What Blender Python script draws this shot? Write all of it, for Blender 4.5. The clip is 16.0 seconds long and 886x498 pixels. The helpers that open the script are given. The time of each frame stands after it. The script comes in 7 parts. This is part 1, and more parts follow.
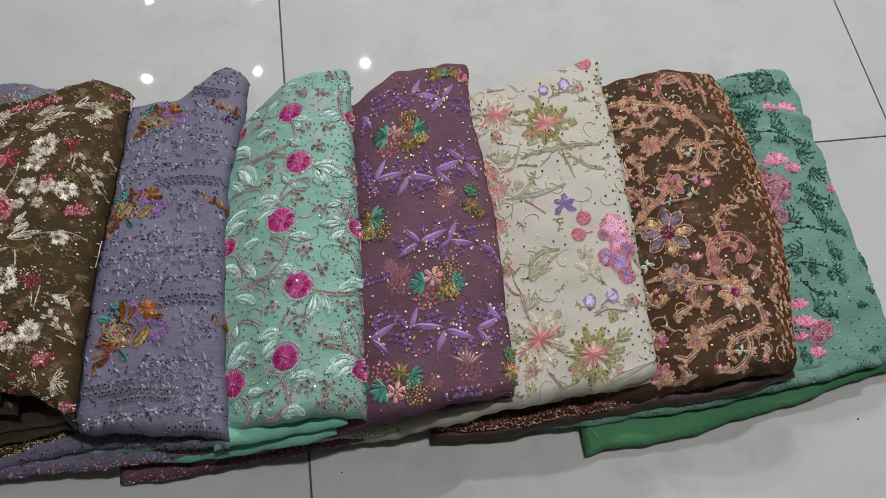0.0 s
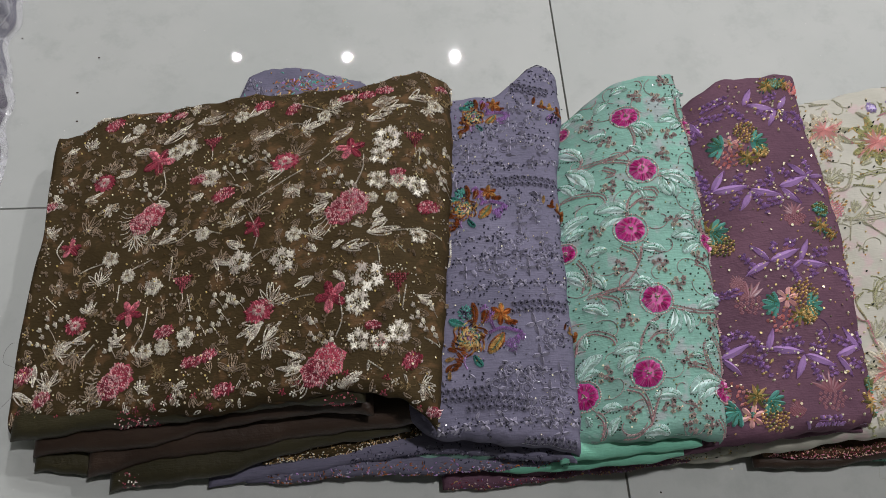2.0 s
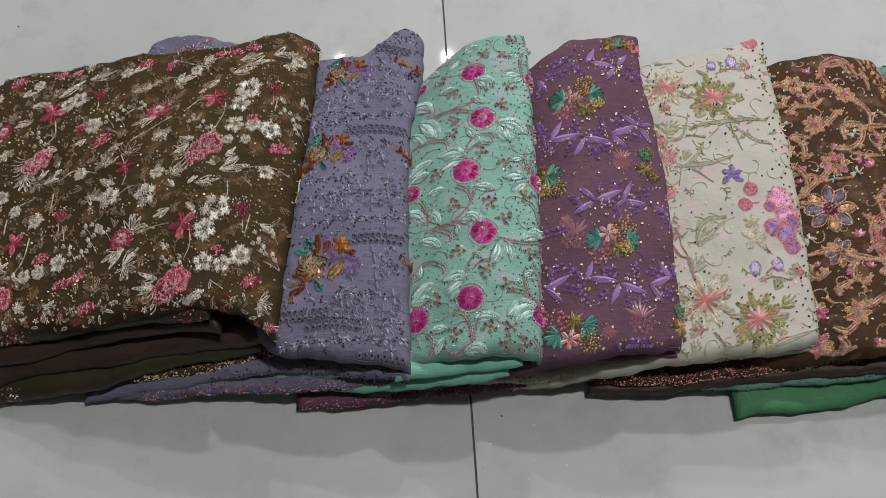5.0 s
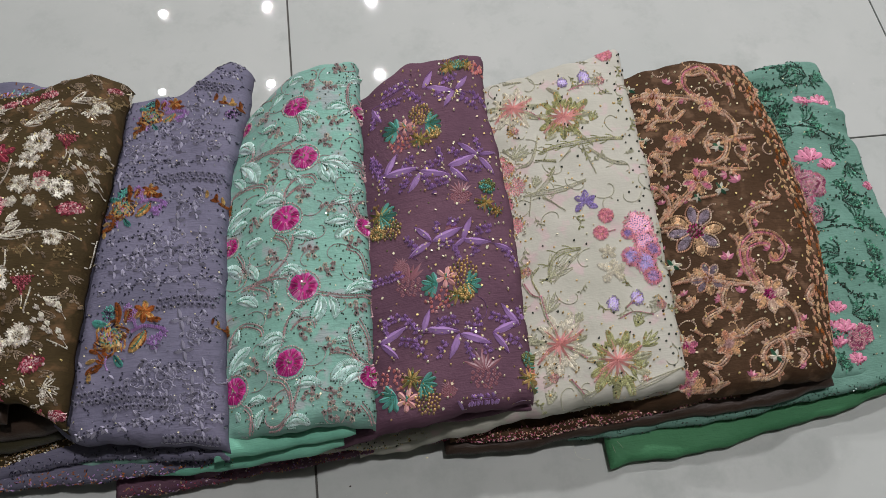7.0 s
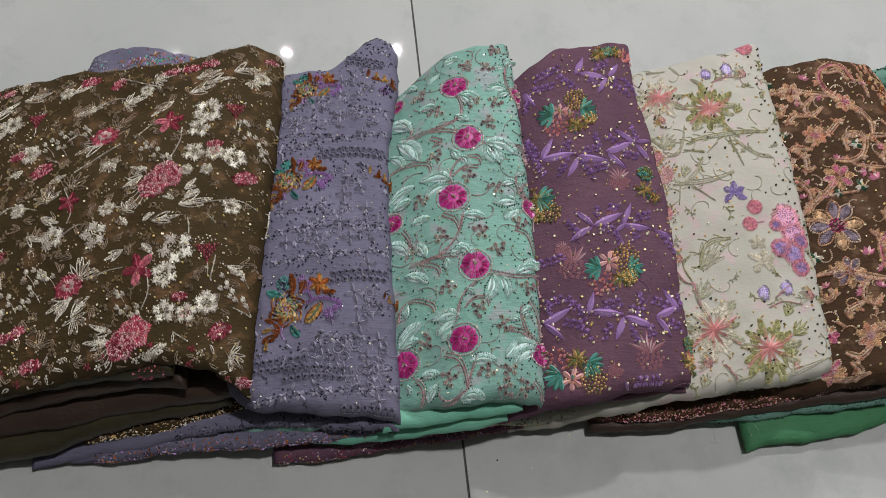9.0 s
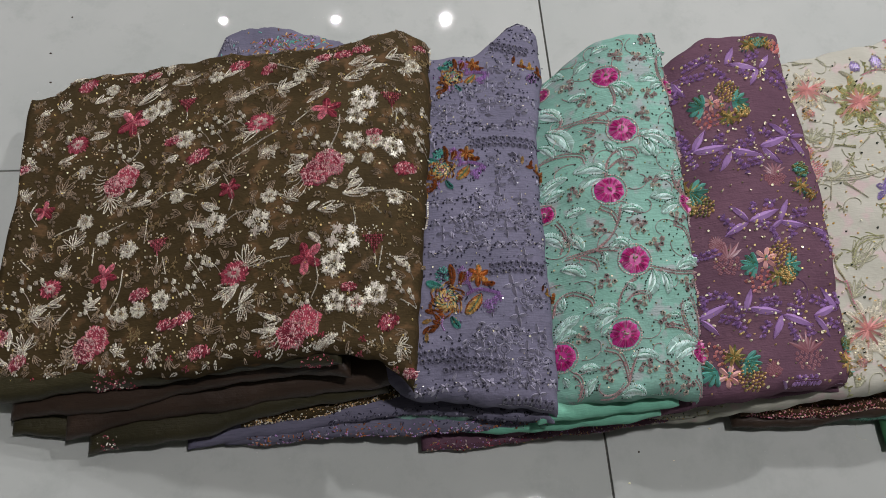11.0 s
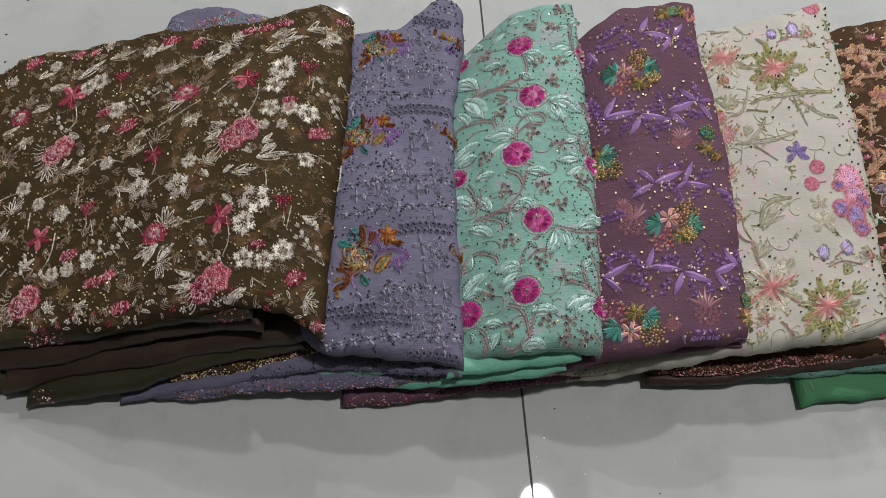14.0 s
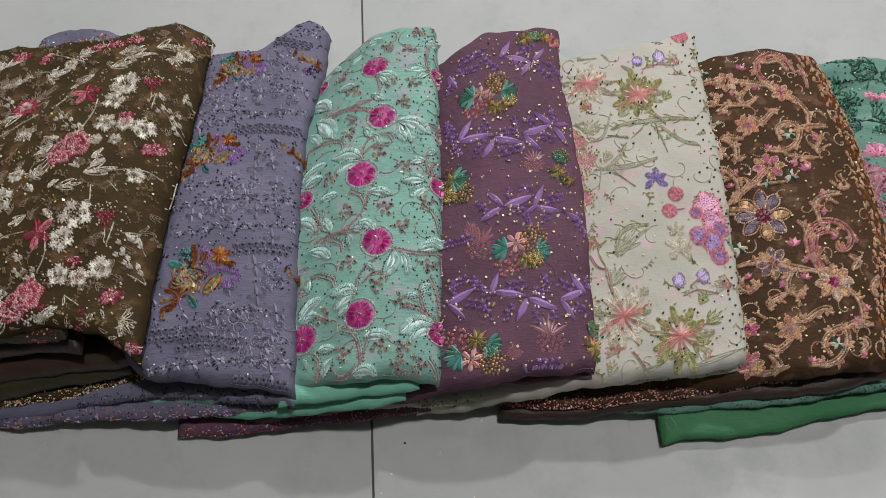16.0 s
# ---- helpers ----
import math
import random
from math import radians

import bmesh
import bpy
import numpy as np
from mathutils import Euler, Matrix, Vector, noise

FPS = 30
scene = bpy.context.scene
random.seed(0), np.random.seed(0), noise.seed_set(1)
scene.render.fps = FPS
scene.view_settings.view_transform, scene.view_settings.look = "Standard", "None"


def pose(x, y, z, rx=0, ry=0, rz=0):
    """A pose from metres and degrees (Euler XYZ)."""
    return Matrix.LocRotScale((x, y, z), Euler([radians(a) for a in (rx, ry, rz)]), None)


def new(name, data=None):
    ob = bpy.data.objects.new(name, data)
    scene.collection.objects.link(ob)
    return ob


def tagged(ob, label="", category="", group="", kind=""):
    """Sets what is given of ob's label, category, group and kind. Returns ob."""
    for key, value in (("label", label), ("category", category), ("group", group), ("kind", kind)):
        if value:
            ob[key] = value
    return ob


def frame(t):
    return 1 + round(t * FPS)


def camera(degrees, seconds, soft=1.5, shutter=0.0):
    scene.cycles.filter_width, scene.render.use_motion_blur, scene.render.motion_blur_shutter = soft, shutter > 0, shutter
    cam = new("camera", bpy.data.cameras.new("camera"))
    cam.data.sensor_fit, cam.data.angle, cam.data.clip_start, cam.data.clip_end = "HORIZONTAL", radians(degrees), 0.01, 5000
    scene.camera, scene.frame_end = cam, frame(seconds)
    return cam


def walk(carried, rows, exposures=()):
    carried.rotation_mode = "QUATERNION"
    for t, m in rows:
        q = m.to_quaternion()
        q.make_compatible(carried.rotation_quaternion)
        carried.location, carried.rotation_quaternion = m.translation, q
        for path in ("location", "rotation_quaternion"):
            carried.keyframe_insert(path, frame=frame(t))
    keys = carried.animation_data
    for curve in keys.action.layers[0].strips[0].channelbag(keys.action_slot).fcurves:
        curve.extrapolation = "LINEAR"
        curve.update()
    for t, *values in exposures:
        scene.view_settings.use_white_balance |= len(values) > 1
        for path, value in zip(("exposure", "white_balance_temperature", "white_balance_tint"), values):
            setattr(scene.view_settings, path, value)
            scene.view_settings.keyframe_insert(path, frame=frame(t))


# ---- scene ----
cam = camera(56.9, 16.0, soft=0.55)
PATH = [
    (0.0, pose(0.0631, -0.5181, 0.8833, 25.708, -3.52, -7.786)),
    (0.5, pose(-0.0013, -0.5311, 0.9032, 25.757, -3.63, -7.865)),
    (1.0, pose(-0.1029, -0.5194, 0.8954, 25.655, -3.881, -7.32)),
    (1.5, pose(-0.2026, -0.4847, 0.8622, 25.296, -4.193, -6.103)),
    (2.0, pose(-0.2553, -0.4574, 0.8433, 24.963, -3.893, -4.112)),
    (2.5, pose(-0.264, -0.4596, 0.8434, 24.68, -3.199, -2.722)),
    (3.0, pose(-0.2236, -0.5345, 0.8871, 24.627, -2.612, -2.312)),
    (3.5, pose(-0.1672, -0.5719, 0.8968, 24.726, -2.077, -2.543)),
    (6.0, pose(-0.0177, -0.5591, 0.8747, 26.305, -2.732, -3.902)),
    (6.5, pose(0.0371, -0.5293, 0.8495, 26.597, -2.405, -5.68)),
    (7.0, pose(0.0686, -0.5117, 0.8344, 26.736, -2.455, -7.501)),
    (7.5, pose(0.0703, -0.5051, 0.8358, 26.54, -2.833, -8.266)),
    (8.0, pose(0.0595, -0.4996, 0.8377, 26.282, -3.324, -8.68)),
    (8.5, pose(-0.0106, -0.4939, 0.8366, 25.926, -3.898, -8.673)),
    (9.0, pose(-0.1124, -0.4939, 0.8398, 25.026, -5.009, -6.172)),
    (9.5, pose(-0.1869, -0.4892, 0.8544, 24.145, -5.279, -5.416)),
    (10.0, pose(-0.2412, -0.4677, 0.8431, 23.545, -5.099, -4.685)),
    (12.5, pose(-0.2141, -0.4582, 0.8359, 21.901, -2.829, -4.311)),
    (13.0, pose(-0.1734, -0.4725, 0.8503, 22.052, -2.323, -4.47)),
    (13.5, pose(-0.1505, -0.5037, 0.8555, 22.197, -2.191, -4.323)),
    (14.0, pose(-0.1303, -0.5142, 0.8613, 22.424, -2.204, -3.962)),
    (14.5, pose(-0.0977, -0.5231, 0.8528, 22.901, -2.513, -3.416)),
    (15.0, pose(-0.0675, -0.5344, 0.854, 23.187, -2.929, -2.697)),
    (15.5, pose(-0.0294, -0.5378, 0.8466, 25.115, -3.247, -2.591)),
    (16.0, pose(0.0143, -0.5377, 0.8275, 26.141, -3.154, -3.514)),
]
walk(cam, PATH)

# ---- light: ceiling downlights and one round panel, as the polished floor mirrors them, plus an added fill disc ----
CEIL = 2.7
world = bpy.data.worlds.new("world")
world.use_nodes = True
world.node_tree.nodes["Background"].inputs[0].default_value = (0.9, 0.95, 1.0, 1)
world.node_tree.nodes["Background"].inputs[1].default_value = 0.025
scene.world = world
scene.view_settings.exposure = -0.05


def disc_lamp(name, x, y, radius, watts, colour):
    data = bpy.data.lights.new(name, "AREA")
    data.shape, data.size, data.energy, data.color = "DISK", 2 * radius, watts, colour
    ob = new(name, data)
    ob.matrix_world = pose(x, y, CEIL - 0.012)
    return ob


DOWN_X, DOWN_Y = (-0.9, -0.33, 0.25), (2.31, 2.84)
DOWN_W = {-0.9: 2.5, -0.33: 9, 0.25: 27}
WHITE = (1.0, 0.952, 0.998)
for ly in DOWN_Y:
    for lx in DOWN_X:
        disc_lamp("downlight_lamp", lx, ly, 0.018, DOWN_W[lx], WHITE)
disc_lamp("panel_and_fill_lamp", 0.42, -0.22, 0.06, 34, WHITE)
# added fill disc, not mirrored in the floor; lifts the right of the row
disc_lamp("panel_and_fill_lamp", 1.6, 1.3, 0.08, 44, WHITE)

# ---- materials ----


def srgb(r, g, b):
    return tuple(((c / 255 + 0.055) / 1.055) ** 2.4 if c > 10 else c / 255 / 12.92 for c in (r, g, b)) + (1,)


def node(tree, kind, **values):
    n = tree.nodes.new(kind)
    for key, value in values.items():
        n.inputs[key.replace("_", " ")].default_value = value
    return n


def mixed(tree, factor, a, b, blend="MIX"):
    """A colour mix; factor, a and b are sockets or values."""
    n = tree.nodes.new("ShaderNodeMix")
    n.data_type, n.blend_type = "RGBA", blend
    for slot, value in ((0, factor), (6, a), (7, b)):
        if isinstance(value, bpy.types.NodeSocket):
            tree.links.new(value, n.inputs[slot])
        else:
            n.inputs[slot].default_value = value
    return n.outputs[2]


def ramp(tree, source, low, high):
    n = tree.nodes.new("ShaderNodeMapRange")
    n.inputs[1].default_value, n.inputs[2].default_value = low, high
    tree.links.new(source, n.inputs[0])
    return n.outputs[0]


def base(name, rough=0.6, metal=0.0, coat=0.0, sheen=0.0):
    m = bpy.data.materials.new(name)
    m.use_nodes = True
    t = m.node_tree
    b = t.nodes["Principled BSDF"]
    b.inputs["Roughness"].default_value, b.inputs["Metallic"].default_value = rough, metal
    b.inputs["Coat Weight"].default_value, b.inputs["Sheen Weight"].default_value = coat, sheen
    return m, t, b


def coords(t, scale=(1, 1, 1), turn=0.0):
    c, mp = t.nodes.new("ShaderNodeTexCoord"), t.nodes.new("ShaderNodeMapping")
    mp.inputs["Scale"].default_value, mp.inputs["Rotation"].default_value = scale, (0, 0, radians(turn))
    t.links.new(c.outputs["Object"], mp.inputs["Vector"])
    return mp.outputs[0]


def noise_at(t, vec, scale, detail=3.0, rough=0.55):
    n = node(t, "ShaderNodeTexNoise", Scale=scale, Detail=detail, Roughness=rough)
    t.links.new(vec, n.inputs["Vector"])
    return n.outputs["Fac"]


def bump(t, b, height, strength, distance):
    n = node(t, "ShaderNodeBump", Strength=strength, Distance=distance)
    t.links.new(height, n.inputs["Height"])
    t.links.new(n.outputs[0], b.inputs["Normal"])
    return n


def cloth_material(name, colour, second, streak=0.35, streak_dir=0.0, blotch=None, rough=0.8, gloss=0.12, relief=0.7):
    """Thin woven cloth: slub streaks along one way, cloudy second colour, crinkled fine weave."""
    m, t, b = base(name, rough)
    b.inputs["Specular IOR Level"].default_value = gloss
    plain = coords(t)
    fine = coords(t, (60, 900, 1) if streak_dir == 0 else (900, 60, 1))
    slub = noise_at(t, fine, 1.0, 2.0, 0.6)
    cloud = noise_at(t, plain, 14.0, 4.0, 0.6)
    col = mixed(t, ramp(t, cloud, 0.35, 0.68), colour, second)
    if blotch:
        spots = noise_at(t, plain, 55.0, 3.0, 0.5)
        col = mixed(t, ramp(t, spots, 0.56, 0.66), col, blotch)
    dark = tuple(c * (1 - streak) for c in colour[:3]) + (1,)
    col = mixed(t, ramp(t, slub, 0.5, 0.9), col, dark)
    t.links.new(col, b.inputs["Base Color"])
    crinkle = noise_at(t, plain, 130.0, 3.0, 0.6)
    both = t.nodes.new("ShaderNodeMath")
    both.operation = "MULTIPLY_ADD"
    both.inputs[1].default_value = 0.35
    t.links.new(slub, both.inputs[0])
    t.links.new(crinkle, both.inputs[2])
    bump(t, b, both.outputs[0], relief, 0.0016)
    return m


def thread_material(name, colour, spread=0.35, rough=0.45, metal=0.0, second=None):
    """Embroidery thread: every stitch its own shade, with a soft silky shine."""
    m, t, b = base(name, rough, metal)
    g = t.nodes.new("ShaderNodeNewGeometry")
    low = tuple(c * (1 - 1.25 * spread) for c in colour[:3]) + (1,)
    high = second or tuple(min(0.95, c * (1 + 0.9 * spread)) for c in colour[:3]) + (1,)
    t.links.new(mixed(t, g.outputs["Random Per Island"], low, high), b.inputs["Base Color"])
    return m


def tile_material():
    m, t, b = base("polished_tile", 0.09)
    c = coords(t)
    info = t.nodes.new("ShaderNodeObjectInfo")
    shift = t.nodes.new("ShaderNodeVectorMath")
    shift.operation = "MULTIPLY_ADD"
    shift.inputs[1].default_value = (7, 3, 5)
    t.links.new(info.outputs["Random"], shift.inputs[0])
    t.links.new(c, shift.inputs[2])
    vec = shift.outputs[0]
    cloud, vein, dust = noise_at(t, vec, 3.5, 5.0, 0.65), noise_at(t, vec, 16.0, 6.0, 0.7), noise_at(t, c, 260.0, 2.0, 0.5)
    col = mixed(t, ramp(t, cloud, 0.35, 0.65), srgb(171, 176, 171), srgb(179, 183, 178))
    col = mixed(t, ramp(t, vein, 0.52, 0.72), col, srgb(164, 169, 164))
    col = mixed(t, ramp(t, dust, 0.74, 0.8), col, srgb(205, 205, 200))
    t.links.new(col, b.inputs["Base Color"])
    smear = noise_at(t, c, 9.0, 5.0, 0.7)
    r = t.nodes.new("ShaderNodeMapRange")
    r.inputs[1].default_value, r.inputs[2].default_value, r.inputs[3].default_value, r.inputs[4].default_value = 0.35, 0.7, 0.012, 0.03
    t.links.new(smear, r.inputs[0])
    t.links.new(r.outputs[0], b.inputs["Roughness"])
    bump(t, b, noise_at(t, c, 6.0, 2.0, 0.5), 0.02, 0.01)
    return m


def painted(name, colour, rough=0.7):
    m, t, b = base(name, rough)
    c = coords(t)
    dim = tuple(v * 0.93 for v in colour[:3]) + (1,)
    t.links.new(mixed(t, noise_at(t, c, 2.5, 5.0, 0.6), dim, colour), b.inputs["Base Color"])
    bump(t, b, noise_at(t, c, 180.0, 3.0, 0.6), 0.1, 0.002)
    return m


TILE = tile_material()


def grout_material():
    """Joint filler: pale towards the west, dark and mottled elsewhere."""
    m, t, b = base("grey_grout", 0.9)
    c = coords(t)
    sep = t.nodes.new("ShaderNodeSeparateXYZ")
    t.links.new(c, sep.inputs[0])
    dark_mottle = mixed(t, noise_at(t, c, 40.0, 4.0, 0.6), srgb(52, 52, 48), srgb(92, 92, 86))
    t.links.new(mixed(t, ramp(t, sep.outputs[0], -0.62, -0.25), srgb(140, 141, 136), dark_mottle), b.inputs["Base Color"])
    return m


GROUT = grout_material()
PAINT = painted("white_wall_paint", srgb(226, 224, 216))
UNSEEN_WALL = painted("grey_wall", srgb(84, 84, 84))
TRIM = painted("white_enamel", srgb(235, 235, 232), 0.35)
CLOTH = {
    "brown": cloth_material("brown_chiffon", srgb(58, 48, 29), srgb(70, 58, 36), 0.3, 0, srgb(96, 74, 50)),
    "olive": cloth_material("olive_lining", srgb(48, 45, 27), srgb(58, 54, 34), 0.2, 0, None, 0.5, 0.4),
    "umber": cloth_material("umber_lining", srgb(52, 40, 31), srgb(64, 50, 40), 0.2, 0, None, 0.5, 0.4),
    "lavender": cloth_material("lavender_crepe", srgb(100, 99, 116), srgb(115, 113, 131), 0.36, 0),
    "mint": cloth_material("mint_crepe", srgb(120, 156, 145), srgb(130, 180, 162), 0.3, 0, srgb(150, 162, 160)),
    "mint_lining": cloth_material("mint_lining", srgb(112, 178, 152), srgb(128, 190, 164), 0.15, 0, None, 0.55),
    "purple": cloth_material("purple_chiffon", srgb(90, 65, 78), srgb(104, 76, 89), 0.2, 0),
    "cream": cloth_material("cream_chiffon", srgb(172, 172, 158), srgb(182, 181, 169), 0.05, 0, srgb(186, 170, 166), relief=0.3),
    "copper": cloth_material("dark_brown_chiffon", srgb(62, 46, 31), srgb(74, 55, 39), 0.25, 0, srgb(98, 76, 58)),
    "green": cloth_material("green_chiffon", srgb(94, 132, 117), srgb(108, 146, 132), 0.25, 0),
    "green_lining": cloth_material("green_lining", srgb(64, 118, 80), srgb(74, 130, 90), 0.15, 0, None, 0.65, 0.2),
}

# ---- building helpers ----


def mesh_object(name, verts, faces, materials, parent=None, smooth=True, slots=None, label=""):
    me = bpy.data.meshes.new(name)
    me.from_pydata([tuple(v) for v in verts], [], [tuple(f) for f in faces])
    for m in materials:
        me.materials.append(m)
    if slots is not None:
        me.polygons.foreach_set("material_index", list(slots))
    me.polygons.foreach_set("use_smooth", [smooth] * len(me.polygons))
    me.update()
    ob = new(name, me)
    ob.parent = parent
    return tagged(ob, label)


def part(name, bm, material, parent, label=""):
    me = bpy.data.meshes.new(name)
    bm.to_mesh(me)
    bm.free()
    me.materials.append(material)
    ob = new(name, me)
    ob.parent = parent
    return tagged(ob, label)


def box(x0, y0, z0, x1, y1, z1, bevel=0.0):
    bm = bmesh.new()
    bmesh.ops.create_cube(bm, size=1, matrix=Matrix.LocRotScale(((x0 + x1) / 2, (y0 + y1) / 2, (z0 + z1) / 2), None, (x1 - x0, y1 - y0, z1 - z0)))
    if bevel:
        bmesh.ops.bevel(bm, geom=bm.edges[:], offset=bevel, segments=2, profile=0.6, affect="EDGES")
    return bm


def grid_faces(rows, cols, close=False):
    out = []
    for i in range(rows - 1):
        for j in range(cols - 1 + close):
            k = (j + 1) % cols
            out.append((i * cols + j, i * cols + k, (i + 1) * cols + k, (i + 1) * cols + j))
    return out


# ---- the room ----
X0, X1, Y0, Y1 = -3.2, 3.2, -2.8, 4.0
T, JOINT = 0.8, 0.0021
floor = tagged(part("floor", box(X0 - 0.2, Y0 - 0.2, -0.12, X1 + 0.2, Y1 + 0.2, -0.0022), GROUT, None), "grey floor of large polished tiles with thin dark joints", "floor", kind="structure")
tile_bm = box(JOINT / 2, JOINT / 2, -0.010, T - JOINT / 2, T - JOINT / 2, 0.0, 0.0008)
tile_mesh = bpy.data.meshes.new("floor_tile")
tile_bm.to_mesh(tile_mesh)
tile_bm.free()
tile_mesh.materials.append(TILE)
for i in range(-4, 4):
    for j in range(-4, 5):
        ob = new("floor_tile", tile_mesh)
        ob.parent, ob.matrix_world = floor, pose(i * T, j * T, 0)
# walls added out of view; their dark grey keeps bounced fill light low
for name, dims in (("wall_north", (X0 - 0.15, Y1, 0, X1 + 0.15, Y1 + 0.15, CEIL)), ("wall_south", (X0 - 0.15, Y0 - 0.15, 0, X1 + 0.15, Y0, CEIL)),
                   ("wall_west", (X0 - 0.15, Y0, 0, X0, Y1, CEIL)), ("wall_east", (X1, Y0, 0, X1 + 0.15, Y1, CEIL))):
    tagged(part(name, box(*dims), UNSEEN_WALL, None), "plain grey wall out of view, added to close the room and limit bounced light", "wall", kind="structure")
tagged(part("ceiling", box(X0 - 0.15, Y0 - 0.15, CEIL, X1 + 0.15, Y1 + 0.15, CEIL + 0.12), PAINT, None), "plain white ceiling with round downlights", "ceiling", kind="structure")


def ring(inner, outer, height, n=32):
    verts, faces = [], []
    for k in range(n):
        a = 2 * math.pi * k / n
        for r, z in ((inner, 0), (inner + 0.004, -height), (outer - 0.004, -height), (outer, 0)):
            verts.append((r * math.cos(a), r * math.sin(a), z))
    return verts, [(4 * k + q, 4 * ((k + 1) % n) + q, 4 * ((k + 1) % n) + q + 1, 4 * k + q + 1) for k in range(n) for q in range(3)]


def downlight(x, y, radius):
    ob = new("ceiling_light")
    ob.location = (x, y, CEIL)
    tagged(ob, "round white ceiling light, mirrored in the floor or added as fill, switched on", "ceiling light", "ceiling downlights")
    mesh_object("trim_ring", *ring(radius + 0.002, radius + 0.022, 0.008), [TRIM], ob)
    return ob


for ly in DOWN_Y:
    for lx in DOWN_X:
        downlight(lx, ly, 0.018)
downlight(0.42, -0.22, 0.06)
# trim ring round the added fill disc
downlight(1.6, 1.3, 0.08)

# ---- folded cloths ----
# Each cloth is a folded pile: its plan runs from left(y) to right(y) and front(x) to back(x); z over it is a soft dome between four corner heights.


def pl(v, *pts):
    """A softened broken line through the points."""
    xs, ys = zip(*pts)
    w = (xs[-1] - xs[0]) * 0.012 + 1e-6
    return sum(np.interp(np.asarray(v, float) + d * w, xs, ys) for d in (-1.5, -0.5, 0.5, 1.5)) / 4


class Cloth:
    def __init__(self, right, left, front, back, zs, domes, reach, roll=0.012, seed=0, wave=0.0022, slope=0.35, shape=((0, 0), (1, 0)), creases=()):
        self.creases = creases
        self.shape = shape
        s = 1.9 * seed
        self.left = left
        self.right = lambda y: right(y) + 0.0006 * np.sin(95 * np.asarray(y) + s) + 0.0004 * np.sin(233 * np.asarray(y) + 2 * s)
        self.front = lambda x: front(x) + 0.0012 * np.sin(88 * np.asarray(x) + s) + 0.0007 * np.sin(251 * np.asarray(x) + 2 * s)
        self.back = lambda x: back(x) + 0.0009 * np.sin(102 * np.asarray(x) + s) + 0.0008 * np.sin(217 * np.asarray(x) + 3 * s)
        self.zs, self.domes, self.reach, self.roll, self.seed, self.wave, self.slope = zs, domes, reach, roll, seed, wave, slope

    def uv(self, x, y):
        xl, xr = self.left(y), self.right(y)
        yf, yb = self.front(x), self.back(x)
        return (x - xl) / (xr - xl), (y - yf) / (yb - yf), xl, xr, yf, yb

    def z(self, x, y):
        x, y = np.asarray(x, float), np.asarray(y, float)
        u, v, xl, xr, yf, yb = self.uv(x, y)
        fl, fr, bl, br = self.zs
        uc, vc = np.clip(u, 0, 1), np.clip(v, 0, 1)
        z = (fl * (1 - uc) + fr * uc) * (1 - vc) + (bl * (1 - uc) + br * uc) * vc
        z = z + self.domes[0] * (1 - (2 * vc - 1) ** 2) + self.domes[1] * (1 - (2 * uc - 1) ** 2)
        z = z + pl(uc, *self.shape)
        for y0, amp, width in self.creases:
            z = z + amp * np.exp(-((y - y0 + 0.12 * (x - 0.6) + 0.006 * np.sin(30 * x)) / width) ** 2)
        z = z - np.clip(-u, 0, 9) * (xr - xl) * self.slope
        s = self.seed * 1.7
        z = z + self.wave * (np.sin(23 * x + 9 * y + s) * np.sin(17 * y - 6 * x + 2 * s) + 0.6 * np.sin(61 * x - 38 * y + s) * np.sin(47 * y + 21 * x) + 0.35 * np.sin(140 * y + 30 * x + s) * np.sin(66 * x + s))
        for d, roll in ((xr - x, self.roll), (y - yf, self.roll), (yb - y, self.roll * 0.5)):
            k = np.clip(1 - d / roll, 0, 1)
            z = z - roll * (1 - np.sqrt(np.maximum(0, 1 - k * k)))
        return z

    def sheet(self, name, material, parent, nx=90, ny=110, thick=0.03, label=""):
        """The top sheet, turned down over its edges and tucked back under, closed below."""
        us = -self.reach + (1 + self.reach) * (np.linspace(0, 1, nx) ** 0.9)
        vs = (1 - np.cos(np.linspace(0, math.pi, ny))) / 2 * 0.35 + np.linspace(0, 1, ny) * 0.65
        rows = []
        for v in vs:
            y0 = -0.32 + 0.40 * v
            x = self.left(y0) + us * (self.right(y0) - self.left(y0))
            y = self.front(x) + v * (self.back(x) - self.front(x))
            x = self.left(y) + us * (self.right(y) - self.left(y))
            rows.append(np.stack([x, y, self.z(x, y)], -1))
        top = np.array(rows)
        under = top.copy()
        rim = np.minimum(1, np.minimum.outer(np.minimum(np.arange(ny), np.arange(ny)[::-1]), np.minimum(np.arange(nx), np.arange(nx)[::-1])) / 2.0)
        under[..., 2] = np.maximum(0.003, under[..., 2] - np.where(rim < 0.4, 0.004, thick * rim))
        verts = list(top.reshape(-1, 3)) + list(under.reshape(-1, 3))
        n = nx * ny
        faces = grid_faces(ny, nx) + [tuple(q + n for q in reversed(f)) for f in grid_faces(ny, nx)]
        loop = [j for j in range(nx)] + [i * nx + nx - 1 for i in range(1, ny)] + [(ny - 1) * nx + j for j in range(nx - 2, -1, -1)] + [i * nx for i in range(ny - 2, 0, -1)]
        faces += [(loop[(k + 1) % len(loop)], loop[k], loop[k] + n, loop[(k + 1) % len(loop)] + n) for k in range(len(loop))]
        return mesh_object(name, verts, faces, [material], parent, True, None, label)


FOLDS = {}


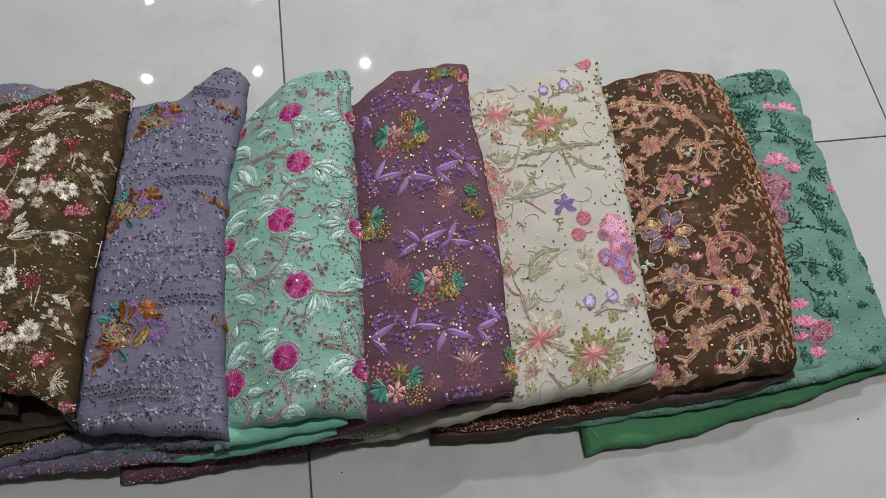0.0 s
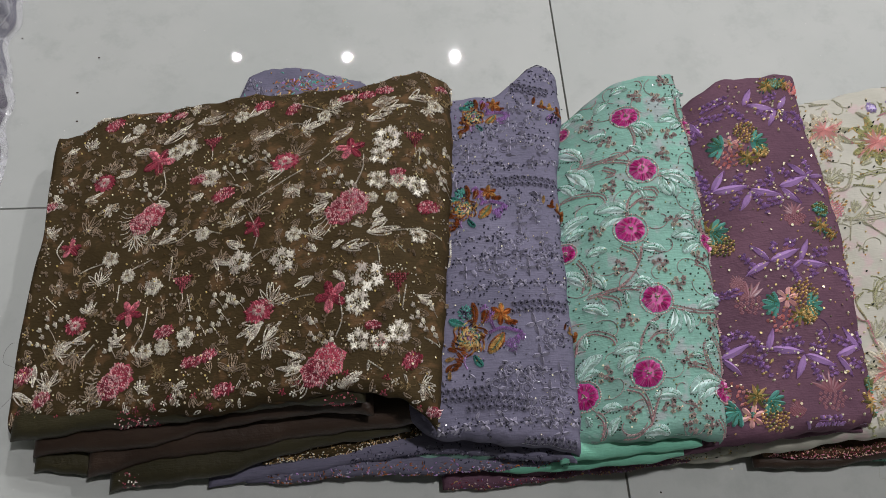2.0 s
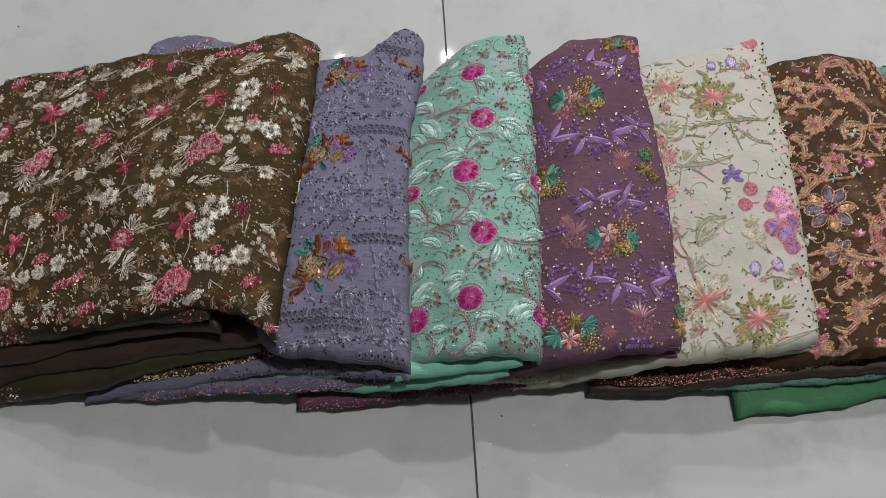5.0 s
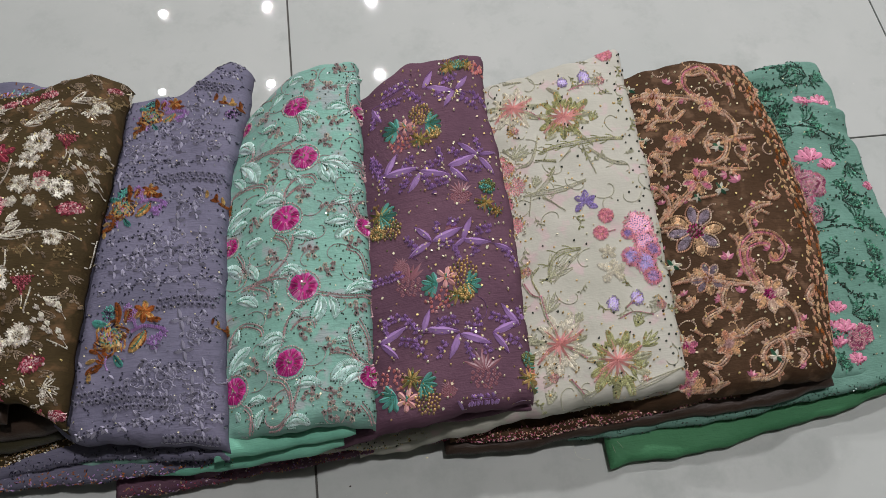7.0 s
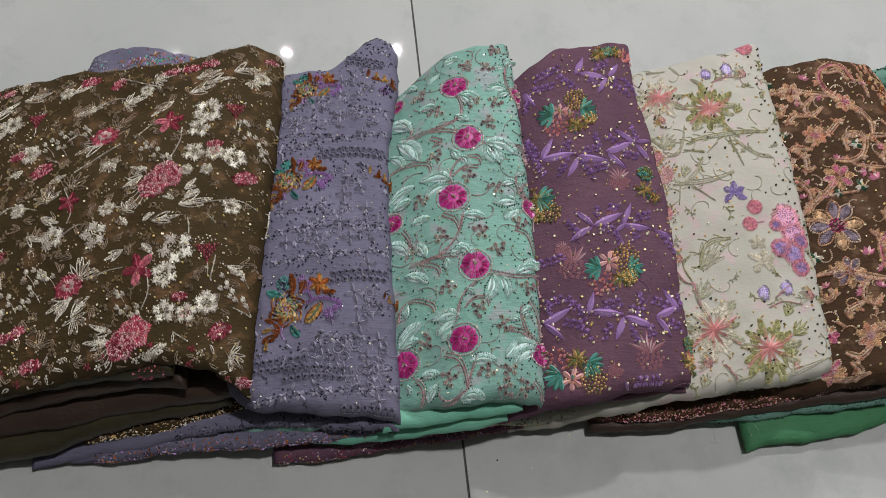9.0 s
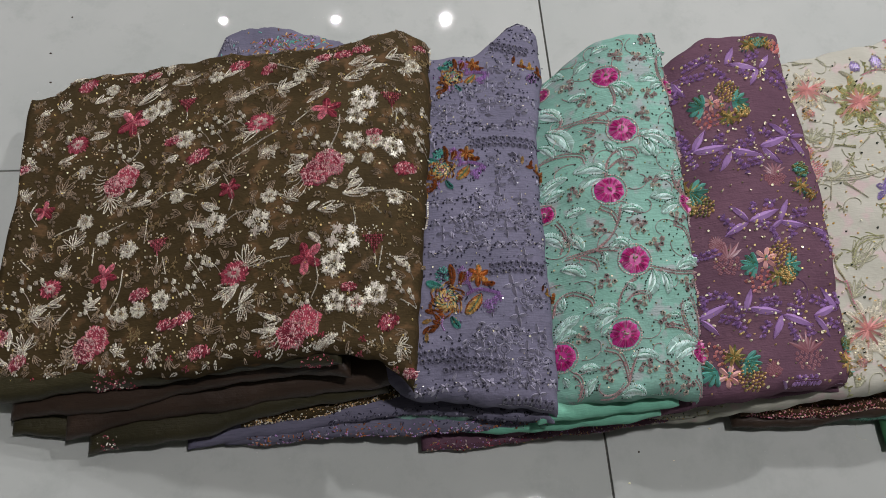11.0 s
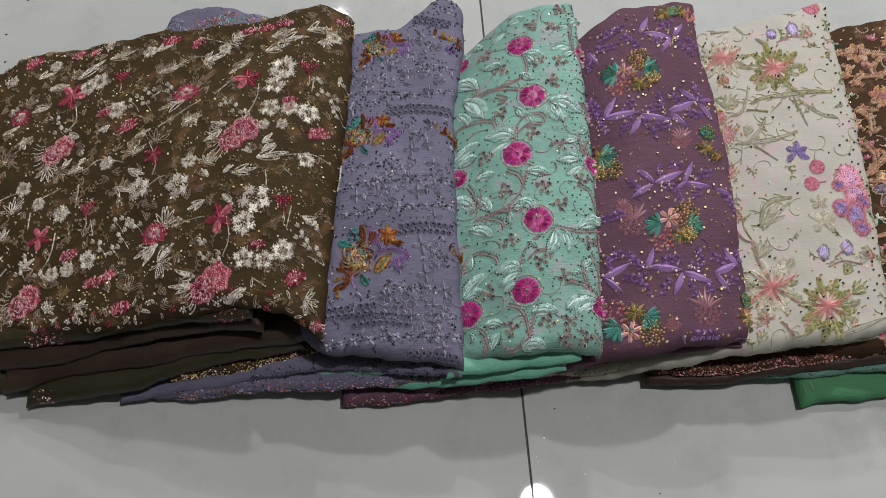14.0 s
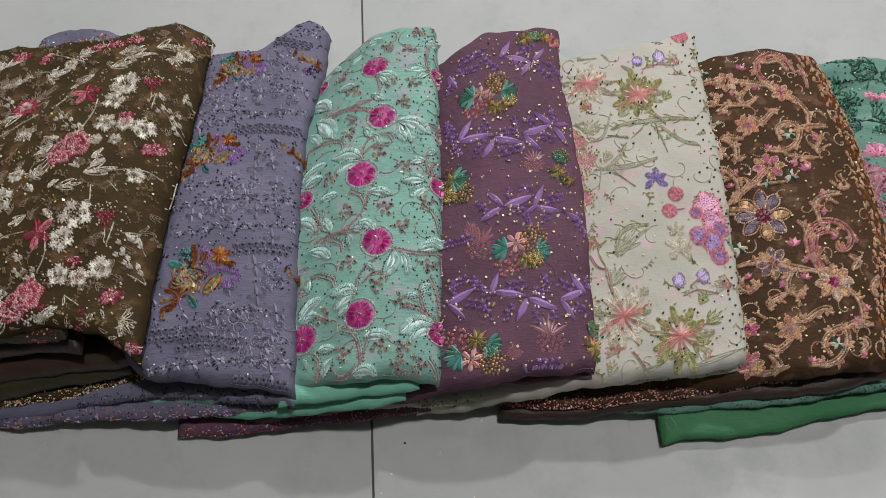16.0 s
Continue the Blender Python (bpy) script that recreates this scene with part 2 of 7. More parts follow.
def fold(name, path, material, parent, depth=0.10, seed=0, label="", ripple=0.0010, n=90, back_rise=0.006):
    """A lower fold that looks out at the front: path holds (x, y of its front, z of its top, z of its foot)."""
    xs = np.linspace(path[0][0], path[-1][0], n)
    y, top, foot = (pl(xs, *[(p[0], p[k]) for p in path]) for k in (1, 2, 3))
    y = y + ripple * (1.2 * np.sin(23 * xs + 1.7 * seed) + np.sin(47 * xs + seed) + 0.7 * np.sin(97 * xs + 2.3 * seed) + 0.5 * np.sin(211 * xs + seed))
    top = top + ripple * (np.sin(53 * xs + 1.3 * seed) + 0.8 * np.sin(29 * xs + 2.1 * seed))
    foot = foot + ripple * 0.8 * np.sin(37 * xs + 0.7 * seed) * (foot > 0.006)
    verts, m = [], 13
    for i, x in enumerate(xs):
        h = max(0.0016, (top[i] - foot[i]) / 2)
        c = foot[i] + h
        end = min(1.0, min(abs(x - xs[0]), abs(x - xs[-1])) / 0.012)
        h = max(0.0012, h * math.sqrt(1 - (1 - end) ** 2))
        r = min(h, 0.02) * 1.1
        verts.append((x, y[i] + depth, c + h * 0.6 + back_rise))
        verts.append((x, y[i] + r + 0.45 * (depth - r), c + h + back_rise * 0.4))
        for k in range(m - 4):
            a = math.pi / 2 - math.pi * k / (m - 5)
            verts.append((x, y[i] + r - r * math.cos(a), c + h * math.sin(a)))
        verts.append((x, y[i] + r + 0.45 * (depth - r), max(0.002, c - h)))
        verts.append((x, y[i] + depth, max(0.002, c - h)))
    FOLDS[len(FOLDS)] = (np.array(verts).reshape(n, m, 3), parent)
    faces = grid_faces(n, m, True)
    faces += [tuple(range(m))[::-1], tuple((n - 1) * m + k for k in range(m))]
    return mesh_object(name, verts, faces, [material], parent, True, None, label)


def cloth_thing(label, x, y, group="row of folded embroidered cloths"):
    ob = new("folded_fabric")
    return tagged(ob, label, "folded fabric", group)


R_BROWN = lambda y: pl(y, (-0.30, -0.199), (-0.12, -0.177), (-0.03, -0.166), (0.08, -0.160))
R_LAV = lambda y: pl(y, (-0.33, -0.067), (-0.21, -0.065), (-0.11, -0.062), (-0.04, -0.056), (0.03, -0.040), (0.10, -0.034))
R_MINT = lambda y: pl(y, (-0.33, 0.064), (-0.16, 0.074), (0.01, 0.080), (0.08, 0.084))
R_PURPLE = lambda y: pl(y, (-0.32, 0.211), (-0.15, 0.218), (-0.05, 0.215), (0.0, 0.211), (0.08, 0.221))
R_CREAM = lambda y: pl(y, (-0.31, 0.362), (-0.2, 0.367), (-0.08, 0.372), (0.08, 0.375))
R_COPPER = lambda y: pl(y, (-0.32, 0.522), (-0.18, 0.538), (-0.06, 0.535), (0.04, 0.523), (0.07, 0.508))
R_GREEN = lambda y: pl(y, (-0.32, 0.672), (-0.24, 0.667), (-0.06, 0.655), (0.02, 0.650), (0.09, 0.644))

brown = Cloth(R_BROWN, lambda y: pl(y, (-0.27, -0.604), (-0.15, -0.594), (-0.06, -0.586), (0.0, -0.590), (0.06, -0.592)),
              lambda x: pl(x, (-0.61, -0.261), (-0.5, -0.260), (-0.42, -0.271), (-0.27, -0.268), (-0.235, -0.276), (-0.19, -0.306)),
              lambda x: pl(x, (-0.61, 0.068), (-0.557, 0.063), (-0.551, 0.080), (-0.535, 0.082), (-0.395, 0.077), (-0.26, 0.055), (-0.19, 0.078), (-0.15, 0.070)),
              (0.040, 0.138, 0.042, 0.121), (0.020, 0.0), 0.0, 0.012, 1,
              shape=((0, 0), (0.3, 0.010), (0.58, 0.027), (0.76, 0.038), (0.9, 0.028), (1, 0)))
lavender = Cloth(R_LAV, R_BROWN, lambda x: pl(x, (-0.3, -0.25), (-0.23, -0.28), (-0.198, -0.304), (-0.136, -0.313), (-0.06, -0.326)),
                 lambda x: pl(x, (-0.3, 0.062), (-0.157, 0.062), (-0.108, 0.064), (-0.058, 0.112), (-0.03, 0.094)),
                 (0.106, 0.112, 0.104, 0.100), (0.022, 0.006), 0.9, 0.012, 2)
mint = Cloth(R_MINT, R_LAV, lambda x: pl(x, (-0.2, -0.315), (-0.07, -0.316), (0.0, -0.319), (0.066, -0.323)),
             lambda x: pl(x, (-0.2, -0.01), (-0.037, 0.028), (0.007, 0.054), (0.085, 0.064)),
             (0.093, 0.122, 0.098, 0.146), (0.016, 0.021), 1.2, 0.012, 3)
purple = Cloth(R_PURPLE, R_MINT, lambda x: pl(x, (-0.1, -0.33), (0.062, -0.326), (0.136, -0.322), (0.216, -0.316)),
               lambda x: pl(x, (-0.1, 0.015), (0.085, 0.032), (0.137, 0.061), (0.175, 0.058), (0.222, 0.065)),
               (0.094, 0.116, 0.118, 0.141), (0.012, 0.014), 1.2, 0.012, 4)
cream = Cloth(R_CREAM, R_PURPLE, lambda x: pl(x, (0.1, -0.328), (0.211, -0.324), (0.34, -0.318), (0.37, -0.308)),
              lambda x: pl(x, (0.1, 0.03), (0.219, 0.040), (0.338, 0.056), (0.376, 0.070)),
              (0.088, 0.106, 0.112, 0.128), (0.010, 0.006), 1.1, 0.012, 5)
copper = Cloth(R_COPPER, R_CREAM, lambda x: pl(x, (0.2, -0.328), (0.36, -0.324), (0.446, -0.322), (0.53, -0.316)),
               lambda x: pl(x, (0.2, 0.036), (0.378, 0.043), (0.448, 0.050), (0.53, 0.044)),
               (0.072, 0.082, 0.104, 0.106), (0.016, 0.014), 1.0, 0.015, 6)
green = Cloth(R_GREEN, R_COPPER, lambda x: pl(x, (0.3, -0.316), (0.552, -0.314), (0.68, -0.314)),
              lambda x: pl(x, (0.3, 0.058), (0.534, 0.064), (0.62, 0.077), (0.66, 0.070)),
              (0.036, 0.030, 0.058, 0.058), (0.006, 0.012), 0.9, 0.010, 7, 0.003, creases=((0.045, 0.004, 0.009), (0.018, -0.004, 0.006), (0.004, 0.004, 0.006), (-0.018, -0.003, 0.005), (-0.034, 0.003, 0.007)))

brown_thing = cloth_thing("dark brown chiffon embroidered with ivory blossoms and pink roses", 0, 0)
lavender_thing = cloth_thing("greyish lavender crepe with slate embroidery and orange-teal bouquets", 0, 0)
mint_thing = cloth_thing("mint green crepe with magenta flowers and pale curling leaves", 0, 0)
purple_thing = cloth_thing("plum purple chiffon with lilac leaf sprays and beaded bouquets", 0, 0)
cream_thing = cloth_thing("cream chiffon with pink and green star flowers and beads", 0, 0)
copper_thing = cloth_thing("dark brown chiffon covered in copper-gold beaded scrollwork", 0, 0)
green_thing = cloth_thing("sea green chiffon with dark beaded fronds and pink roses", 0, 0)

green.sheet("top_layer", CLOTH["green"], green_thing, thick=0.03)
copper.sheet("top_layer", CLOTH["copper"], copper_thing)
cream.sheet("top_layer", CLOTH["cream"], cream_thing)
purple.sheet("top_layer", CLOTH["purple"], purple_thing)
mint.sheet("top_layer", CLOTH["mint"], mint_thing)
lavender.sheet("top_layer", CLOTH["lavender"], lavender_thing)
brown.sheet("top_layer", CLOTH["brown"], brown_thing, 130, 110, 0.02)

# lower folds that look out along the front
fold("lining_fold", [(-0.601, -0.2702, 0.044, 0.02), (-0.552, -0.2713, 0.0575, 0.0335), (-0.485, -0.2694, 0.077, 0.053), (-0.414, -0.2698, 0.0981, 0.0741), (-0.361, -0.2692, 0.1143, 0.0903), (-0.32, -0.2704, 0.1273, 0.1033), (-0.262, -0.2794, 0.146, 0.122)], CLOTH["olive"], brown_thing, 0.13, 1)
fold("lining_fold", [(-0.583, -0.283, 0.031, 0.009), (-0.528, -0.2839, 0.0454, 0.0234), (-0.478, -0.2851, 0.0591, 0.0371), (-0.423, -0.2801, 0.0743, 0.0523), (-0.364, -0.2758, 0.0911, 0.0691), (-0.316, -0.2741, 0.1048, 0.0828), (-0.255, -0.282, 0.123, 0.101)], CLOTH["umber"], brown_thing, 0.13, 2)
fold("lining_fold", [(-0.584, -0.2946, 0.018, 0.002), (-0.533, -0.3005, 0.0203, 0.0043), (-0.496, -0.295, 0.022, 0.006)], CLOTH["olive"], brown_thing, 0.13, 3)
fold("lining_fold", [(-0.53, -0.3067, 0.034, 0.006), (-0.481, -0.2996, 0.0445, 0.0165), (-0.421, -0.2941, 0.0572, 0.0292), (-0.366, -0.2913, 0.0689, 0.0409), (-0.318, -0.2887, 0.0793, 0.0513), (-0.255, -0.2875, 0.0933, 0.0653), (-0.216, -0.2884, 0.102, 0.074)], CLOTH["umber"], brown_thing, 0.13, 4)
fold("lining_fold", [(-0.51, -0.3186, 0.024, 0.002), (-0.466, -0.3157, 0.033, 0.009), (-0.395, -0.3113, 0.0476, 0.0236), (-0.33, -0.3007, 0.061, 0.037), (-0.281, -0.2942, 0.0711, 0.0471), (-0.221, -0.2916, 0.084, 0.06)], CLOTH["olive"], brown_thing, 0.13, 5)
fold("hem_fold", [(-0.364, -0.3069, 0.038, 0.022), (-0.309, -0.3025, 0.0471, 0.0311), (-0.255, -0.297, 0.0562, 0.0402), (-0.209, -0.2908, 0.064, 0.048)], CLOTH["brown"], brown_thing, 0.13, 6)
fold("lower_fold", [(-0.418, -0.3225, 0.015, 0.002), (-0.365, -0.316, 0.0261, 0.0081), (-0.293, -0.3105, 0.0412, 0.0232), (-0.228, -0.3095, 0.0551, 0.0371), (-0.186, -0.3088, 0.0644, 0.0464), (-0.129, -0.322, 0.0771, 0.0591), (-0.069, -0.3292, 0.091, 0.073)], CLOTH["lavender"], lavender_thing, 0.13, 7)
fold("hem_fold", [(-0.382, -0.3178, 0.02, 0.002), (-0.31, -0.3205, 0.0299, 0.0099), (-0.234, -0.3236, 0.0406, 0.0206), (-0.185, -0.3248, 0.0475, 0.0275), (-0.115, -0.3264, 0.0574, 0.0374), (-0.062, -0.328, 0.065, 0.045)], CLOTH["lavender"], lavender_thing, 0.13, 8)
fold("lining_fold", [(-0.084, -0.3299, 0.086, 0.07), (-0.043, -0.33, 0.0924, 0.0764), (0.004, -0.3279, 0.0996, 0.0836), (0.046, -0.3229, 0.106, 0.09)], CLOTH["mint_lining"], mint_thing, 0.12, 9)
fold("lining_fold", [(-0.168, -0.3235, 0.04, 0.02), (-0.123, -0.3294, 0.0508, 0.0308), (-0.082, -0.3332, 0.0609, 0.0409), (-0.014, -0.3327, 0.0778, 0.0578), (0.034, -0.3275, 0.09, 0.07)], CLOTH["mint_lining"], mint_thing, 0.12, 10)
fold("lower_fold", [(-0.19, -0.34, 0.02, 0.004), (-0.178, -0.3384, 0.0207, 0.0047), (-0.129, -0.3371, 0.0234, 0.0074), (-0.052, -0.3318, 0.0276, 0.0116), (0.02, -0.3289, 0.0314, 0.0154), (0.087, -0.3264, 0.035, 0.019), (0.144, -0.3225, 0.038, 0.022)], CLOTH["purple"], purple_thing, 0.13, 11)
fold("lower_fold", [(0.061, -0.319, 0.087, 0.073), (0.109, -0.3177, 0.0896, 0.0756), (0.162, -0.3191, 0.0924, 0.0784), (0.21, -0.3189, 0.095, 0.081)], CLOTH["purple"], purple_thing, 0.12, 12)
fold("lower_fold", [(-0.002, -0.3235, 0.038, 0.022), (0.065, -0.3245, 0.0469, 0.0309), (0.123, -0.3215, 0.0546, 0.0386), (0.17, -0.3185, 0.0609, 0.0449), (0.22, -0.3187, 0.0675, 0.0515), (0.297, -0.318, 0.0779, 0.0619), (0.358, -0.3127, 0.086, 0.07)], CLOTH["cream"], cream_thing, 0.12, 13)
fold("hem_fold", [(0.135, -0.3293, 0.039, 0.021), (0.215, -0.3322, 0.0446, 0.0266), (0.304, -0.328, 0.0506, 0.0326), (0.372, -0.3232, 0.0552, 0.0372), (0.429, -0.3221, 0.059, 0.041)], CLOTH["copper"], copper_thing, 0.12, 14)
fold("lining_fold", [(0.13, -0.3346, 0.023, 0.005), (0.222, -0.3388, 0.0315, 0.0135), (0.305, -0.3349, 0.0391, 0.0211), (0.389, -0.3338, 0.0467, 0.0287), (0.477, -0.328, 0.0546, 0.0366), (0.528, -0.3209, 0.059, 0.041)], CLOTH["umber"], copper_thing, 0.12, 15)
fold("hem_fold", [(0.254, -0.338, 0.027, 0.013), (0.303, -0.3391, 0.0295, 0.0155), (0.392, -0.337, 0.0338, 0.0198), (0.482, -0.3326, 0.0381, 0.0241), (0.543, -0.3273, 0.041, 0.027), (0.587, -0.3213, 0.043, 0.029), (0.64, -0.314, 0.042, 0.03)], CLOTH["green"], green_thing, 0.13, 16)
fold("lining_fold", [(0.293, -0.3659, 0.018, 0.002), (0.312, -0.3637, 0.0181, 0.0021), (0.36, -0.3647, 0.0185, 0.0025), (0.421, -0.3598, 0.0189, 0.0029), (0.485, -0.3496, 0.0193, 0.0033), (0.551, -0.3375, 0.0197, 0.0037), (0.61, -0.324, 0.021, 0.004), (0.664, -0.316, 0.024, 0.004)], CLOTH["green_lining"], green_thing, 0.08, 17, back_rise=0.004)

# the corner of the lavender cloth that lies out behind the brown one
flap = Cloth(lambda y: pl(y, (0.0, -0.24), (0.2, -0.25)), lambda y: pl(y, (0.0, -0.41), (0.13, -0.404), (0.17, -0.392)), lambda x: pl(x, (-0.42, 0.03), (-0.2, 0.03)),
             lambda x: pl(x, (-0.42, 0.160), (-0.398, 0.172), (-0.378, 0.182), (-0.32, 0.174), (-0.24, 0.150)), (0.012, 0.03, 0.008, 0.012), (0.004, 0.006), 0.0, 0.006, 9)
flap.sheet("back_corner", CLOTH["lavender"], lavender_thing, 40, 40, 0.006)

# ---- embroidery: every stitch a small ridge of thread lying on the cloth ----
RND = random.Random(7)


class Work:
    """Gathers stitches, beads and sequins in plan, and lays them on a cloth."""

    def __init__(self, cloth):
        self.cloth, self.pts, self.faces, self.slots = cloth, [], [], []

    def add(self, pts, faces, slot):
        n = len(self.pts)
        self.pts += pts
        self.faces += [tuple(n + k for k in f) for f in faces]
        self.slots += [slot] * len(faces)

    def stitch(self, x0, y0, x1, y1, w, slot=0, lift=0.0009):
        dx, dy = x1 - x0, y1 - y0
        l = math.hypot(dx, dy) or 1e-6
        px, py = -dy / l * w / 2, dx / l * w / 2
        a, b = 0.22, 0.78
        q = lambda f, s: (x0 + dx * f + px * s, y0 + dy * f + py * s, 0.0001)
        self.add([(x0, y0, 0.0001), q(a, 1), q(a, -1), q(b, 1), q(b, -1), (x1, y1, 0.0001), (x0 + dx * 0.3, y0 + dy * 0.3, lift), (x0 + dx * 0.7, y0 + dy * 0.7, lift)],
                 [(0, 2, 6), (0, 6, 1), (1, 6, 7, 3), (2, 4, 7, 6), (3, 7, 5), (4, 5, 7)], slot)

    def bead(self, x, y, r, slot=0, lift=None):
        lift = lift or r * 1.1
        a0 = RND.random() * 6
        self.add([(x + r * math.cos(a0 + k * 1.2566), y + r * math.sin(a0 + k * 1.2566), 0.0001) for k in range(5)]
                 + [(x + 0.6 * r * math.cos(a0 + k * 1.2566), y + 0.6 * r * math.sin(a0 + k * 1.2566), lift * 0.85) for k in range(5)] + [(x, y, lift)],
                 [(k, (k + 1) % 5, 5 + (k + 1) % 5, 5 + k) for k in range(5)] + [(5 + k, 5 + (k + 1) % 5, 10) for k in range(5)], slot)

    def sequin(self, x, y, r, slot=0):
        tx, ty = RND.gauss(0, 0.30), RND.gauss(0, 0.30)
        ring = [(r * math.cos(k * 1.0472), r * math.sin(k * 1.0472)) for k in range(6)]
        self.add([(x + a, y + b, 0.0011 + a * tx + b * ty) for a, b in ring], [(0, 1, 2, 3, 4, 5)], slot)

    def chain(self, pts, step=0.0028, w=0.0014, slot=0, smooth=True, lift=0.0009):
        """A run of short stitches along a curve."""
        pts = curve(pts) if smooth else pts
        run = walk_along(pts, step)
        for (x0, y0), (x1, y1) in zip(run, run[1:]):
            self.stitch(x0, y0, x0 + (x1 - x0) * 1.12, y0 + (y1 - y0) * 1.12, w, slot, lift)

    def beads_along(self, pts, step, r, slot=0):
        for x, y in walk_along(curve(pts), step):
            self.bead(x, y, r, slot)

    def leaf(self, x, y, length, width, angle, slot=0, rib=None, bend=0.0, n=None, lift=0.0011):
        """A satin-stitched leaf from its foot (x, y): slanting stitches out of a midrib."""
        n = n or max(4, int(length / 0.0016))
        a = radians(angle)
        for k in range(n):
            f = (k + 0.5) / n
            b = a + bend * (f - 0.3)
            cx, cy = x + f * length * math.cos((a + b) / 2), y + f * length * math.sin((a + b) / 2)
            half = width / 2 * math.sin(math.pi * min(1, f * 0.92 + 0.06)) ** 0.75
            for s in (1, -1):
                t = b + s * 0.95
                self.stitch(cx, cy, cx + half * 1.25 * math.cos(t), cy + half * 1.25 * math.sin(t), length / n * 1.25, slot, lift * RND.uniform(0.8, 1.2))
        if rib is not None:
            b = a + bend * 0.3
            self.chain([(x, y), (x + 0.5 * length * math.cos(a), y + 0.5 * length * math.sin(a)), (x + 0.95 * length * math.cos(b), y + 0.95 * length * math.sin(b))], 0.0024, 0.0011, rib, True, lift * 1.5)

    def pad(self, x, y, length, width, angle, slot=0, bend=0.0, lift=0.0014, blunt=False):
        """A padded satin petal: a smooth pointed lens with a raised ridge and a fine seam round it."""
        a = radians(angle)
        fs, hs = (0.0, 0.14, 0.34, 0.56, 0.78, 1.0), (0.0, 0.62, 0.98, 0.92, 0.55, 0.0)
        if blunt:
            fs, hs = (0.0, 0.2, 0.45, 0.7, 0.9, 1.0), (0.15, 0.5, 0.85, 1.0, 0.72, 0.0)
        left, right, mid = [], [], []
        for f, h in zip(fs, hs):
            b = a + bend * (f - 0.3)
            cx, cy = x + f * length * math.cos((a + b) / 2), y + f * length * math.sin((a + b) / 2)
            px, py = -math.sin(b) * width / 2 * h, math.cos(b) * width / 2 * h
            left.append((cx + px, cy + py, 0.0001))
            right.append((cx - px, cy - py, 0.0001))
            mid.append((cx, cy, 0.0001 + lift * math.sqrt(h)))
            if 0 < f < 1:
                mid[-1] = (cx, cy, lift * (0.75 + 0.25 * h))
        n = len(fs)
        faces = []
        for k in range(n - 1):
            faces += [(n + k, n + k + 1, k + 1, k), (2 * n + k, 2 * n + k + 1, n + k + 1, n + k)]
        self.add(left + mid + right, faces, slot)

    def blob(self, x, y, r, slot=0, lobes=5, depth=0.18, squash=1.0, turn=0.0, lift=0.0006):
        """A filled ground for a motif, uneven at its rim."""
        ph = RND.uniform(0, 6)
        rim = []
        for k in range(22):
            a = 6.2832 * k / 22
            q = r * (1 - depth + depth * math.cos(lobes * a + ph)) * RND.uniform(0.93, 1.06)
            px, py = q * math.cos(a), q * math.sin(a) * squash
            rim.append((x + px * math.cos(turn) - py * math.sin(turn), y + px * math.sin(turn) + py * math.cos(turn), 0.0002))
        inner = [(x + (px - x) * 0.8, y + (py - y) * 0.8, lift) for px, py, _ in rim]
        self.add(rim + inner + [(x, y, lift * 1.2)], [(k, (k + 1) % 22, 22 + (k + 1) % 22, 22 + k) for k in range(22)] + [(22 + k, 22 + (k + 1) % 22, 44) for k in range(22)], slot)

    def ring(self, x, y, r, slot=0, w=0.0013):
        self.chain([(x + r * math.cos(k * 0.524), y + r * math.sin(k * 0.524)) for k in range(13)], 0.0021, w, slot, False)

    def petals(self, x, y, r, count, width, slot=0, start=0.0, inner=0.2, jitter=0.1, per=3, lift=0.0010):
        """Petals, each a small fan of stitches."""
        for k in range(count):
            a = radians(start) + 2 * math.pi * k / count + RND.uniform(-jitter, jitter)
            rr = r * RND.uniform(1 - jitter, 1 + 0.5 * jitter)
            for j in range(per):
                d = (j - (per - 1) / 2) / max(1, per - 1) * width
                e = rr * (1 - 0.5 * abs(d / width) ** 1.5) if per > 1 else rr
                self.stitch(x + inner * r * math.cos(a + d * 0.4), y + inner * r * math.sin(a + d * 0.4), x + e * math.cos(a + d), y + e * math.sin(a + d), r * width * 1.1 / per + 0.0007, slot, lift)

    def finish(self, name, materials, parent, label="", kind=""):
        if not self.pts:
            return None
        p = np.array(self.pts)
        p[:, 2] *= 1.45
        xr = self.cloth.right(p[:, 1]) - 0.001
        over = np.maximum(0, p[:, 0] - xr)
        x = np.minimum(p[:, 0], xr)
        if self.cloth.reach == 0:
            x = np.maximum(x, self.cloth.left(p[:, 1]) + 0.0015)
        y = np.clip(p[:, 1], self.cloth.front(x) + 0.0008, self.cloth.back(x) - 0.0008)
        z = self.cloth.z(x, y) + p[:, 2] - np.minimum(over, 0.02)
        x = x + np.where(over > 0, p[:, 2] + 0.0012, 0)
        ob = mesh_object(name, np.stack([x, y, z], -1).tolist(), self.faces, materials, parent, False, self.slots, label)
        if kind:
            tagged(ob, kind=kind)
        return ob


def curve(pts, per=8):
    """A smooth line through points (Catmull-Rom)."""
    if len(pts) < 3:
        return [tuple(p) for p in pts]
    p = [np.array(q, float) for q in pts]
    p = [2 * p[0] - p[1]] + p + [2 * p[-1] - p[-2]]
    out = []
    for a, b, c, d in zip(p, p[1:], p[2:], p[3:]):
        for k in range(per):
            t = k / per
            out.append(tuple(0.5 * (2 * b + (c - a) * t + (2 * a - 5 * b + 4 * c - d) * t * t + (3 * b - a - 3 * c + d) * t ** 3)))
    return out + [tuple(p[-2])]


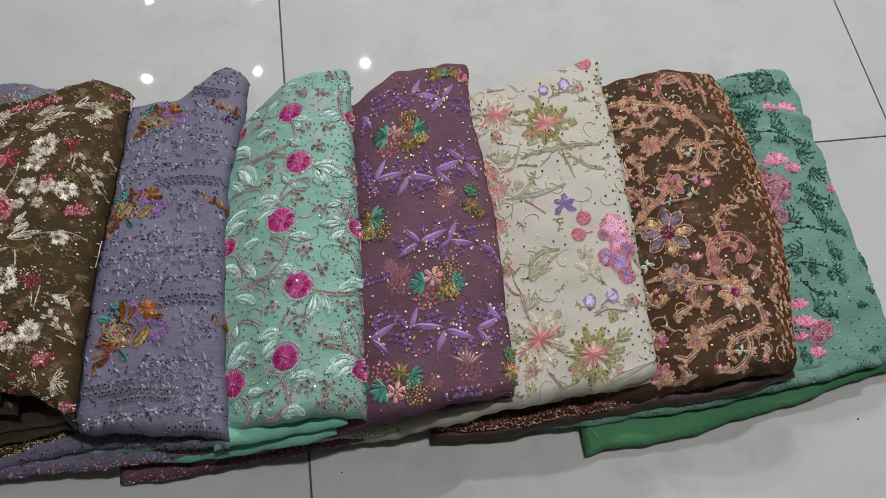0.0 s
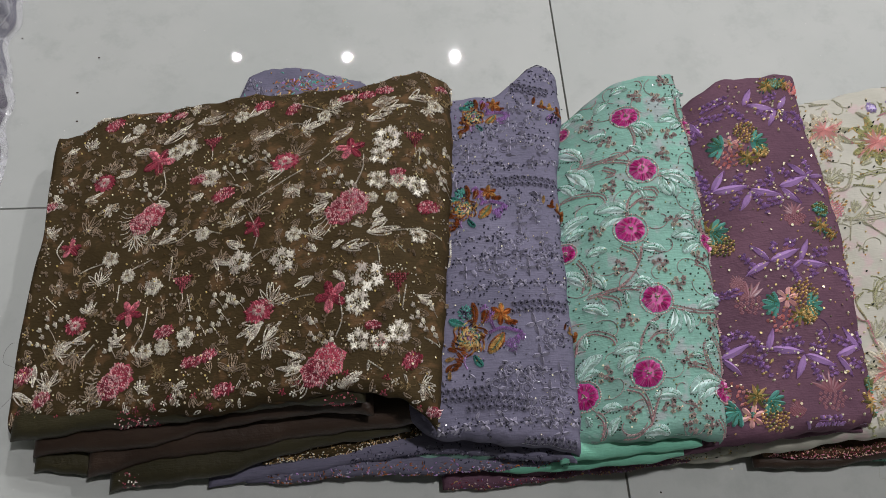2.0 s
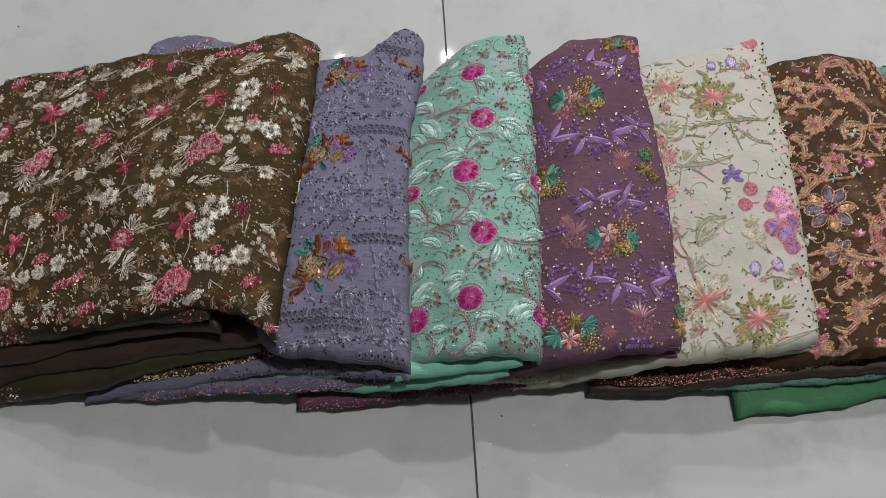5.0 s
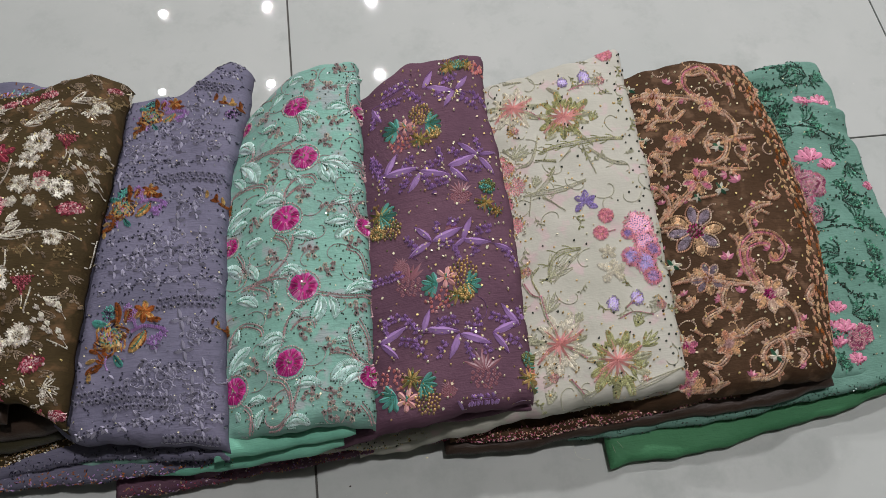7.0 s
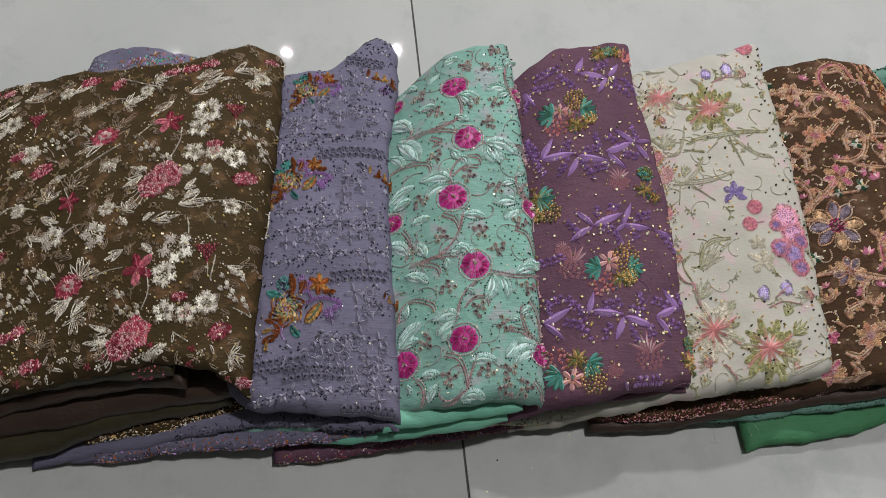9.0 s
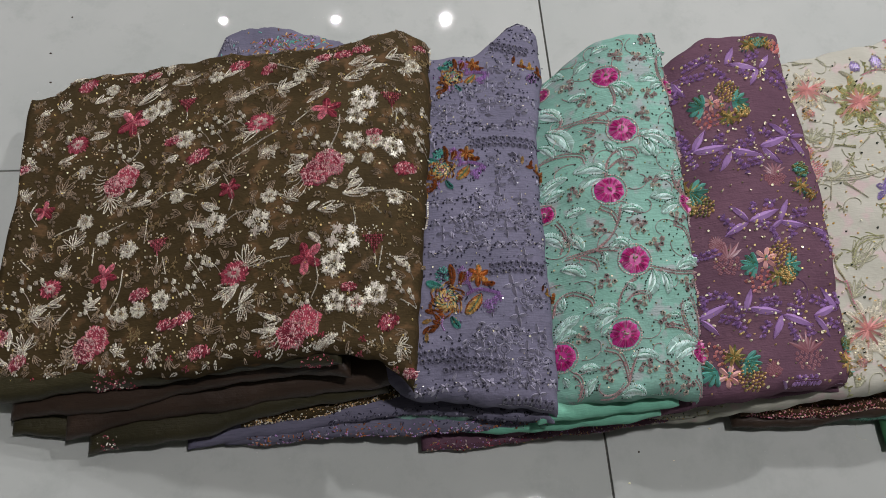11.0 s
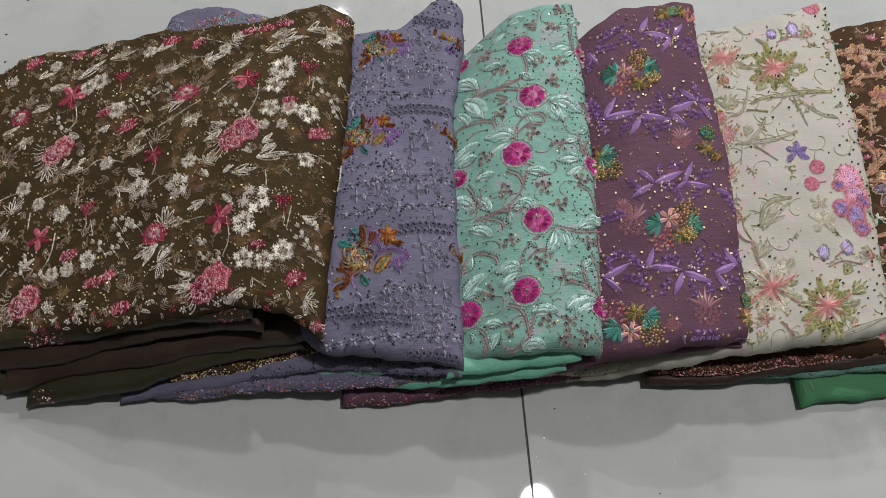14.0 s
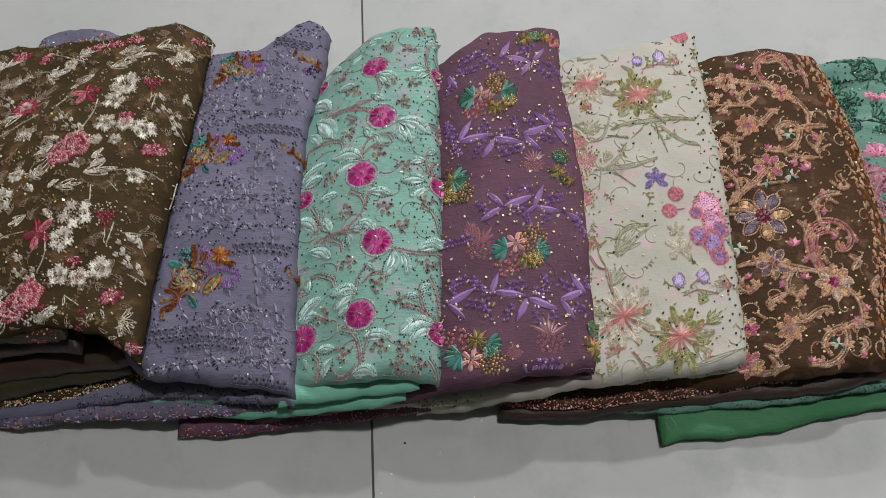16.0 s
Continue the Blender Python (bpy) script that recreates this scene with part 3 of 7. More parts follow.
def walk_along(pts, step):
    out, left = [tuple(pts[0])], step
    for (x0, y0), (x1, y1) in zip(pts, pts[1:]):
        l = math.hypot(x1 - x0, y1 - y0)
        d = left
        while d <= l:
            out.append((x0 + (x1 - x0) * d / l, y0 + (y1 - y0) * d / l))
            d += step
        left = d - l
    return out


def spiral(x, y, r, angle, turns=1.1, hand=1, tail=1.6):
    """A scroll: a tail that curls into a spiral."""
    pts = []
    for k in range(15):
        f = k / 14
        a = radians(angle) + hand * f * turns * 2 * math.pi
        rr = r * (tail * (1 - f) ** 2 + 0.28 + 0.5 * (1 - f))
        pts.append((x + rr * math.cos(a), y + rr * math.sin(a)))
    return pts


def scatter(cloth, count, gap, seed, u0=-0.02, u1=0.985, v0=0.02, v1=0.98, avoid=(), clear=0.0):
    """Places spread over a cloth's visible part, gap apart, clear of those to avoid."""
    rnd, out, tries = random.Random(seed), [], 0
    cells = {}
    while len(out) < count and tries < count * 14:
        tries += 1
        v, u = rnd.uniform(v0, v1), rnd.uniform(u0, u1)
        y = -0.32 + 0.40 * v
        x = float(cloth.left(y)) + u * float(cloth.right(y) - cloth.left(y))
        y = float(cloth.front(x)) + v * float(cloth.back(x) - cloth.front(x))
        if any(math.hypot(x - a[0], y - a[1]) < clear + (a[2] * 0.8 if len(a) > 2 else 0) for a in avoid):
            continue
        key = (int(x / gap) if gap else 0, int(y / gap) if gap else 0)
        if gap and any(math.hypot(x - q[0], y - q[1]) < gap for i in (-1, 0, 1) for j in (-1, 0, 1) for q in cells.get((key[0] + i, key[1] + j), ())):
            continue
        cells.setdefault(key, []).append((x, y))
        out.append((x, y))
    return out


def thread(name, r, g, b, spread=0.35, rough=0.36, metal=0.0, second=None):
    return thread_material(name + "_thread", srgb(r, g, b), spread, rough, metal, srgb(*second) if second else None)


CANDY = thread("candy_pink", 240, 166, 184, 0.3)
WISTERIA = thread("wisteria", 178, 162, 208, 0.28)
IVORY = thread("ivory", 230, 216, 202, 0.42)
BLUSH = thread("blush", 242, 204, 202, 0.25)
ROSE = thread("rose_pink", 212, 132, 144, 0.4)
CRIMSON = thread("crimson", 146, 58, 74, 0.45)
GOLDTHREAD = thread("antique_gold", 222, 186, 148, 0.42, 0.3, 0.05)
MAGENTA = thread("magenta", 204, 60, 150, 0.4)
PINK = thread("bright_pink", 226, 150, 196, 0.25)
SILVER = thread("silver", 220, 212, 200, 0.3, 0.25, 0.1)
PALEMINT = thread("pale_mint", 212, 240, 228, 0.22)
SEAMINT = thread("sea_mint", 120, 190, 160, 0.3)
MAUVE = thread("grey_mauve", 192, 174, 172, 0.28)
DARKBEAD = thread("dark_bead", 60, 68, 60, 0.4, 0.2)
SLATE = thread("slate", 158, 156, 172, 0.3)
PEWTER = thread("pewter_bead", 134, 132, 146, 0.35, 0.25, 0.1)
ORANGE = thread("orange", 160, 98, 50, 0.5)
TEAL = thread("teal", 104, 176, 164, 0.35)
VIOLET = thread("violet", 182, 146, 198, 0.3)
LILAC = thread("lilac", 164, 130, 182, 0.28)
CORAL = thread("coral", 246, 158, 154, 0.25)
OLIVEGOLD = thread("olive_gold", 214, 182, 120, 0.4, 0.28, 0.05)
OLIVE = thread("olive_green", 126, 132, 82, 0.35)
GHOST = thread("faded_coral", 122, 76, 84, 0.15)
WHITETHREAD = thread("white", 228, 224, 208, 0.2)
SALMON = thread("salmon", 248, 184, 180, 0.25)
MOSS = thread("moss", 180, 182, 136, 0.35)
STONE = thread("stone", 196, 196, 172, 0.22)
COPPERTHREAD = thread("copper", 230, 174, 146, 0.42, 0.3, 0.08)
PEACH = thread("peach", 240, 204, 184, 0.35, 0.35, 0.05)
FOREST = thread("forest_bead", 74, 118, 100, 0.45, 0.25)
DUSTY = thread("dusty_rose", 216, 140, 166, 0.3)
INK = thread("ink_blue", 150, 138, 150, 0.4)
INKBEAD = thread("dark_slate_bead", 64, 64, 78, 0.4, 0.2)
OLDROSE = thread("old_rose", 198, 160, 162, 0.28)
DEEPLILAC = thread("deep_lilac", 150, 112, 160, 0.3)
TAUPE = thread("taupe", 160, 144, 124, 0.45)
BRONZE = thread("bronze", 150, 132, 96, 0.4)
JADE = thread("jade", 66, 128, 100, 0.4)


def foil(name, r, g, b, rough=0.28):
    m, t, bs = base(name, rough, 1.0)
    g_ = t.nodes.new("ShaderNodeNewGeometry")
    c = srgb(r, g, b)
    t.links.new(mixed(t, g_.outputs["Random Per Island"], tuple(v * 0.6 for v in c[:3]) + (1,), c), bs.inputs["Base Color"])
    return m


PEARL = thread("champagne_bead", 250, 234, 196, 0.2, 0.16)
GILT = thread("gilt_bead", 244, 212, 140, 0.25, 0.16)
GOLD, STEEL, CHAMP = foil("gold_sequin", 236, 196, 110), foil("silver_sequin", 220, 222, 224), foil("champagne_sequin", 226, 204, 170)


# ---- where the motifs lie (x, y, size, turn) ----
BROWN_ROSES = [(-0.2731, -0.0977, 0.0232), (-0.298, -0.2458, 0.0218), (-0.4747, -0.0671, 0.0198), (-0.4946, -0.2305, 0.0193)]
BROWN_HEARTS = [(-0.2057, -0.0218, 0.0095), (-0.2295, -0.1767, 0.0095), (-0.4314, -0.1465, 0.0095), (-0.4111, 0.012, 0.0091)]
BROWN_STARS = [(-0.2682, -0.0293, 0.0144), (-0.2897, -0.1853, 0.0151), (-0.4845, -0.1657, 0.0126), (-0.4685, 0.0026, 0.0168), (-0.3618, -0.1016, 0.0109), (-0.5539, -0.0858, 0.0112)]
BROWN_SUNS = [(-0.3336, -0.0305, 0.0153), (-0.356, -0.1868, 0.0147), (-0.5261, -0.0146, 0.0121), (-0.539, -0.1704, 0.0113)]
BROWN_BUDS = [(-0.1966, -0.0994, 0.0117), (-0.22, -0.2471, 0.0109), (-0.3953, -0.0573, 0.0126), (-0.3267, 0.0387, 0.0096), (-0.3583, 0.0508, 0.011), (-0.3886, -0.2539, 0.0105), (-0.4198, -0.2247, 0.0097), (-0.4037, -0.2208, 0.0091), (-0.5253, 0.0642, 0.0127), (-0.589, -0.2122, 0.011), (-0.5685, -0.2373, 0.0102), (-0.4474, -0.1915, 0.0105), (-0.2532, -0.2153, 0.0069), (-0.2243, -0.0616, 0.0076), (-0.2025, -0.2892, 0.0065), (-0.422, -0.0332, 0.0089), (-0.5832, -0.033, 0.0078), (-0.2508, 0.0414, 0.0094), (-0.2322, 0.0463, 0.0089), (-0.2711, 0.0393, 0.0083), (-0.1721, 0.0557, 0.0067), (-0.4718, 0.0665, 0.0092), (-0.452, 0.0636, 0.0078)]
BROWN_BLOSSOMS = [(-0.2316, -0.019, 0.0156), (-0.2395, -0.0392, 0.0116), (-0.2433, -0.0687, 0.0113), (-0.2237, -0.0718, 0.0091), (-0.2063, -0.0775, 0.0128), (-0.2559, -0.1704, 0.0161), (-0.2664, -0.1932, 0.0125), (-0.2658, -0.227, 0.0109), (-0.2473, -0.23, 0.0098), (-0.2304, -0.2224, 0.0114), (-0.3761, -0.1355, 0.013), (-0.3338, -0.1421, 0.0132), (-0.4137, -0.0989, 0.0079), (-0.5094, -0.1054, 0.009), (-0.2083, -0.1315, 0.0088), (-0.1806, 0.0275, 0.0088), (-0.4367, 0.013, 0.0105), (-0.4505, 0.0087, 0.0111), (-0.4102, -0.0334, 0.0112), (-0.3819, 0.0406, 0.008), (-0.2942, 0.0188, 0.0082), (-0.4972, 0.0539, 0.0072), (-0.4619, -0.1431, 0.0097), (-0.4256, -0.2005, 0.0103), (-0.4483, -0.2057, 0.0083), (-0.465, -0.2074, 0.0078), (-0.3235, -0.1174, 0.0085), (-0.4891, -0.1274, 0.0076), (-0.2493, -0.0893, 0.0063), (-0.2309, -0.0903, 0.0063)]
BROWN_MUMS = [(-0.357, -0.078, 0.0166, 63), (-0.3848, -0.0875, 0.0134, 94), (-0.3243, -0.0689, 0.0115, -66), (-0.3795, -0.2304, 0.0141, 82), (-0.3439, -0.1732, 0.0157, 81), (-0.3458, -0.2243, 0.0113, -70), (-0.5362, -0.205, 0.013, -73), (-0.5638, -0.2179, 0.0138, 95), (-0.5196, -0.1219, 0.0144, 89), (-0.5329, -0.0629, 0.0149, 44), (-0.4815, -0.0909, 0.0143, -60), (-0.5155, -0.0504, 0.0111, -67), (-0.519, 0.005, 0.0109, 84), (-0.3022, -0.1194, 0.0105, 59), (-0.4291, -0.2493, 0.0108, -42), (-0.5171, -0.2368, 0.0127, 91), (-0.5682, -0.2298, 0.0108, 107), (-0.2059, -0.2689, 0.0119, -25), (-0.3198, -0.0164, 0.0126, 73), (-0.4662, -0.2383, 0.0089, 58), (-0.5509, -0.1926, 0.0119, 38), (-0.5689, 0.0243, 0.0113, -9)]
BROWN_MUMS += [(-0.5745, -0.0295, 0.0097, -8), (-0.5475, 0.0424, 0.0113, 67), (-0.4661, -0.0969, 0.0106, -39), (-0.2238, -0.2198, 0.0069, 31), (-0.1887, 0.0167, 0.0087, -55), (-0.4097, 0.0535, 0.0101, 11), (-0.2798, 0.0319, 0.0129, 17), (-0.3086, 0.0074, 0.0128, 7), (-0.3608, 0.0071, 0.0118, 0), (-0.3229, -0.243, 0.0071, 68), (-0.5276, -0.1535, 0.0101, 85), (-0.4676, 0.0356, 0.0128, 49), (-0.3243, -0.0702, 0.0099, -89), (-0.5756, -0.063, 0.0102, 40), (-0.5577, -0.1254, 0.0092, 14), (-0.4333, 0.0686, 0.009, -3)]
BROWN_BERRIES = [(-0.1934, -0.0506, 0.0071), (-0.1827, -0.0602, 0.0077), (-0.1805, -0.0706, 0.0066), (-0.2806, -0.0613, 0.0087), (-0.2904, -0.0545, 0.0055), (-0.269, -0.072, 0.0048), (-0.3739, -0.0197, 0.0076), (-0.3527, -0.0185, 0.0064), (-0.3942, -0.027, 0.0088), (-0.3793, -0.0317, 0.0075), (-0.3979, -0.1666, 0.0081), (-0.3918, -0.1824, 0.008), (-0.416, -0.1858, 0.0087), (-0.3995, -0.1944, 0.0064), (-0.3761, -0.1737, 0.0069), (-0.3066, -0.2056, 0.0045), (-0.3037, -0.2194, 0.0065), (-0.2908, -0.2229, 0.0055), (-0.2155, -0.2032, 0.008), (-0.2033, -0.1953, 0.0066), (-0.2021, -0.2199, 0.007), (-0.2108, -0.2113, 0.006), (-0.4982, -0.186, 0.0058), (-0.5017, -0.1977, 0.0063), (-0.5696, -0.1656, 0.0103), (-0.5762, -0.1819, 0.0103), (-0.5497, -0.1623, 0.0072), (-0.5365, -0.0059, 0.0058), (-0.4833, -0.0252, 0.0086), (-0.476, -0.0413, 0.0091)]
BROWN_BERRIES += [(-0.5791, -0.0187, 0.0091), (-0.5656, -0.0063, 0.0072), (-0.3842, -0.1713, 0.0054), (-0.4791, -0.2055, 0.0068), (-0.1745, -0.0317, 0.0057), (-0.198, -0.0344, 0.005)]
BROWN_BLADES = [(-0.2518, 0.0078, 0.0266, 15), (-0.2661, -0.0011, 0.0268, -147), (-0.2373, 0.0188, 0.0298, 15), (-0.25, -0.1112, 0.0152, 39), (-0.2556, -0.1264, 0.0304, 8), (-0.2596, -0.1207, 0.0108, 147), (-0.2503, -0.1196, 0.0154, 31), (-0.3332, -0.0405, 0.0284, -172), (-0.3665, 0.0038, 0.0273, 18), (-0.3143, 0.0066, 0.0208, 15), (-0.2798, 0.0344, 0.0215, 30), (-0.2862, -0.0823, 0.0174, 172), (-0.2905, -0.0892, 0.0208, -162), (-0.3129, -0.237, 0.022, 164), (-0.3154, -0.244, 0.0239, -174), (-0.2812, -0.2623, 0.0189, 17), (-0.2838, -0.2655, 0.0123, 27), (-0.3515, -0.1981, 0.0273, -165), (-0.3541, -0.2004, 0.0203, -140), (-0.3511, -0.2168, 0.0222, 52), (-0.4496, -0.0788, 0.0093, 44), (-0.4678, -0.0904, 0.0152, 50)]
BROWN_BLADES += [(-0.46, -0.0972, 0.0193, 12), (-0.4992, 0.0171, 0.0246, 12), (-0.4662, 0.0252, 0.0364, 26), (-0.4309, 0.0465, 0.0312, 2), (-0.5146, 0.0372, 0.0199, 31), (-0.5756, 0.0344, 0.0142, 25), (-0.5458, -0.0325, 0.0201, 18), (-0.5417, -0.1865, 0.0196, 15), (-0.5555, -0.1906, 0.0155, 23), (-0.4027, -0.1273, 0.0193, -36), (-0.279, -0.1407, 0.024, 1), (-0.2877, -0.1391, 0.0131, 37), (-0.3023, -0.139, 0.0121, 134), (-0.2869, -0.1622, 0.0176, -45), (-0.3049, -0.1635, 0.0188, -165), (-0.3895, -0.1105, 0.0209, -35), (-0.2123, -0.1885, 0.0175, -30), (-0.3745, 0.0385, 0.0196, 27), (-0.2081, 0.032, 0.0264, 22), (-0.2455, 0.0271, 0.0259, 6), (-0.1591, 0.064, 0.0184, -77), (-0.5472, 0.0752, 0.0188, 22)]
BROWN_BLADES += [(-0.5776, -0.2031, 0.021, -102), (-0.5996, -0.2268, 0.0262, -31), (-0.503, -0.1964, 0.0194, 27), (-0.4513, -0.0563, 0.0217, 153), (-0.4161, -0.0507, 0.0158, -152), (-0.4401, -0.0843, 0.0132, -149), (-0.4935, -0.0057, 0.021, -168), (-0.3856, -0.074, 0.0178, 17)]
BROWN_STEMS = [[(-0.2703, -0.0852), (-0.2579, -0.0559), (-0.2558, -0.0354)], [(-0.2531, -0.1264), (-0.2247, -0.1255), (-0.2008, -0.124), (-0.185, -0.1323)], [(-0.2221, -0.1791), (-0.2271, -0.2026)], [(-0.2006, -0.0309), (-0.2031, -0.0522)], [(-0.3602, -0.0694), (-0.3356, -0.055), (-0.3147, -0.0444)], [(-0.3519, 0.0067), (-0.3262, 0.0176), (-0.3086, 0.0096)], [(-0.368, -0.0849), (-0.3589, -0.108), (-0.3622, -0.1249)], [(-0.3795, -0.1449), (-0.3554, -0.1296), (-0.3419, -0.1296)], [(-0.2822, -0.185), (-0.2801, -0.2073), (-0.2868, -0.2234)], [(-0.2468, -0.1402), (-0.2454, -0.1576), (-0.2519, -0.1706)], [(-0.466, -0.1626), (-0.4687, -0.1848), (-0.4802, -0.2065)], [(-0.4432, -0.1153), (-0.4457, -0.1407)], [(-0.4258, -0.1583), (-0.4214, -0.1778)], [(-0.4971, -0.135), (-0.498, -0.1553)], [(-0.518, -0.1914), (-0.5359, -0.2078)], [(-0.4623, -0.0113), (-0.4583, -0.0344), (-0.4694, -0.0466)]]
BROWN_STEMS += [[(-0.4722, -0.0956), (-0.4414, -0.1004), (-0.4218, -0.0919), (-0.3925, -0.1026)], [(-0.4867, -0.1217), (-0.4643, -0.1132)], [(-0.5637, -0.0743), (-0.5688, -0.0869), (-0.559, -0.1026)], [(-0.3386, -0.1847), (-0.3178, -0.1801), (-0.3024, -0.1801)], [(-0.3932, -0.0425), (-0.3751, -0.0539)], [(-0.1752, -0.1259), (-0.1802, -0.1556)], [(-0.5736, -0.1358), (-0.5599, -0.1496)], [(-0.5414, -0.1153), (-0.5301, -0.1108), (-0.5122, -0.1079)], [(-0.3708, -0.0271), (-0.3594, -0.0226), (-0.3477, -0.0317)], [(-0.3025, -0.0416), (-0.2803, -0.026)], [(-0.327, 0.0488), (-0.303, 0.0331), (-0.2799, 0.0196)], [(-0.2304, -0.1381), (-0.2208, -0.1501)], [(-0.209, -0.2263), (-0.1936, -0.2335)], [(-0.259, -0.2457), (-0.2448, -0.2559)]]
LAV_BOUQUETS = [(-0.165, -0.2191, 0.0193, -10), (-0.1592, -0.0855, 0.0161, -13), (-0.1387, 0.0315, 0.0147, -8)]
LAV_SIDES = [(-0.0587, 0.0396, 0.0158), (-0.0674, -0.087, 0.0134), (-0.0669, -0.2187, 0.0092)]
LAV_CROSSES = [(-0.1029, -0.1533, 0.0082), (-0.0875, -0.1809, 0.0087), (-0.1024, -0.2093, 0.0103), (-0.1, -0.2384, 0.0091), (-0.0828, -0.2546, 0.0079), (-0.0942, -0.2696, 0.0085), (-0.0868, -0.3092, 0.0079), (-0.103, 0.0209, 0.0079), (-0.1062, -0.1055, 0.0085), (-0.0853, -0.1219, 0.0078), (-0.1633, -0.1545, 0.0066), (-0.1005, 0.0375, 0.008), (-0.1341, -0.1506, 0.0065), (-0.1049, -0.0101, 0.0077), (-0.0839, -0.0328, 0.0063), (-0.1493, -0.02, 0.0071), (-0.1037, -0.295, 0.0062), (-0.1247, -0.2324, 0.0057), (-0.0894, -0.0991, 0.0066), (-0.1112, -0.1366, 0.0065), (-0.1356, -0.258, 0.0068), (-0.116, -0.2779, 0.0062)]
LAV_ROWS_DOUBLE = [[(-0.1273, -0.0563), (-0.0982, -0.0553), (-0.0616, -0.0612)], [(-0.1217, -0.1933), (-0.0955, -0.1912), (-0.0673, -0.1953)], [(-0.1951, -0.2694), (-0.1733, -0.2694), (-0.151, -0.2685)], [(-0.1193, -0.3157), (-0.0963, -0.3173), (-0.0724, -0.3218)], [(-0.092, 0.0708), (-0.0728, 0.0645), (-0.0528, 0.0613)], [(-0.1684, -0.2787), (-0.1419, -0.2784), (-0.1162, -0.2832)]]
LAV_ROWS = [[(-0.1686, -0.0517), (-0.1507, -0.0464), (-0.1276, -0.0409)], [(-0.0899, 0.0013), (-0.0691, -0.0042), (-0.0511, -0.0032)], [(-0.1765, -0.1741), (-0.1345, -0.1712), (-0.0977, -0.1687), (-0.0658, -0.1689)], [(-0.1972, -0.3012), (-0.1613, -0.2964), (-0.1266, -0.2978), (-0.0711, -0.3002)], [(-0.1605, 0.0053), (-0.1363, 0.014), (-0.1123, 0.0188)], [(-0.1673, -0.0305), (-0.1396, -0.03), (-0.1102, -0.0371), (-0.081, -0.0365), (-0.056, -0.0334)], [(-0.1671, -0.1229), (-0.1358, -0.1188), (-0.1142, -0.1157)], [(-0.0641, 0.0865), (-0.0516, 0.0812), (-0.0429, 0.072)], [(-0.1809, -0.1447), (-0.1577, -0.1406), (-0.1248, -0.1398), (-0.0682, -0.1414)], [(-0.1381, -0.2551), (-0.1147, -0.2524), (-0.0893, -0.2514)], [(-0.0717, 0.1147), (-0.0592, 0.1113), (-0.0457, 0.0976)]]
LAV_SCROLLS = [(-0.1316, -0.0154, 0.009), (-0.1109, -0.0142, 0.009), (-0.0927, -0.0064, 0.0083), (-0.1592, -0.0134, 0.0085), (-0.141, -0.0096, 0.0078), (-0.1181, 0.0153, 0.0079), (-0.0902, 0.0137, 0.0078), (-0.0748, -0.016, 0.007), (-0.1248, -0.1293, 0.0078), (-0.1087, -0.124, 0.0078), (-0.0949, -0.1379, 0.0077), (-0.0787, -0.1321, 0.0077), (-0.1165, -0.1457, 0.0077), (-0.1357, -0.1344, 0.0072), (-0.0867, -0.1483, 0.007), (-0.149, -0.1515, 0.0071), (-0.1322, -0.1541, 0.0071), (-0.1201, -0.2598, 0.0079), (-0.1049, -0.2583, 0.0079), (-0.1155, -0.2678, 0.0079), (-0.1007, -0.2795, 0.0073), (-0.1312, -0.2711, 0.0074), (-0.0905, -0.286, 0.0073), (-0.1239, -0.2822, 0.0068), (-0.142, -0.28, 0.0068), (-0.1112, -0.289, 0.0068), (-0.0797, -0.2654, 0.0068), (-0.0852, -0.2813, 0.0067), (-0.0934, -0.2241, 0.0068), (-0.1091, -0.0773, 0.0068)]
LAV_SCROLLS += [(-0.0866, -0.0791, 0.0061), (-0.0978, -0.0918, 0.0061), (-0.13, -0.2509, 0.0068), (-0.1438, -0.2619, 0.0063), (-0.0936, -0.296, 0.0056), (-0.0805, -0.2278, 0.0057), (-0.0879, -0.2104, 0.0057), (-0.1238, 0.0077, 0.0072), (-0.0751, 0.0276, 0.0059), (-0.0911, 0.0396, 0.0066)]
MINT_FLOWERS = [(0.0143, 0.005, 0.0144), (0.0199, -0.0606, 0.0155), (-0.0014, -0.1236, 0.0162), (0.0112, -0.1965, 0.0156), (-0.0061, -0.2638, 0.0148), (-0.0441, 0.0129, 0.0085), (0.0812, -0.0072, 0.0106), (0.0729, -0.1399, 0.0098), (-0.0608, -0.1326, 0.0108), (-0.0602, -0.2746, 0.0142), (0.0639, -0.2824, 0.0109)]
MINT_LEAVES = [(-0.0355, 0.032, 0.0159, -15), (-0.0433, 0.0189, 0.0208, 49), (-0.0236, -0.0132, 0.0161, 17), (0.0149, -0.0091, 0.0231, 10), (0.0094, -0.0327, 0.0152, -11), (-0.0339, -0.0333, 0.033, 111), (-0.0479, -0.0403, 0.0364, -41), (-0.0562, -0.0551, 0.0216, -35), (0.0675, -0.0052, 0.0225, 158), (0.0701, -0.0091, 0.0148, 177), (0.0696, 0.0223, 0.013, 148), (0.0699, 0.0256, 0.0183, 63), (0.0351, -0.0704, 0.0343, 4), (0.0368, -0.0721, 0.0199, -94), (0.0424, -0.0743, 0.019, -58), (-0.0015, -0.1057, 0.0299, 141), (-0.0041, -0.11, 0.024, 177), (0.0093, -0.081, 0.0146, -32), (0.0014, -0.0714, 0.0144, -45), (-0.0618, -0.1134, 0.0281, 48), (-0.0586, -0.1203, 0.0187, 34), (0.06, -0.1366, 0.0247, 158)]
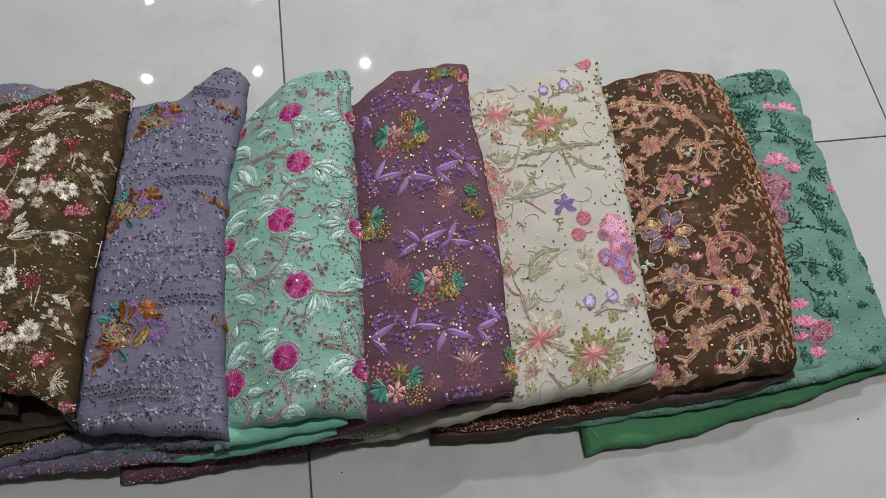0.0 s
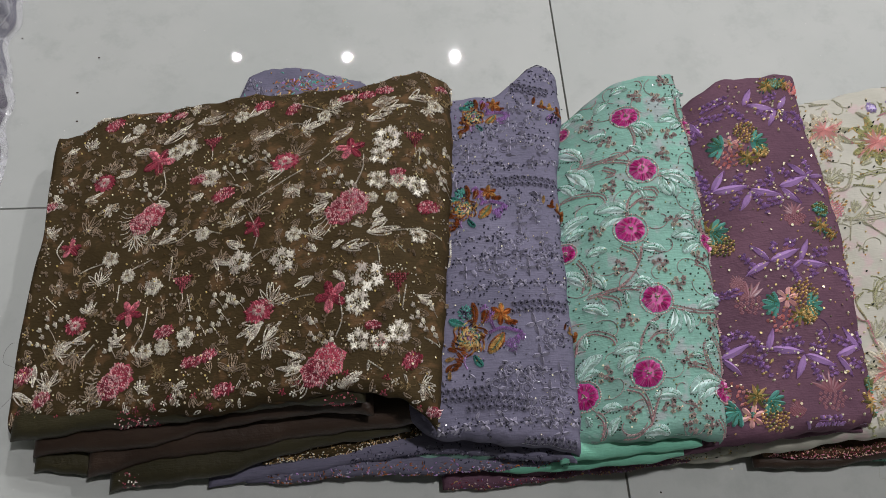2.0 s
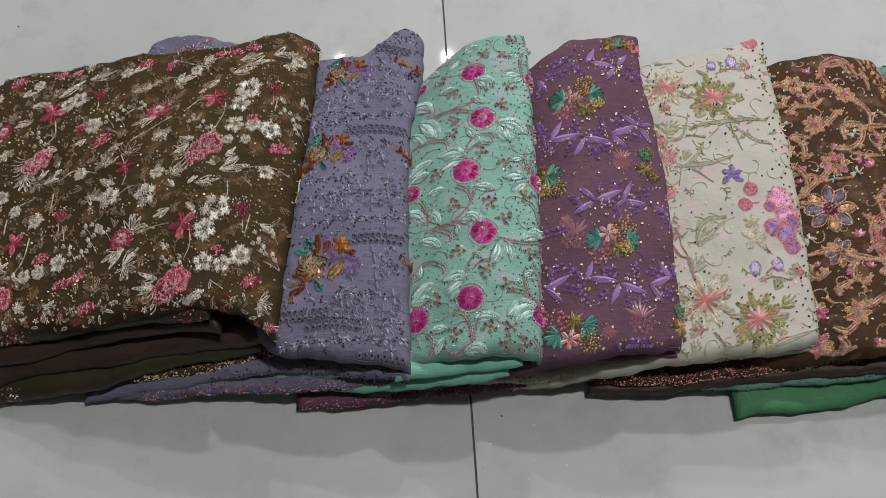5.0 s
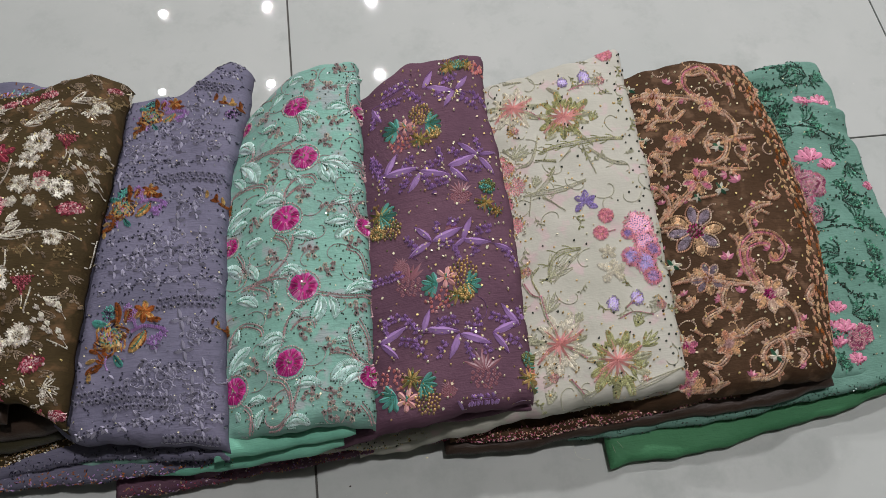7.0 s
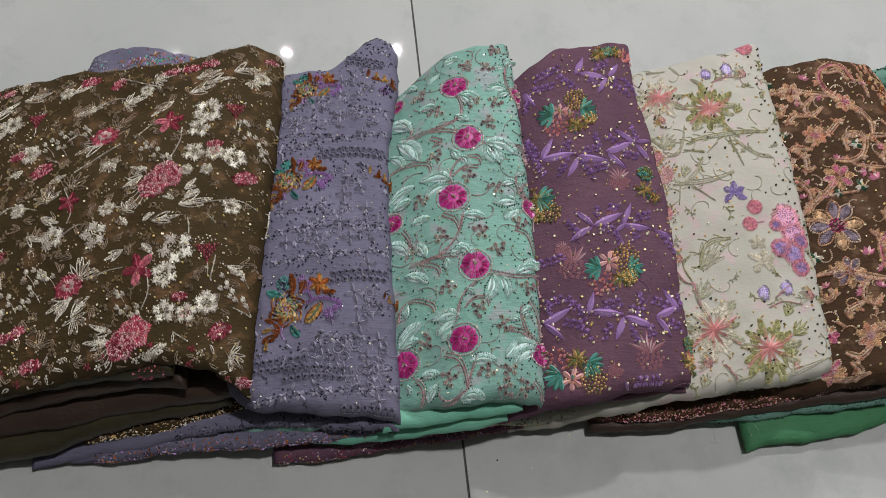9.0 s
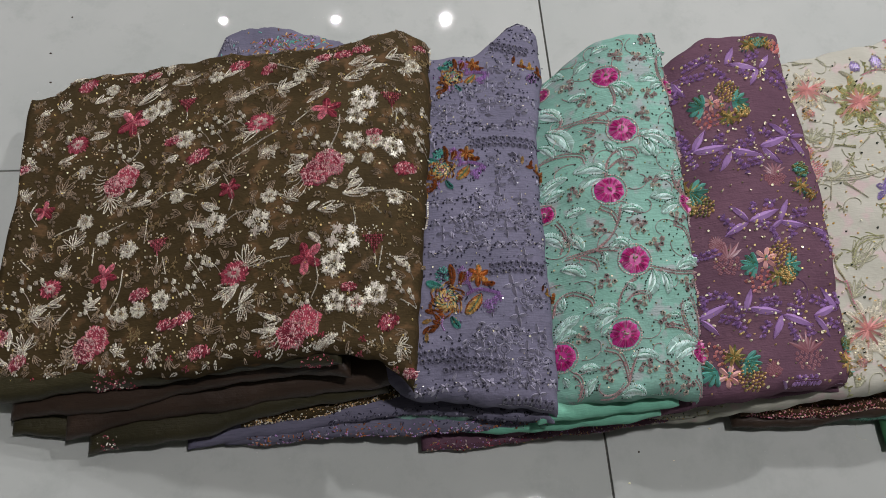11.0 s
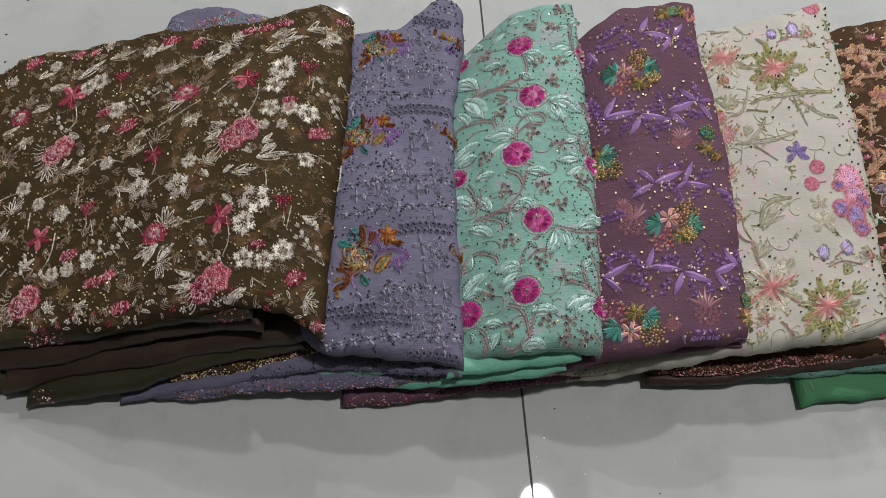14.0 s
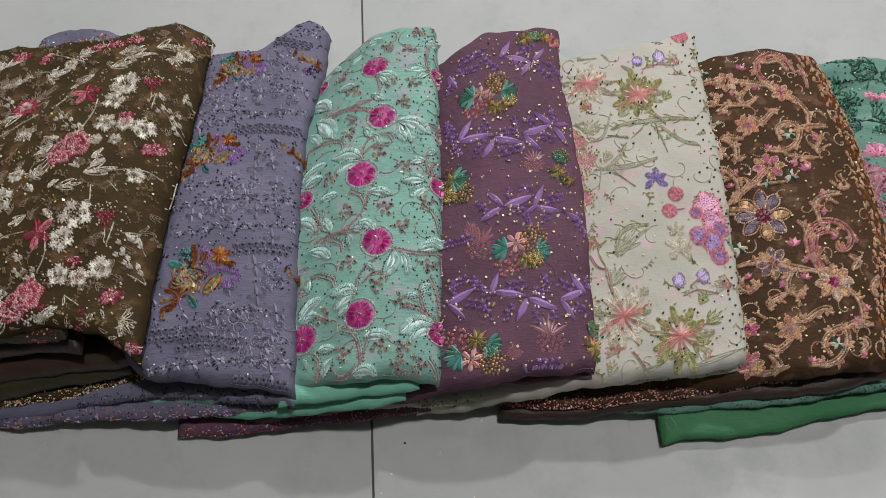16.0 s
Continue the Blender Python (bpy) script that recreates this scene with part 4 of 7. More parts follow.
MINT_LEAVES += [(0.0617, -0.1426, 0.0199, -167), (0.0602, -0.1151, 0.0163, 156), (0.0618, -0.1086, 0.0125, 58), (0.0599, -0.1191, 0.009, 36), (0.0045, -0.1459, 0.022, 11), (-0.0431, -0.1422, 0.0179, 24), (0.0035, 0.0299, 0.0168, -176), (0.0072, 0.0385, 0.017, 38)]
MINT_LEAVES_FRONT = [(-0.0057, -0.1762, 0.0183, -4), (-0.0102, -0.185, 0.0129, 49), (-0.0479, -0.1734, 0.0262, 111), (-0.0333, -0.1793, 0.0198, 102), (-0.016, -0.1851, 0.0115, -68), (-0.0539, -0.1941, 0.0234, -5), (0.0252, -0.2075, 0.0252, -81), (0.0332, -0.2096, 0.021, -57), (0.0495, -0.2087, 0.0236, 42), (0.0564, -0.2031, 0.0179, 43), (-0.0011, -0.2182, 0.0113, -19), (-0.0084, -0.2429, 0.0241, 149), (-0.0097, -0.2457, 0.0226, -178), (-0.0638, -0.2596, 0.0284, 57), (-0.0607, -0.2607, 0.0159, 43), (-0.0035, -0.286, 0.0243, 18), (-0.0459, -0.2902, 0.0153, 22), (-0.0144, -0.3159, 0.0221, 22), (-0.0126, -0.3177, 0.0089, -2), (-0.0604, -0.2933, 0.0097, -47), (-0.0401, -0.3126, 0.0155, 88), (0.0603, -0.2762, 0.0319, 167)]
MINT_LEAVES_FRONT += [(0.0611, -0.2793, 0.0266, -176), (0.0467, -0.2519, 0.0117, 150), (0.0487, -0.2464, 0.0124, 54), (0.0512, -0.2494, 0.0084, 29), (-0.0255, -0.2632, 0.011, 55), (0.0123, -0.3224, 0.0139, 12), (0.018, -0.0085, 0.0181, -37), (-0.0525, -0.2187, 0.0138, -118)]
MINT_STEMS = [[(-0.0465, -0.0414), (-0.0144, -0.0425), (0.0116, -0.0363), (0.0184, -0.024), (0.0157, -0.0055)], [(-0.0145, -0.0432), (0.0038, -0.0486), (0.0125, -0.0539)], [(-0.0455, -0.0093), (-0.0325, -0.0327), (-0.0396, -0.0463)], [(-0.0161, -0.0509), (-0.0053, -0.0593), (-0.0153, -0.0608)], [(0.0335, -0.0687), (0.0609, -0.0732), (0.0801, -0.0729)], [(0.0775, -0.0881), (0.073, -0.0774)], [(-0.0024, -0.1104), (-0.0002, -0.0956), (0.0091, -0.0844), (0.0255, -0.0831), (0.0312, -0.092)], [(0.0012, -0.1003), (0.0133, -0.0931), (0.0287, -0.0947)], [(-0.0603, -0.1002), (-0.0587, -0.0764), (-0.0415, -0.073), (-0.0221, -0.0804), (-0.0186, -0.0906)], [(-0.0481, -0.1841), (-0.0204, -0.1821), (-0.0023, -0.1851)], [(-0.0216, -0.1817), (-0.0084, -0.1725), (0.0015, -0.1574), (0.0059, -0.1412)], [(-0.0137, -0.1398), (-0.0025, -0.148), (0.0013, -0.1598)], [(-0.0504, -0.1768), (-0.0455, -0.1591), (-0.0519, -0.1435)]]
MINT_STEMS += [[(-0.0384, -0.1841), (-0.0234, -0.192), (-0.0211, -0.2017)], [(0.0227, -0.2047), (0.0493, -0.2111), (0.0719, -0.209)], [(-0.0114, -0.2464), (-0.0068, -0.2305), (0.0011, -0.2186), (0.0112, -0.214)], [(-0.0022, -0.2348), (0.007, -0.2283), (0.0182, -0.2292), (0.0198, -0.2359)], [(-0.063, -0.2362), (-0.0588, -0.2222), (-0.0463, -0.2179), (-0.0318, -0.2258), (-0.0288, -0.2341)], [(-0.0073, -0.3077), (-0.0026, -0.2945), (0.0041, -0.2793)], [(-0.0241, -0.274), (-0.0128, -0.2793), (-0.0078, -0.2912), (-0.0065, -0.3052)], [(-0.0474, -0.3145), (-0.045, -0.2997), (-0.0517, -0.2897)], [(-0.0067, -0.3073), (-0.0188, -0.3159), (-0.0313, -0.3156)], [(0.0606, -0.273), (0.053, -0.2648), (0.049, -0.2492), (0.0501, -0.2372)], [(0.0558, -0.2681), (0.0448, -0.261), (0.0312, -0.2597)], [(0.0748, -0.1301), (0.0652, -0.1292), (0.0609, -0.1138), (0.0642, -0.1009)], [(0.0682, -0.1321), (0.0659, -0.1204), (0.0755, -0.1117)]]
MINT_STEMS += [[(0.08, -0.0215), (0.0697, -0.0061), (0.0676, 0.0112), (0.0714, 0.0292)], [(0.0581, -0.2323), (0.0651, -0.2477), (0.0652, -0.2686)], [(0.0533, -0.1627), (0.0649, -0.1687), (0.07, -0.185)], [(0.0538, -0.3064), (0.0606, -0.3158), (0.0622, -0.3231)]]
MINT_SPRIGS = [(-0.0075, -0.021), (0.0295, -0.0188), (0.0426, -0.0463), (0.0531, -0.0221), (-0.0126, -0.0735), (0.0156, -0.1017), (0.0401, -0.1186), (-0.0328, -0.1195), (0.029, 0.0294), (0.0503, 0.0238), (0.0352, -0.1817), (-0.0165, -0.1607), (0.0202, -0.1626), (-0.0166, -0.2135), (0.0094, -0.2389), (0.0321, -0.255), (0.0591, -0.2214), (-0.0397, -0.2591), (-0.0224, -0.2952), (0.0103, -0.2943), (0.0311, -0.2971), (0.0271, -0.3116), (0.0594, -0.1569), (-0.0201, 0.0082), (0.0455, -0.3109), (-0.0439, -0.1659), (0.0611, 0.0487), (-0.0274, 0.0631)]
PUR_LEAVES = [(0.1459, 0.0189, 0.0255, 54), (0.1498, 0.0197, 0.0327, -18), (0.1797, 0.0104, 0.024, 46), (0.1783, 0.009, 0.0235, -129), (0.1797, 0.0104, 0.013, -39), (0.0922, 0.0096, 0.0247, -75), (0.0973, -0.0778, 0.0272, 63), (0.0963, -0.076, 0.0357, -5), (0.1315, -0.0823, 0.0251, -117), (0.1305, -0.0807, 0.0318, -23), (0.159, -0.0809, 0.0326, 11), (0.191, -0.0739, 0.026, 134), (0.1912, -0.0725, 0.0194, 8), (0.191, -0.0746, 0.0252, -52), (0.1612, -0.082, 0.0262, -55), (0.1341, -0.1591, 0.0248, 123), (0.1341, -0.1591, 0.033, 18), (0.1632, -0.1612, 0.0248, 61), (0.1633, -0.1607, 0.0284, -17), (0.1339, -0.1603, 0.026, -163), (0.1923, -0.1686, 0.022, -27), (0.1676, -0.1589, 0.0176, -149)]
PUR_LEAVES_FRONT = [(0.0745, -0.2469, 0.0301, 16), (0.0756, -0.2472, 0.0239, -44), (0.1152, -0.247, 0.0241, 69), (0.1184, -0.2433, 0.0312, -16), (0.1484, -0.2518, 0.026, -114), (0.1483, -0.2523, 0.0317, -21), (0.1787, -0.2547, 0.0292, 15), (0.1787, -0.2547, 0.0242, -52), (0.2052, -0.2496, 0.0268, 124), (0.1385, -0.3121, 0.0101, -47), (0.067, -0.2425, 0.0153, 106), (0.1916, -0.3176, 0.0126, -31)]
PUR_SPRIGS = [[(0.0847, -0.0573), (0.0903, -0.075), (0.0974, -0.0948)], [(0.0853, -0.0507), (0.0906, -0.0599), (0.0953, -0.0743)], [(0.1175, -0.0691), (0.1287, -0.0653)], [(0.1098, -0.0964), (0.1217, -0.085)], [(0.1344, -0.0883), (0.139, -0.0989), (0.144, -0.1067)], [(0.1433, -0.0978), (0.1606, -0.0959)], [(0.1522, -0.0592), (0.1536, -0.0765)], [(0.1648, -0.0631), (0.1744, -0.0727)], [(0.1903, -0.0537), (0.1937, -0.0685)], [(0.1764, -0.0842), (0.193, -0.0898)], [(0.1388, -0.0759), (0.1514, -0.0754)], [(0.1048, 0.0217), (0.131, 0.0308)], [(0.1003, 0.0082), (0.1235, 0.0085)], [(0.1285, 0.0198), (0.1361, 0.0093), (0.1437, 0.0007)], [(0.1583, 0.009), (0.1647, 0.0011)], [(0.1833, 0.0002), (0.1993, -0.0121)], [(0.1678, 0.0243), (0.1823, 0.0287)], [(0.2082, -0.0057), (0.1954, 0.0052)], [(0.1098, -0.1496), (0.1176, -0.1629)], [(0.141, -0.1403), (0.1385, -0.1512)], [(0.1513, -0.1411), (0.1619, -0.1441)]]
PUR_SPRIGS += [[(0.1762, -0.1547), (0.1917, -0.1524)], [(0.143, -0.1617), (0.1551, -0.1657)], [(0.1544, -0.1669), (0.1562, -0.1747), (0.1585, -0.1832)], [(0.1699, -0.1752), (0.18, -0.169)], [(0.0812, -0.2258), (0.0817, -0.2431)], [(0.0844, -0.2274), (0.0982, -0.2252)], [(0.0986, -0.2265), (0.1058, -0.237), (0.1122, -0.2496)], [(0.0934, -0.2489), (0.1088, -0.2547)], [(0.1076, -0.256), (0.1167, -0.2678)], [(0.1288, -0.2396), (0.1478, -0.2385)], [(0.1271, -0.2678), (0.1361, -0.2563)], [(0.1525, -0.2621), (0.1548, -0.2694), (0.1579, -0.2787)], [(0.1548, -0.2453), (0.1665, -0.2499)], [(0.1655, -0.2316), (0.1687, -0.2456)], [(0.1782, -0.2382), (0.1923, -0.2437)], [(0.168, -0.2702), (0.1767, -0.2682)], [(0.1919, -0.2605), (0.2046, -0.2679)], [(0.2056, -0.2335), (0.2087, -0.2443)], [(0.1503, -0.313), (0.1757, -0.3129)], [(0.0724, -0.1866), (0.0869, -0.1868), (0.1026, -0.1846)], [(0.2003, -0.1735), (0.2126, -0.1934)]]
PUR_SPRIGS += [[(0.0967, 0.0033), (0.0886, -0.0164)]]
PUR_TWIGS = [[(0.0974, -0.0772), (0.1306, -0.0801), (0.1599, -0.0919)], [(0.159, -0.0809), (0.191, -0.0739), (0.2107, -0.0684)], [(0.191, -0.0739), (0.2049, -0.0959)], [(0.147, 0.0178), (0.1797, 0.0104), (0.2091, 0.0001)], [(0.091, 0.0094), (0.1073, 0.0146), (0.1307, 0.0284)], [(0.1341, -0.1591), (0.1634, -0.1601), (0.1923, -0.1686), (0.2118, -0.1787)], [(0.1341, -0.1591), (0.1126, -0.1663), (0.1196, -0.1753)], [(0.0662, -0.2507), (0.0756, -0.2472), (0.1034, -0.2386)], [(0.1153, -0.2465), (0.1484, -0.2518), (0.1775, -0.2631)], [(0.1787, -0.2547), (0.2068, -0.2477), (0.1912, -0.2281)], [(0.1673, -0.2439), (0.1756, -0.2363), (0.1755, -0.2249), (0.1679, -0.2184)], [(0.1558, -0.1822), (0.1548, -0.1682), (0.1649, -0.1573)]]
PUR_FANS = [(0.1134, -0.0289, 0.0185, 162), (0.1465, -0.0272, 0.0185, -10), (0.1316, -0.203, 0.0175, 169), (0.1629, -0.2058, 0.0169, -7), (0.1106, -0.2921, 0.0165, -31), (0.0827, -0.2975, 0.0179, -162), (0.0907, -0.1195, 0.019, -17), (0.0621, -0.2926, 0.0113, 84)]
PUR_CORALS = [(0.1166, -0.0442, 0.0122), (0.134, -0.2197, 0.0128), (0.0835, -0.2845, 0.0123), (0.2169, -0.288, 0.0068), (0.2068, 0.0373, 0.0078), (0.0664, -0.2768, 0.0045)]
PUR_PINKS = [(0.1228, -0.0262, 0.0092), (0.1431, -0.197, 0.0113), (0.0942, -0.3027, 0.0111), (0.1315, -0.0302, 0.0055)]
PUR_OLIVES = [(0.1359, -0.0447, 0.0122), (0.1513, -0.2154, 0.0117), (0.1005, -0.2853, 0.0128), (0.0878, -0.1186, 0.0119), (0.2081, -0.2985, 0.0123), (0.1905, -0.1269, 0.0105), (0.1961, 0.0442, 0.0091), (0.1764, 0.0412, 0.011), (0.2, -0.1354, 0.0064)]
PUR_GOLDS = [(0.1405, -0.0155, 0.0124), (0.1598, -0.1947, 0.0136), (0.1127, -0.3073, 0.0121), (0.0962, -0.1354, 0.0117), (0.1505, -0.0394, 0.0073), (0.1599, -0.2146, 0.0078), (0.0833, -0.1344, 0.0083), (0.195, -0.1086, 0.0082), (0.2091, -0.2809, 0.0067), (0.1865, 0.0446, 0.0065)]
PUR_GHOSTS = [(0.1679, -0.1123, 0.0141), (0.1091, -0.1931, 0.0193), (0.1666, -0.2886, 0.0198), (0.1545, -0.1471, 0.0069), (0.1323, -0.3002, 0.0088), (0.1024, -0.1757, 0.0092)]
CREAM_STARS = [(0.2422, -0.0009, 0.0273), (0.293, -0.0215, 0.0308), (0.2446, -0.2643, 0.0296), (0.2949, -0.2877, 0.0319)]
CREAM_FERNS = [[(0.3497, -0.0545), (0.3051, -0.0558), (0.2749, -0.058), (0.2575, -0.0632)], [(0.3046, -0.0584), (0.3094, -0.0798), (0.3124, -0.0956)], [(0.3096, -0.0631), (0.33, -0.0814), (0.3478, -0.0878)], [(0.2917, -0.0635), (0.2777, -0.0754)], [(0.2619, -0.0401), (0.2544, -0.0609), (0.2459, -0.073), (0.2302, -0.0742)], [(0.2749, -0.0744), (0.2523, -0.0696)], [(0.3012, -0.1), (0.2718, -0.1076), (0.249, -0.1073), (0.2356, -0.1064)], [(0.2718, -0.0827), (0.259, -0.0987), (0.245, -0.1076)], [(0.2433, -0.1078), (0.2379, -0.1302)], [(0.2541, -0.111), (0.2745, -0.1313)], [(0.2821, -0.1723), (0.2603, -0.1741), (0.248, -0.1873), (0.2471, -0.2052)], [(0.3028, -0.316), (0.3252, -0.3098), (0.3568, -0.3001)], [(0.2797, -0.1761), (0.263, -0.1892), (0.2494, -0.2044)], [(0.2942, 0.0098), (0.286, 0.0152), (0.2809, 0.0202)], [(0.2377, 0.036), (0.259, 0.0343)]]
CREAM_FERNS += [[(0.2342, -0.2134), (0.2295, -0.1938), (0.2392, -0.1842)], [(0.3161, -0.0607), (0.3015, -0.0443), (0.2951, -0.0466)], [(0.2123, -0.2319), (0.1997, -0.2262)], [(0.2576, -0.3153), (0.2765, -0.3107)], [(0.224, -0.0482), (0.2362, -0.0628), (0.2478, -0.0627)]]
CREAM_STEMS = [[(0.2342, -0.2134), (0.2369, -0.2367), (0.2452, -0.2606)], [(0.2456, -0.2645), (0.2587, -0.275), (0.2686, -0.2834)], [(0.2483, -0.2981), (0.2587, -0.3137)], [(0.293, -0.0215), (0.2714, -0.0308)], [(0.2422, -0.0009), (0.2598, -0.011), (0.2675, -0.0218)], [(0.3396, 0.0165), (0.3207, 0.0178), (0.3038, 0.0118)], [(0.3379, -0.248), (0.3198, -0.2427), (0.305, -0.2475)], [(0.2205, -0.1982), (0.2264, -0.2116), (0.2353, -0.2165)], [(0.3025, -0.1597), (0.32, -0.1578)], [(0.3285, -0.2269), (0.3123, -0.2388)]]
CREAM_BUDS = [(0.3, 0.0235, 0.007), (0.3245, 0.0276, 0.0083), (0.3024, -0.2325, 0.0078), (0.3262, -0.2295, 0.0079)]
CREAM_RED_BUDS = [(0.3395, 0.0223, 0.0096), (0.3456, -0.2386, 0.0096), (0.224, -0.1867, 0.0085), (0.2374, -0.0297, 0.0073), (0.2314, -0.2952, 0.0087), (0.2158, -0.0235, 0.0055), (0.3176, -0.3069, 0.0044)]
CREAM_PINKS = [(0.2229, -0.0732, 0.0107), (0.2294, -0.0946, 0.0117), (0.2176, -0.1122, 0.0093), (0.2219, -0.1368, 0.0104), (0.219, -0.0917, 0.0059), (0.2208, -0.0614, 0.0054), (0.2146, -0.1476, 0.0069)]
CREAM_PATCH = [(0.3433, -0.156, 0.0152), (0.3463, -0.1736, 0.0127), (0.3303, -0.1635, 0.0058), (0.3292, -0.1883, 0.0097), (0.3417, -0.1952, 0.0115), (0.3464, -0.2097, 0.0086), (0.3519, -0.183, 0.0081), (0.3124, -0.1423, 0.007), (0.3043, -0.1593, 0.0069), (0.3534, 0.0566, 0.0086)]
CREAM_LEAVES = [(0.2946, -0.1246, 0.014), (0.2431, -0.2245, 0.0133), (0.2577, -0.1882, 0.0203), (0.3067, -0.1812, 0.0091), (0.3084, -0.2013, 0.017), (0.2402, -0.0567, 0.0132), (0.2512, -0.0939, 0.0082), (0.3241, -0.0245, 0.0087), (0.3298, -0.2722, 0.0123), (0.318, -0.292, 0.01), (0.2289, -0.3115, 0.0087), (0.3235, -0.2516, 0.009), (0.2671, -0.2422, 0.0077), (0.2191, -0.2562, 0.0088), (0.2333, -0.008, 0.0086), (0.2753, -0.0423, 0.0097)]
COP_VINES = [[(0.3663, -0.0074), (0.3751, 0.0048), (0.3922, 0.0063), (0.4159, 0.0015), (0.4392, -0.005), (0.4546, -0.016)], [(0.3681, -0.0048), (0.3707, -0.0196), (0.3814, -0.0246), (0.3869, -0.0148), (0.3807, -0.0078)], [(0.4237, -0.0045), (0.411, -0.0187), (0.414, -0.0298), (0.4299, -0.0197)], [(0.4092, -0.0296), (0.3976, -0.0272), (0.3886, -0.0338), (0.3967, -0.0397)], [(0.454, -0.0142), (0.4433, -0.0016), (0.4364, 0.0143), (0.4414, 0.0289), (0.4583, 0.037), (0.4731, 0.0312), (0.4815, 0.0126)], [(0.4477, 0.024), (0.4645, 0.0278), (0.4722, 0.0139)], [(0.4551, -0.0185), (0.4703, -0.0287), (0.4782, -0.0457), (0.4745, -0.0602)], [(0.4036, -0.0693), (0.4151, -0.0481), (0.4257, -0.0533), (0.4383, -0.0432), (0.4468, -0.0388)], [(0.4013, -0.0734), (0.3859, -0.0687), (0.3795, -0.0713)]]
COP_VINES += [[(0.4398, -0.0782), (0.4389, -0.0645), (0.4522, -0.0573), (0.4631, -0.0655), (0.4546, -0.0835), (0.4402, -0.0908), (0.4218, -0.0882)], [(0.4606, -0.0653), (0.476, -0.0616), (0.4967, -0.0608)], [(0.3703, -0.1479), (0.3882, -0.1352), (0.405, -0.1229), (0.4189, -0.1097)], [(0.3675, -0.1026), (0.379, -0.1066), (0.3865, -0.122), (0.3849, -0.138), (0.3772, -0.146)], [(0.3825, -0.0707), (0.392, -0.0828), (0.3918, -0.0955), (0.4004, -0.0934)]]
COP_VINES_FRONT = [[(0.4505, -0.2264), (0.4421, -0.2062), (0.4437, -0.1874), (0.4585, -0.1753), (0.4777, -0.1778), (0.4879, -0.1909), (0.4823, -0.2025), (0.4721, -0.2046), (0.4705, -0.1982)], [(0.4542, -0.2247), (0.4476, -0.2042), (0.4515, -0.1899), (0.4628, -0.1856), (0.4738, -0.1883)], [(0.4577, -0.174), (0.4584, -0.1539), (0.4725, -0.146), (0.488, -0.1439)], [(0.373, -0.2114), (0.3942, -0.211), (0.4206, -0.2182), (0.4496, -0.2256)], [(0.3694, -0.214), (0.3716, -0.2302), (0.3787, -0.238), (0.3865, -0.2339), (0.3834, -0.2271)], [(0.4258, -0.2205), (0.4168, -0.2307), (0.4159, -0.2426), (0.4252, -0.2466), (0.4336, -0.2393)], [(0.4221, -0.246), (0.4235, -0.2588)], [(0.4149, -0.2447), (0.4032, -0.2483), (0.3951, -0.2531), (0.398, -0.2613)], [(0.4737, -0.2459), (0.4828, -0.2565), (0.4839, -0.271), (0.4782, -0.2821)]]
COP_VINES_FRONT += [[(0.4133, -0.2742), (0.4275, -0.2724), (0.4382, -0.2658), (0.4494, -0.2629), (0.4544, -0.2685)], [(0.3854, -0.2925), (0.3977, -0.2982), (0.4114, -0.2886)], [(0.3886, -0.3028), (0.3961, -0.3123), (0.3935, -0.3193)], [(0.4462, -0.308), (0.4408, -0.2958), (0.4499, -0.2855), (0.4629, -0.2819), (0.4647, -0.294), (0.4562, -0.3083), (0.4446, -0.3146), (0.4259, -0.315)], [(0.4646, -0.2821), (0.4756, -0.2781), (0.4948, -0.2803)], [(0.4759, -0.3062), (0.4855, -0.2981), (0.4798, -0.2913)], [(0.5094, -0.2318), (0.4995, -0.2436), (0.5055, -0.2528)], [(0.4822, -0.2105), (0.4896, -0.2169), (0.4809, -0.2262)], [(0.4549, -0.2102), (0.4585, -0.218)]]
COP_CURLS = [[(0.4765, -0.0688), (0.4829, -0.0771), (0.4737, -0.0895), (0.4687, -0.0837)], [(0.4817, -0.0906), (0.4934, -0.0844)], [(0.4802, -0.1297), (0.4913, -0.1384), (0.5025, -0.1335)], [(0.4935, -0.1215), (0.5002, -0.1342)], [(0.4726, -0.103), (0.4548, -0.101), (0.4389, -0.095)], [(0.3657, -0.1118), (0.3727, -0.1175), (0.3811, -0.1169)], [(0.3941, -0.1206), (0.398, -0.1281), (0.3941, -0.1335)], [(0.4527, -0.1531), (0.4563, -0.1614)], [(0.4742, -0.1507), (0.4818, -0.1563)], [(0.3586, -0.1459), (0.3739, -0.1514), (0.3926, -0.1547)], [(0.3573, -0.1529), (0.3781, -0.1576)], [(0.437, -0.1719), (0.442, -0.1789), (0.4429, -0.1885)], [(0.3844, -0.2616), (0.3909, -0.2685)], [(0.4939, -0.0399), (0.4979, -0.0477)], [(0.4879, 0.0245), (0.4912, 0.0126), (0.4883, -0.0098)], [(0.5307, 0.0169), (0.5078, -0.0175)], [(0.4183, -0.1284), (0.436, -0.1279)], [(0.3766, -0.0854), (0.3835, -0.0936)]]
COP_CURLS += [[(0.3617, -0.3141), (0.3857, -0.3176), (0.4055, -0.3146)], [(0.3536, -0.2856), (0.3562, -0.2998), (0.3597, -0.3087)]]
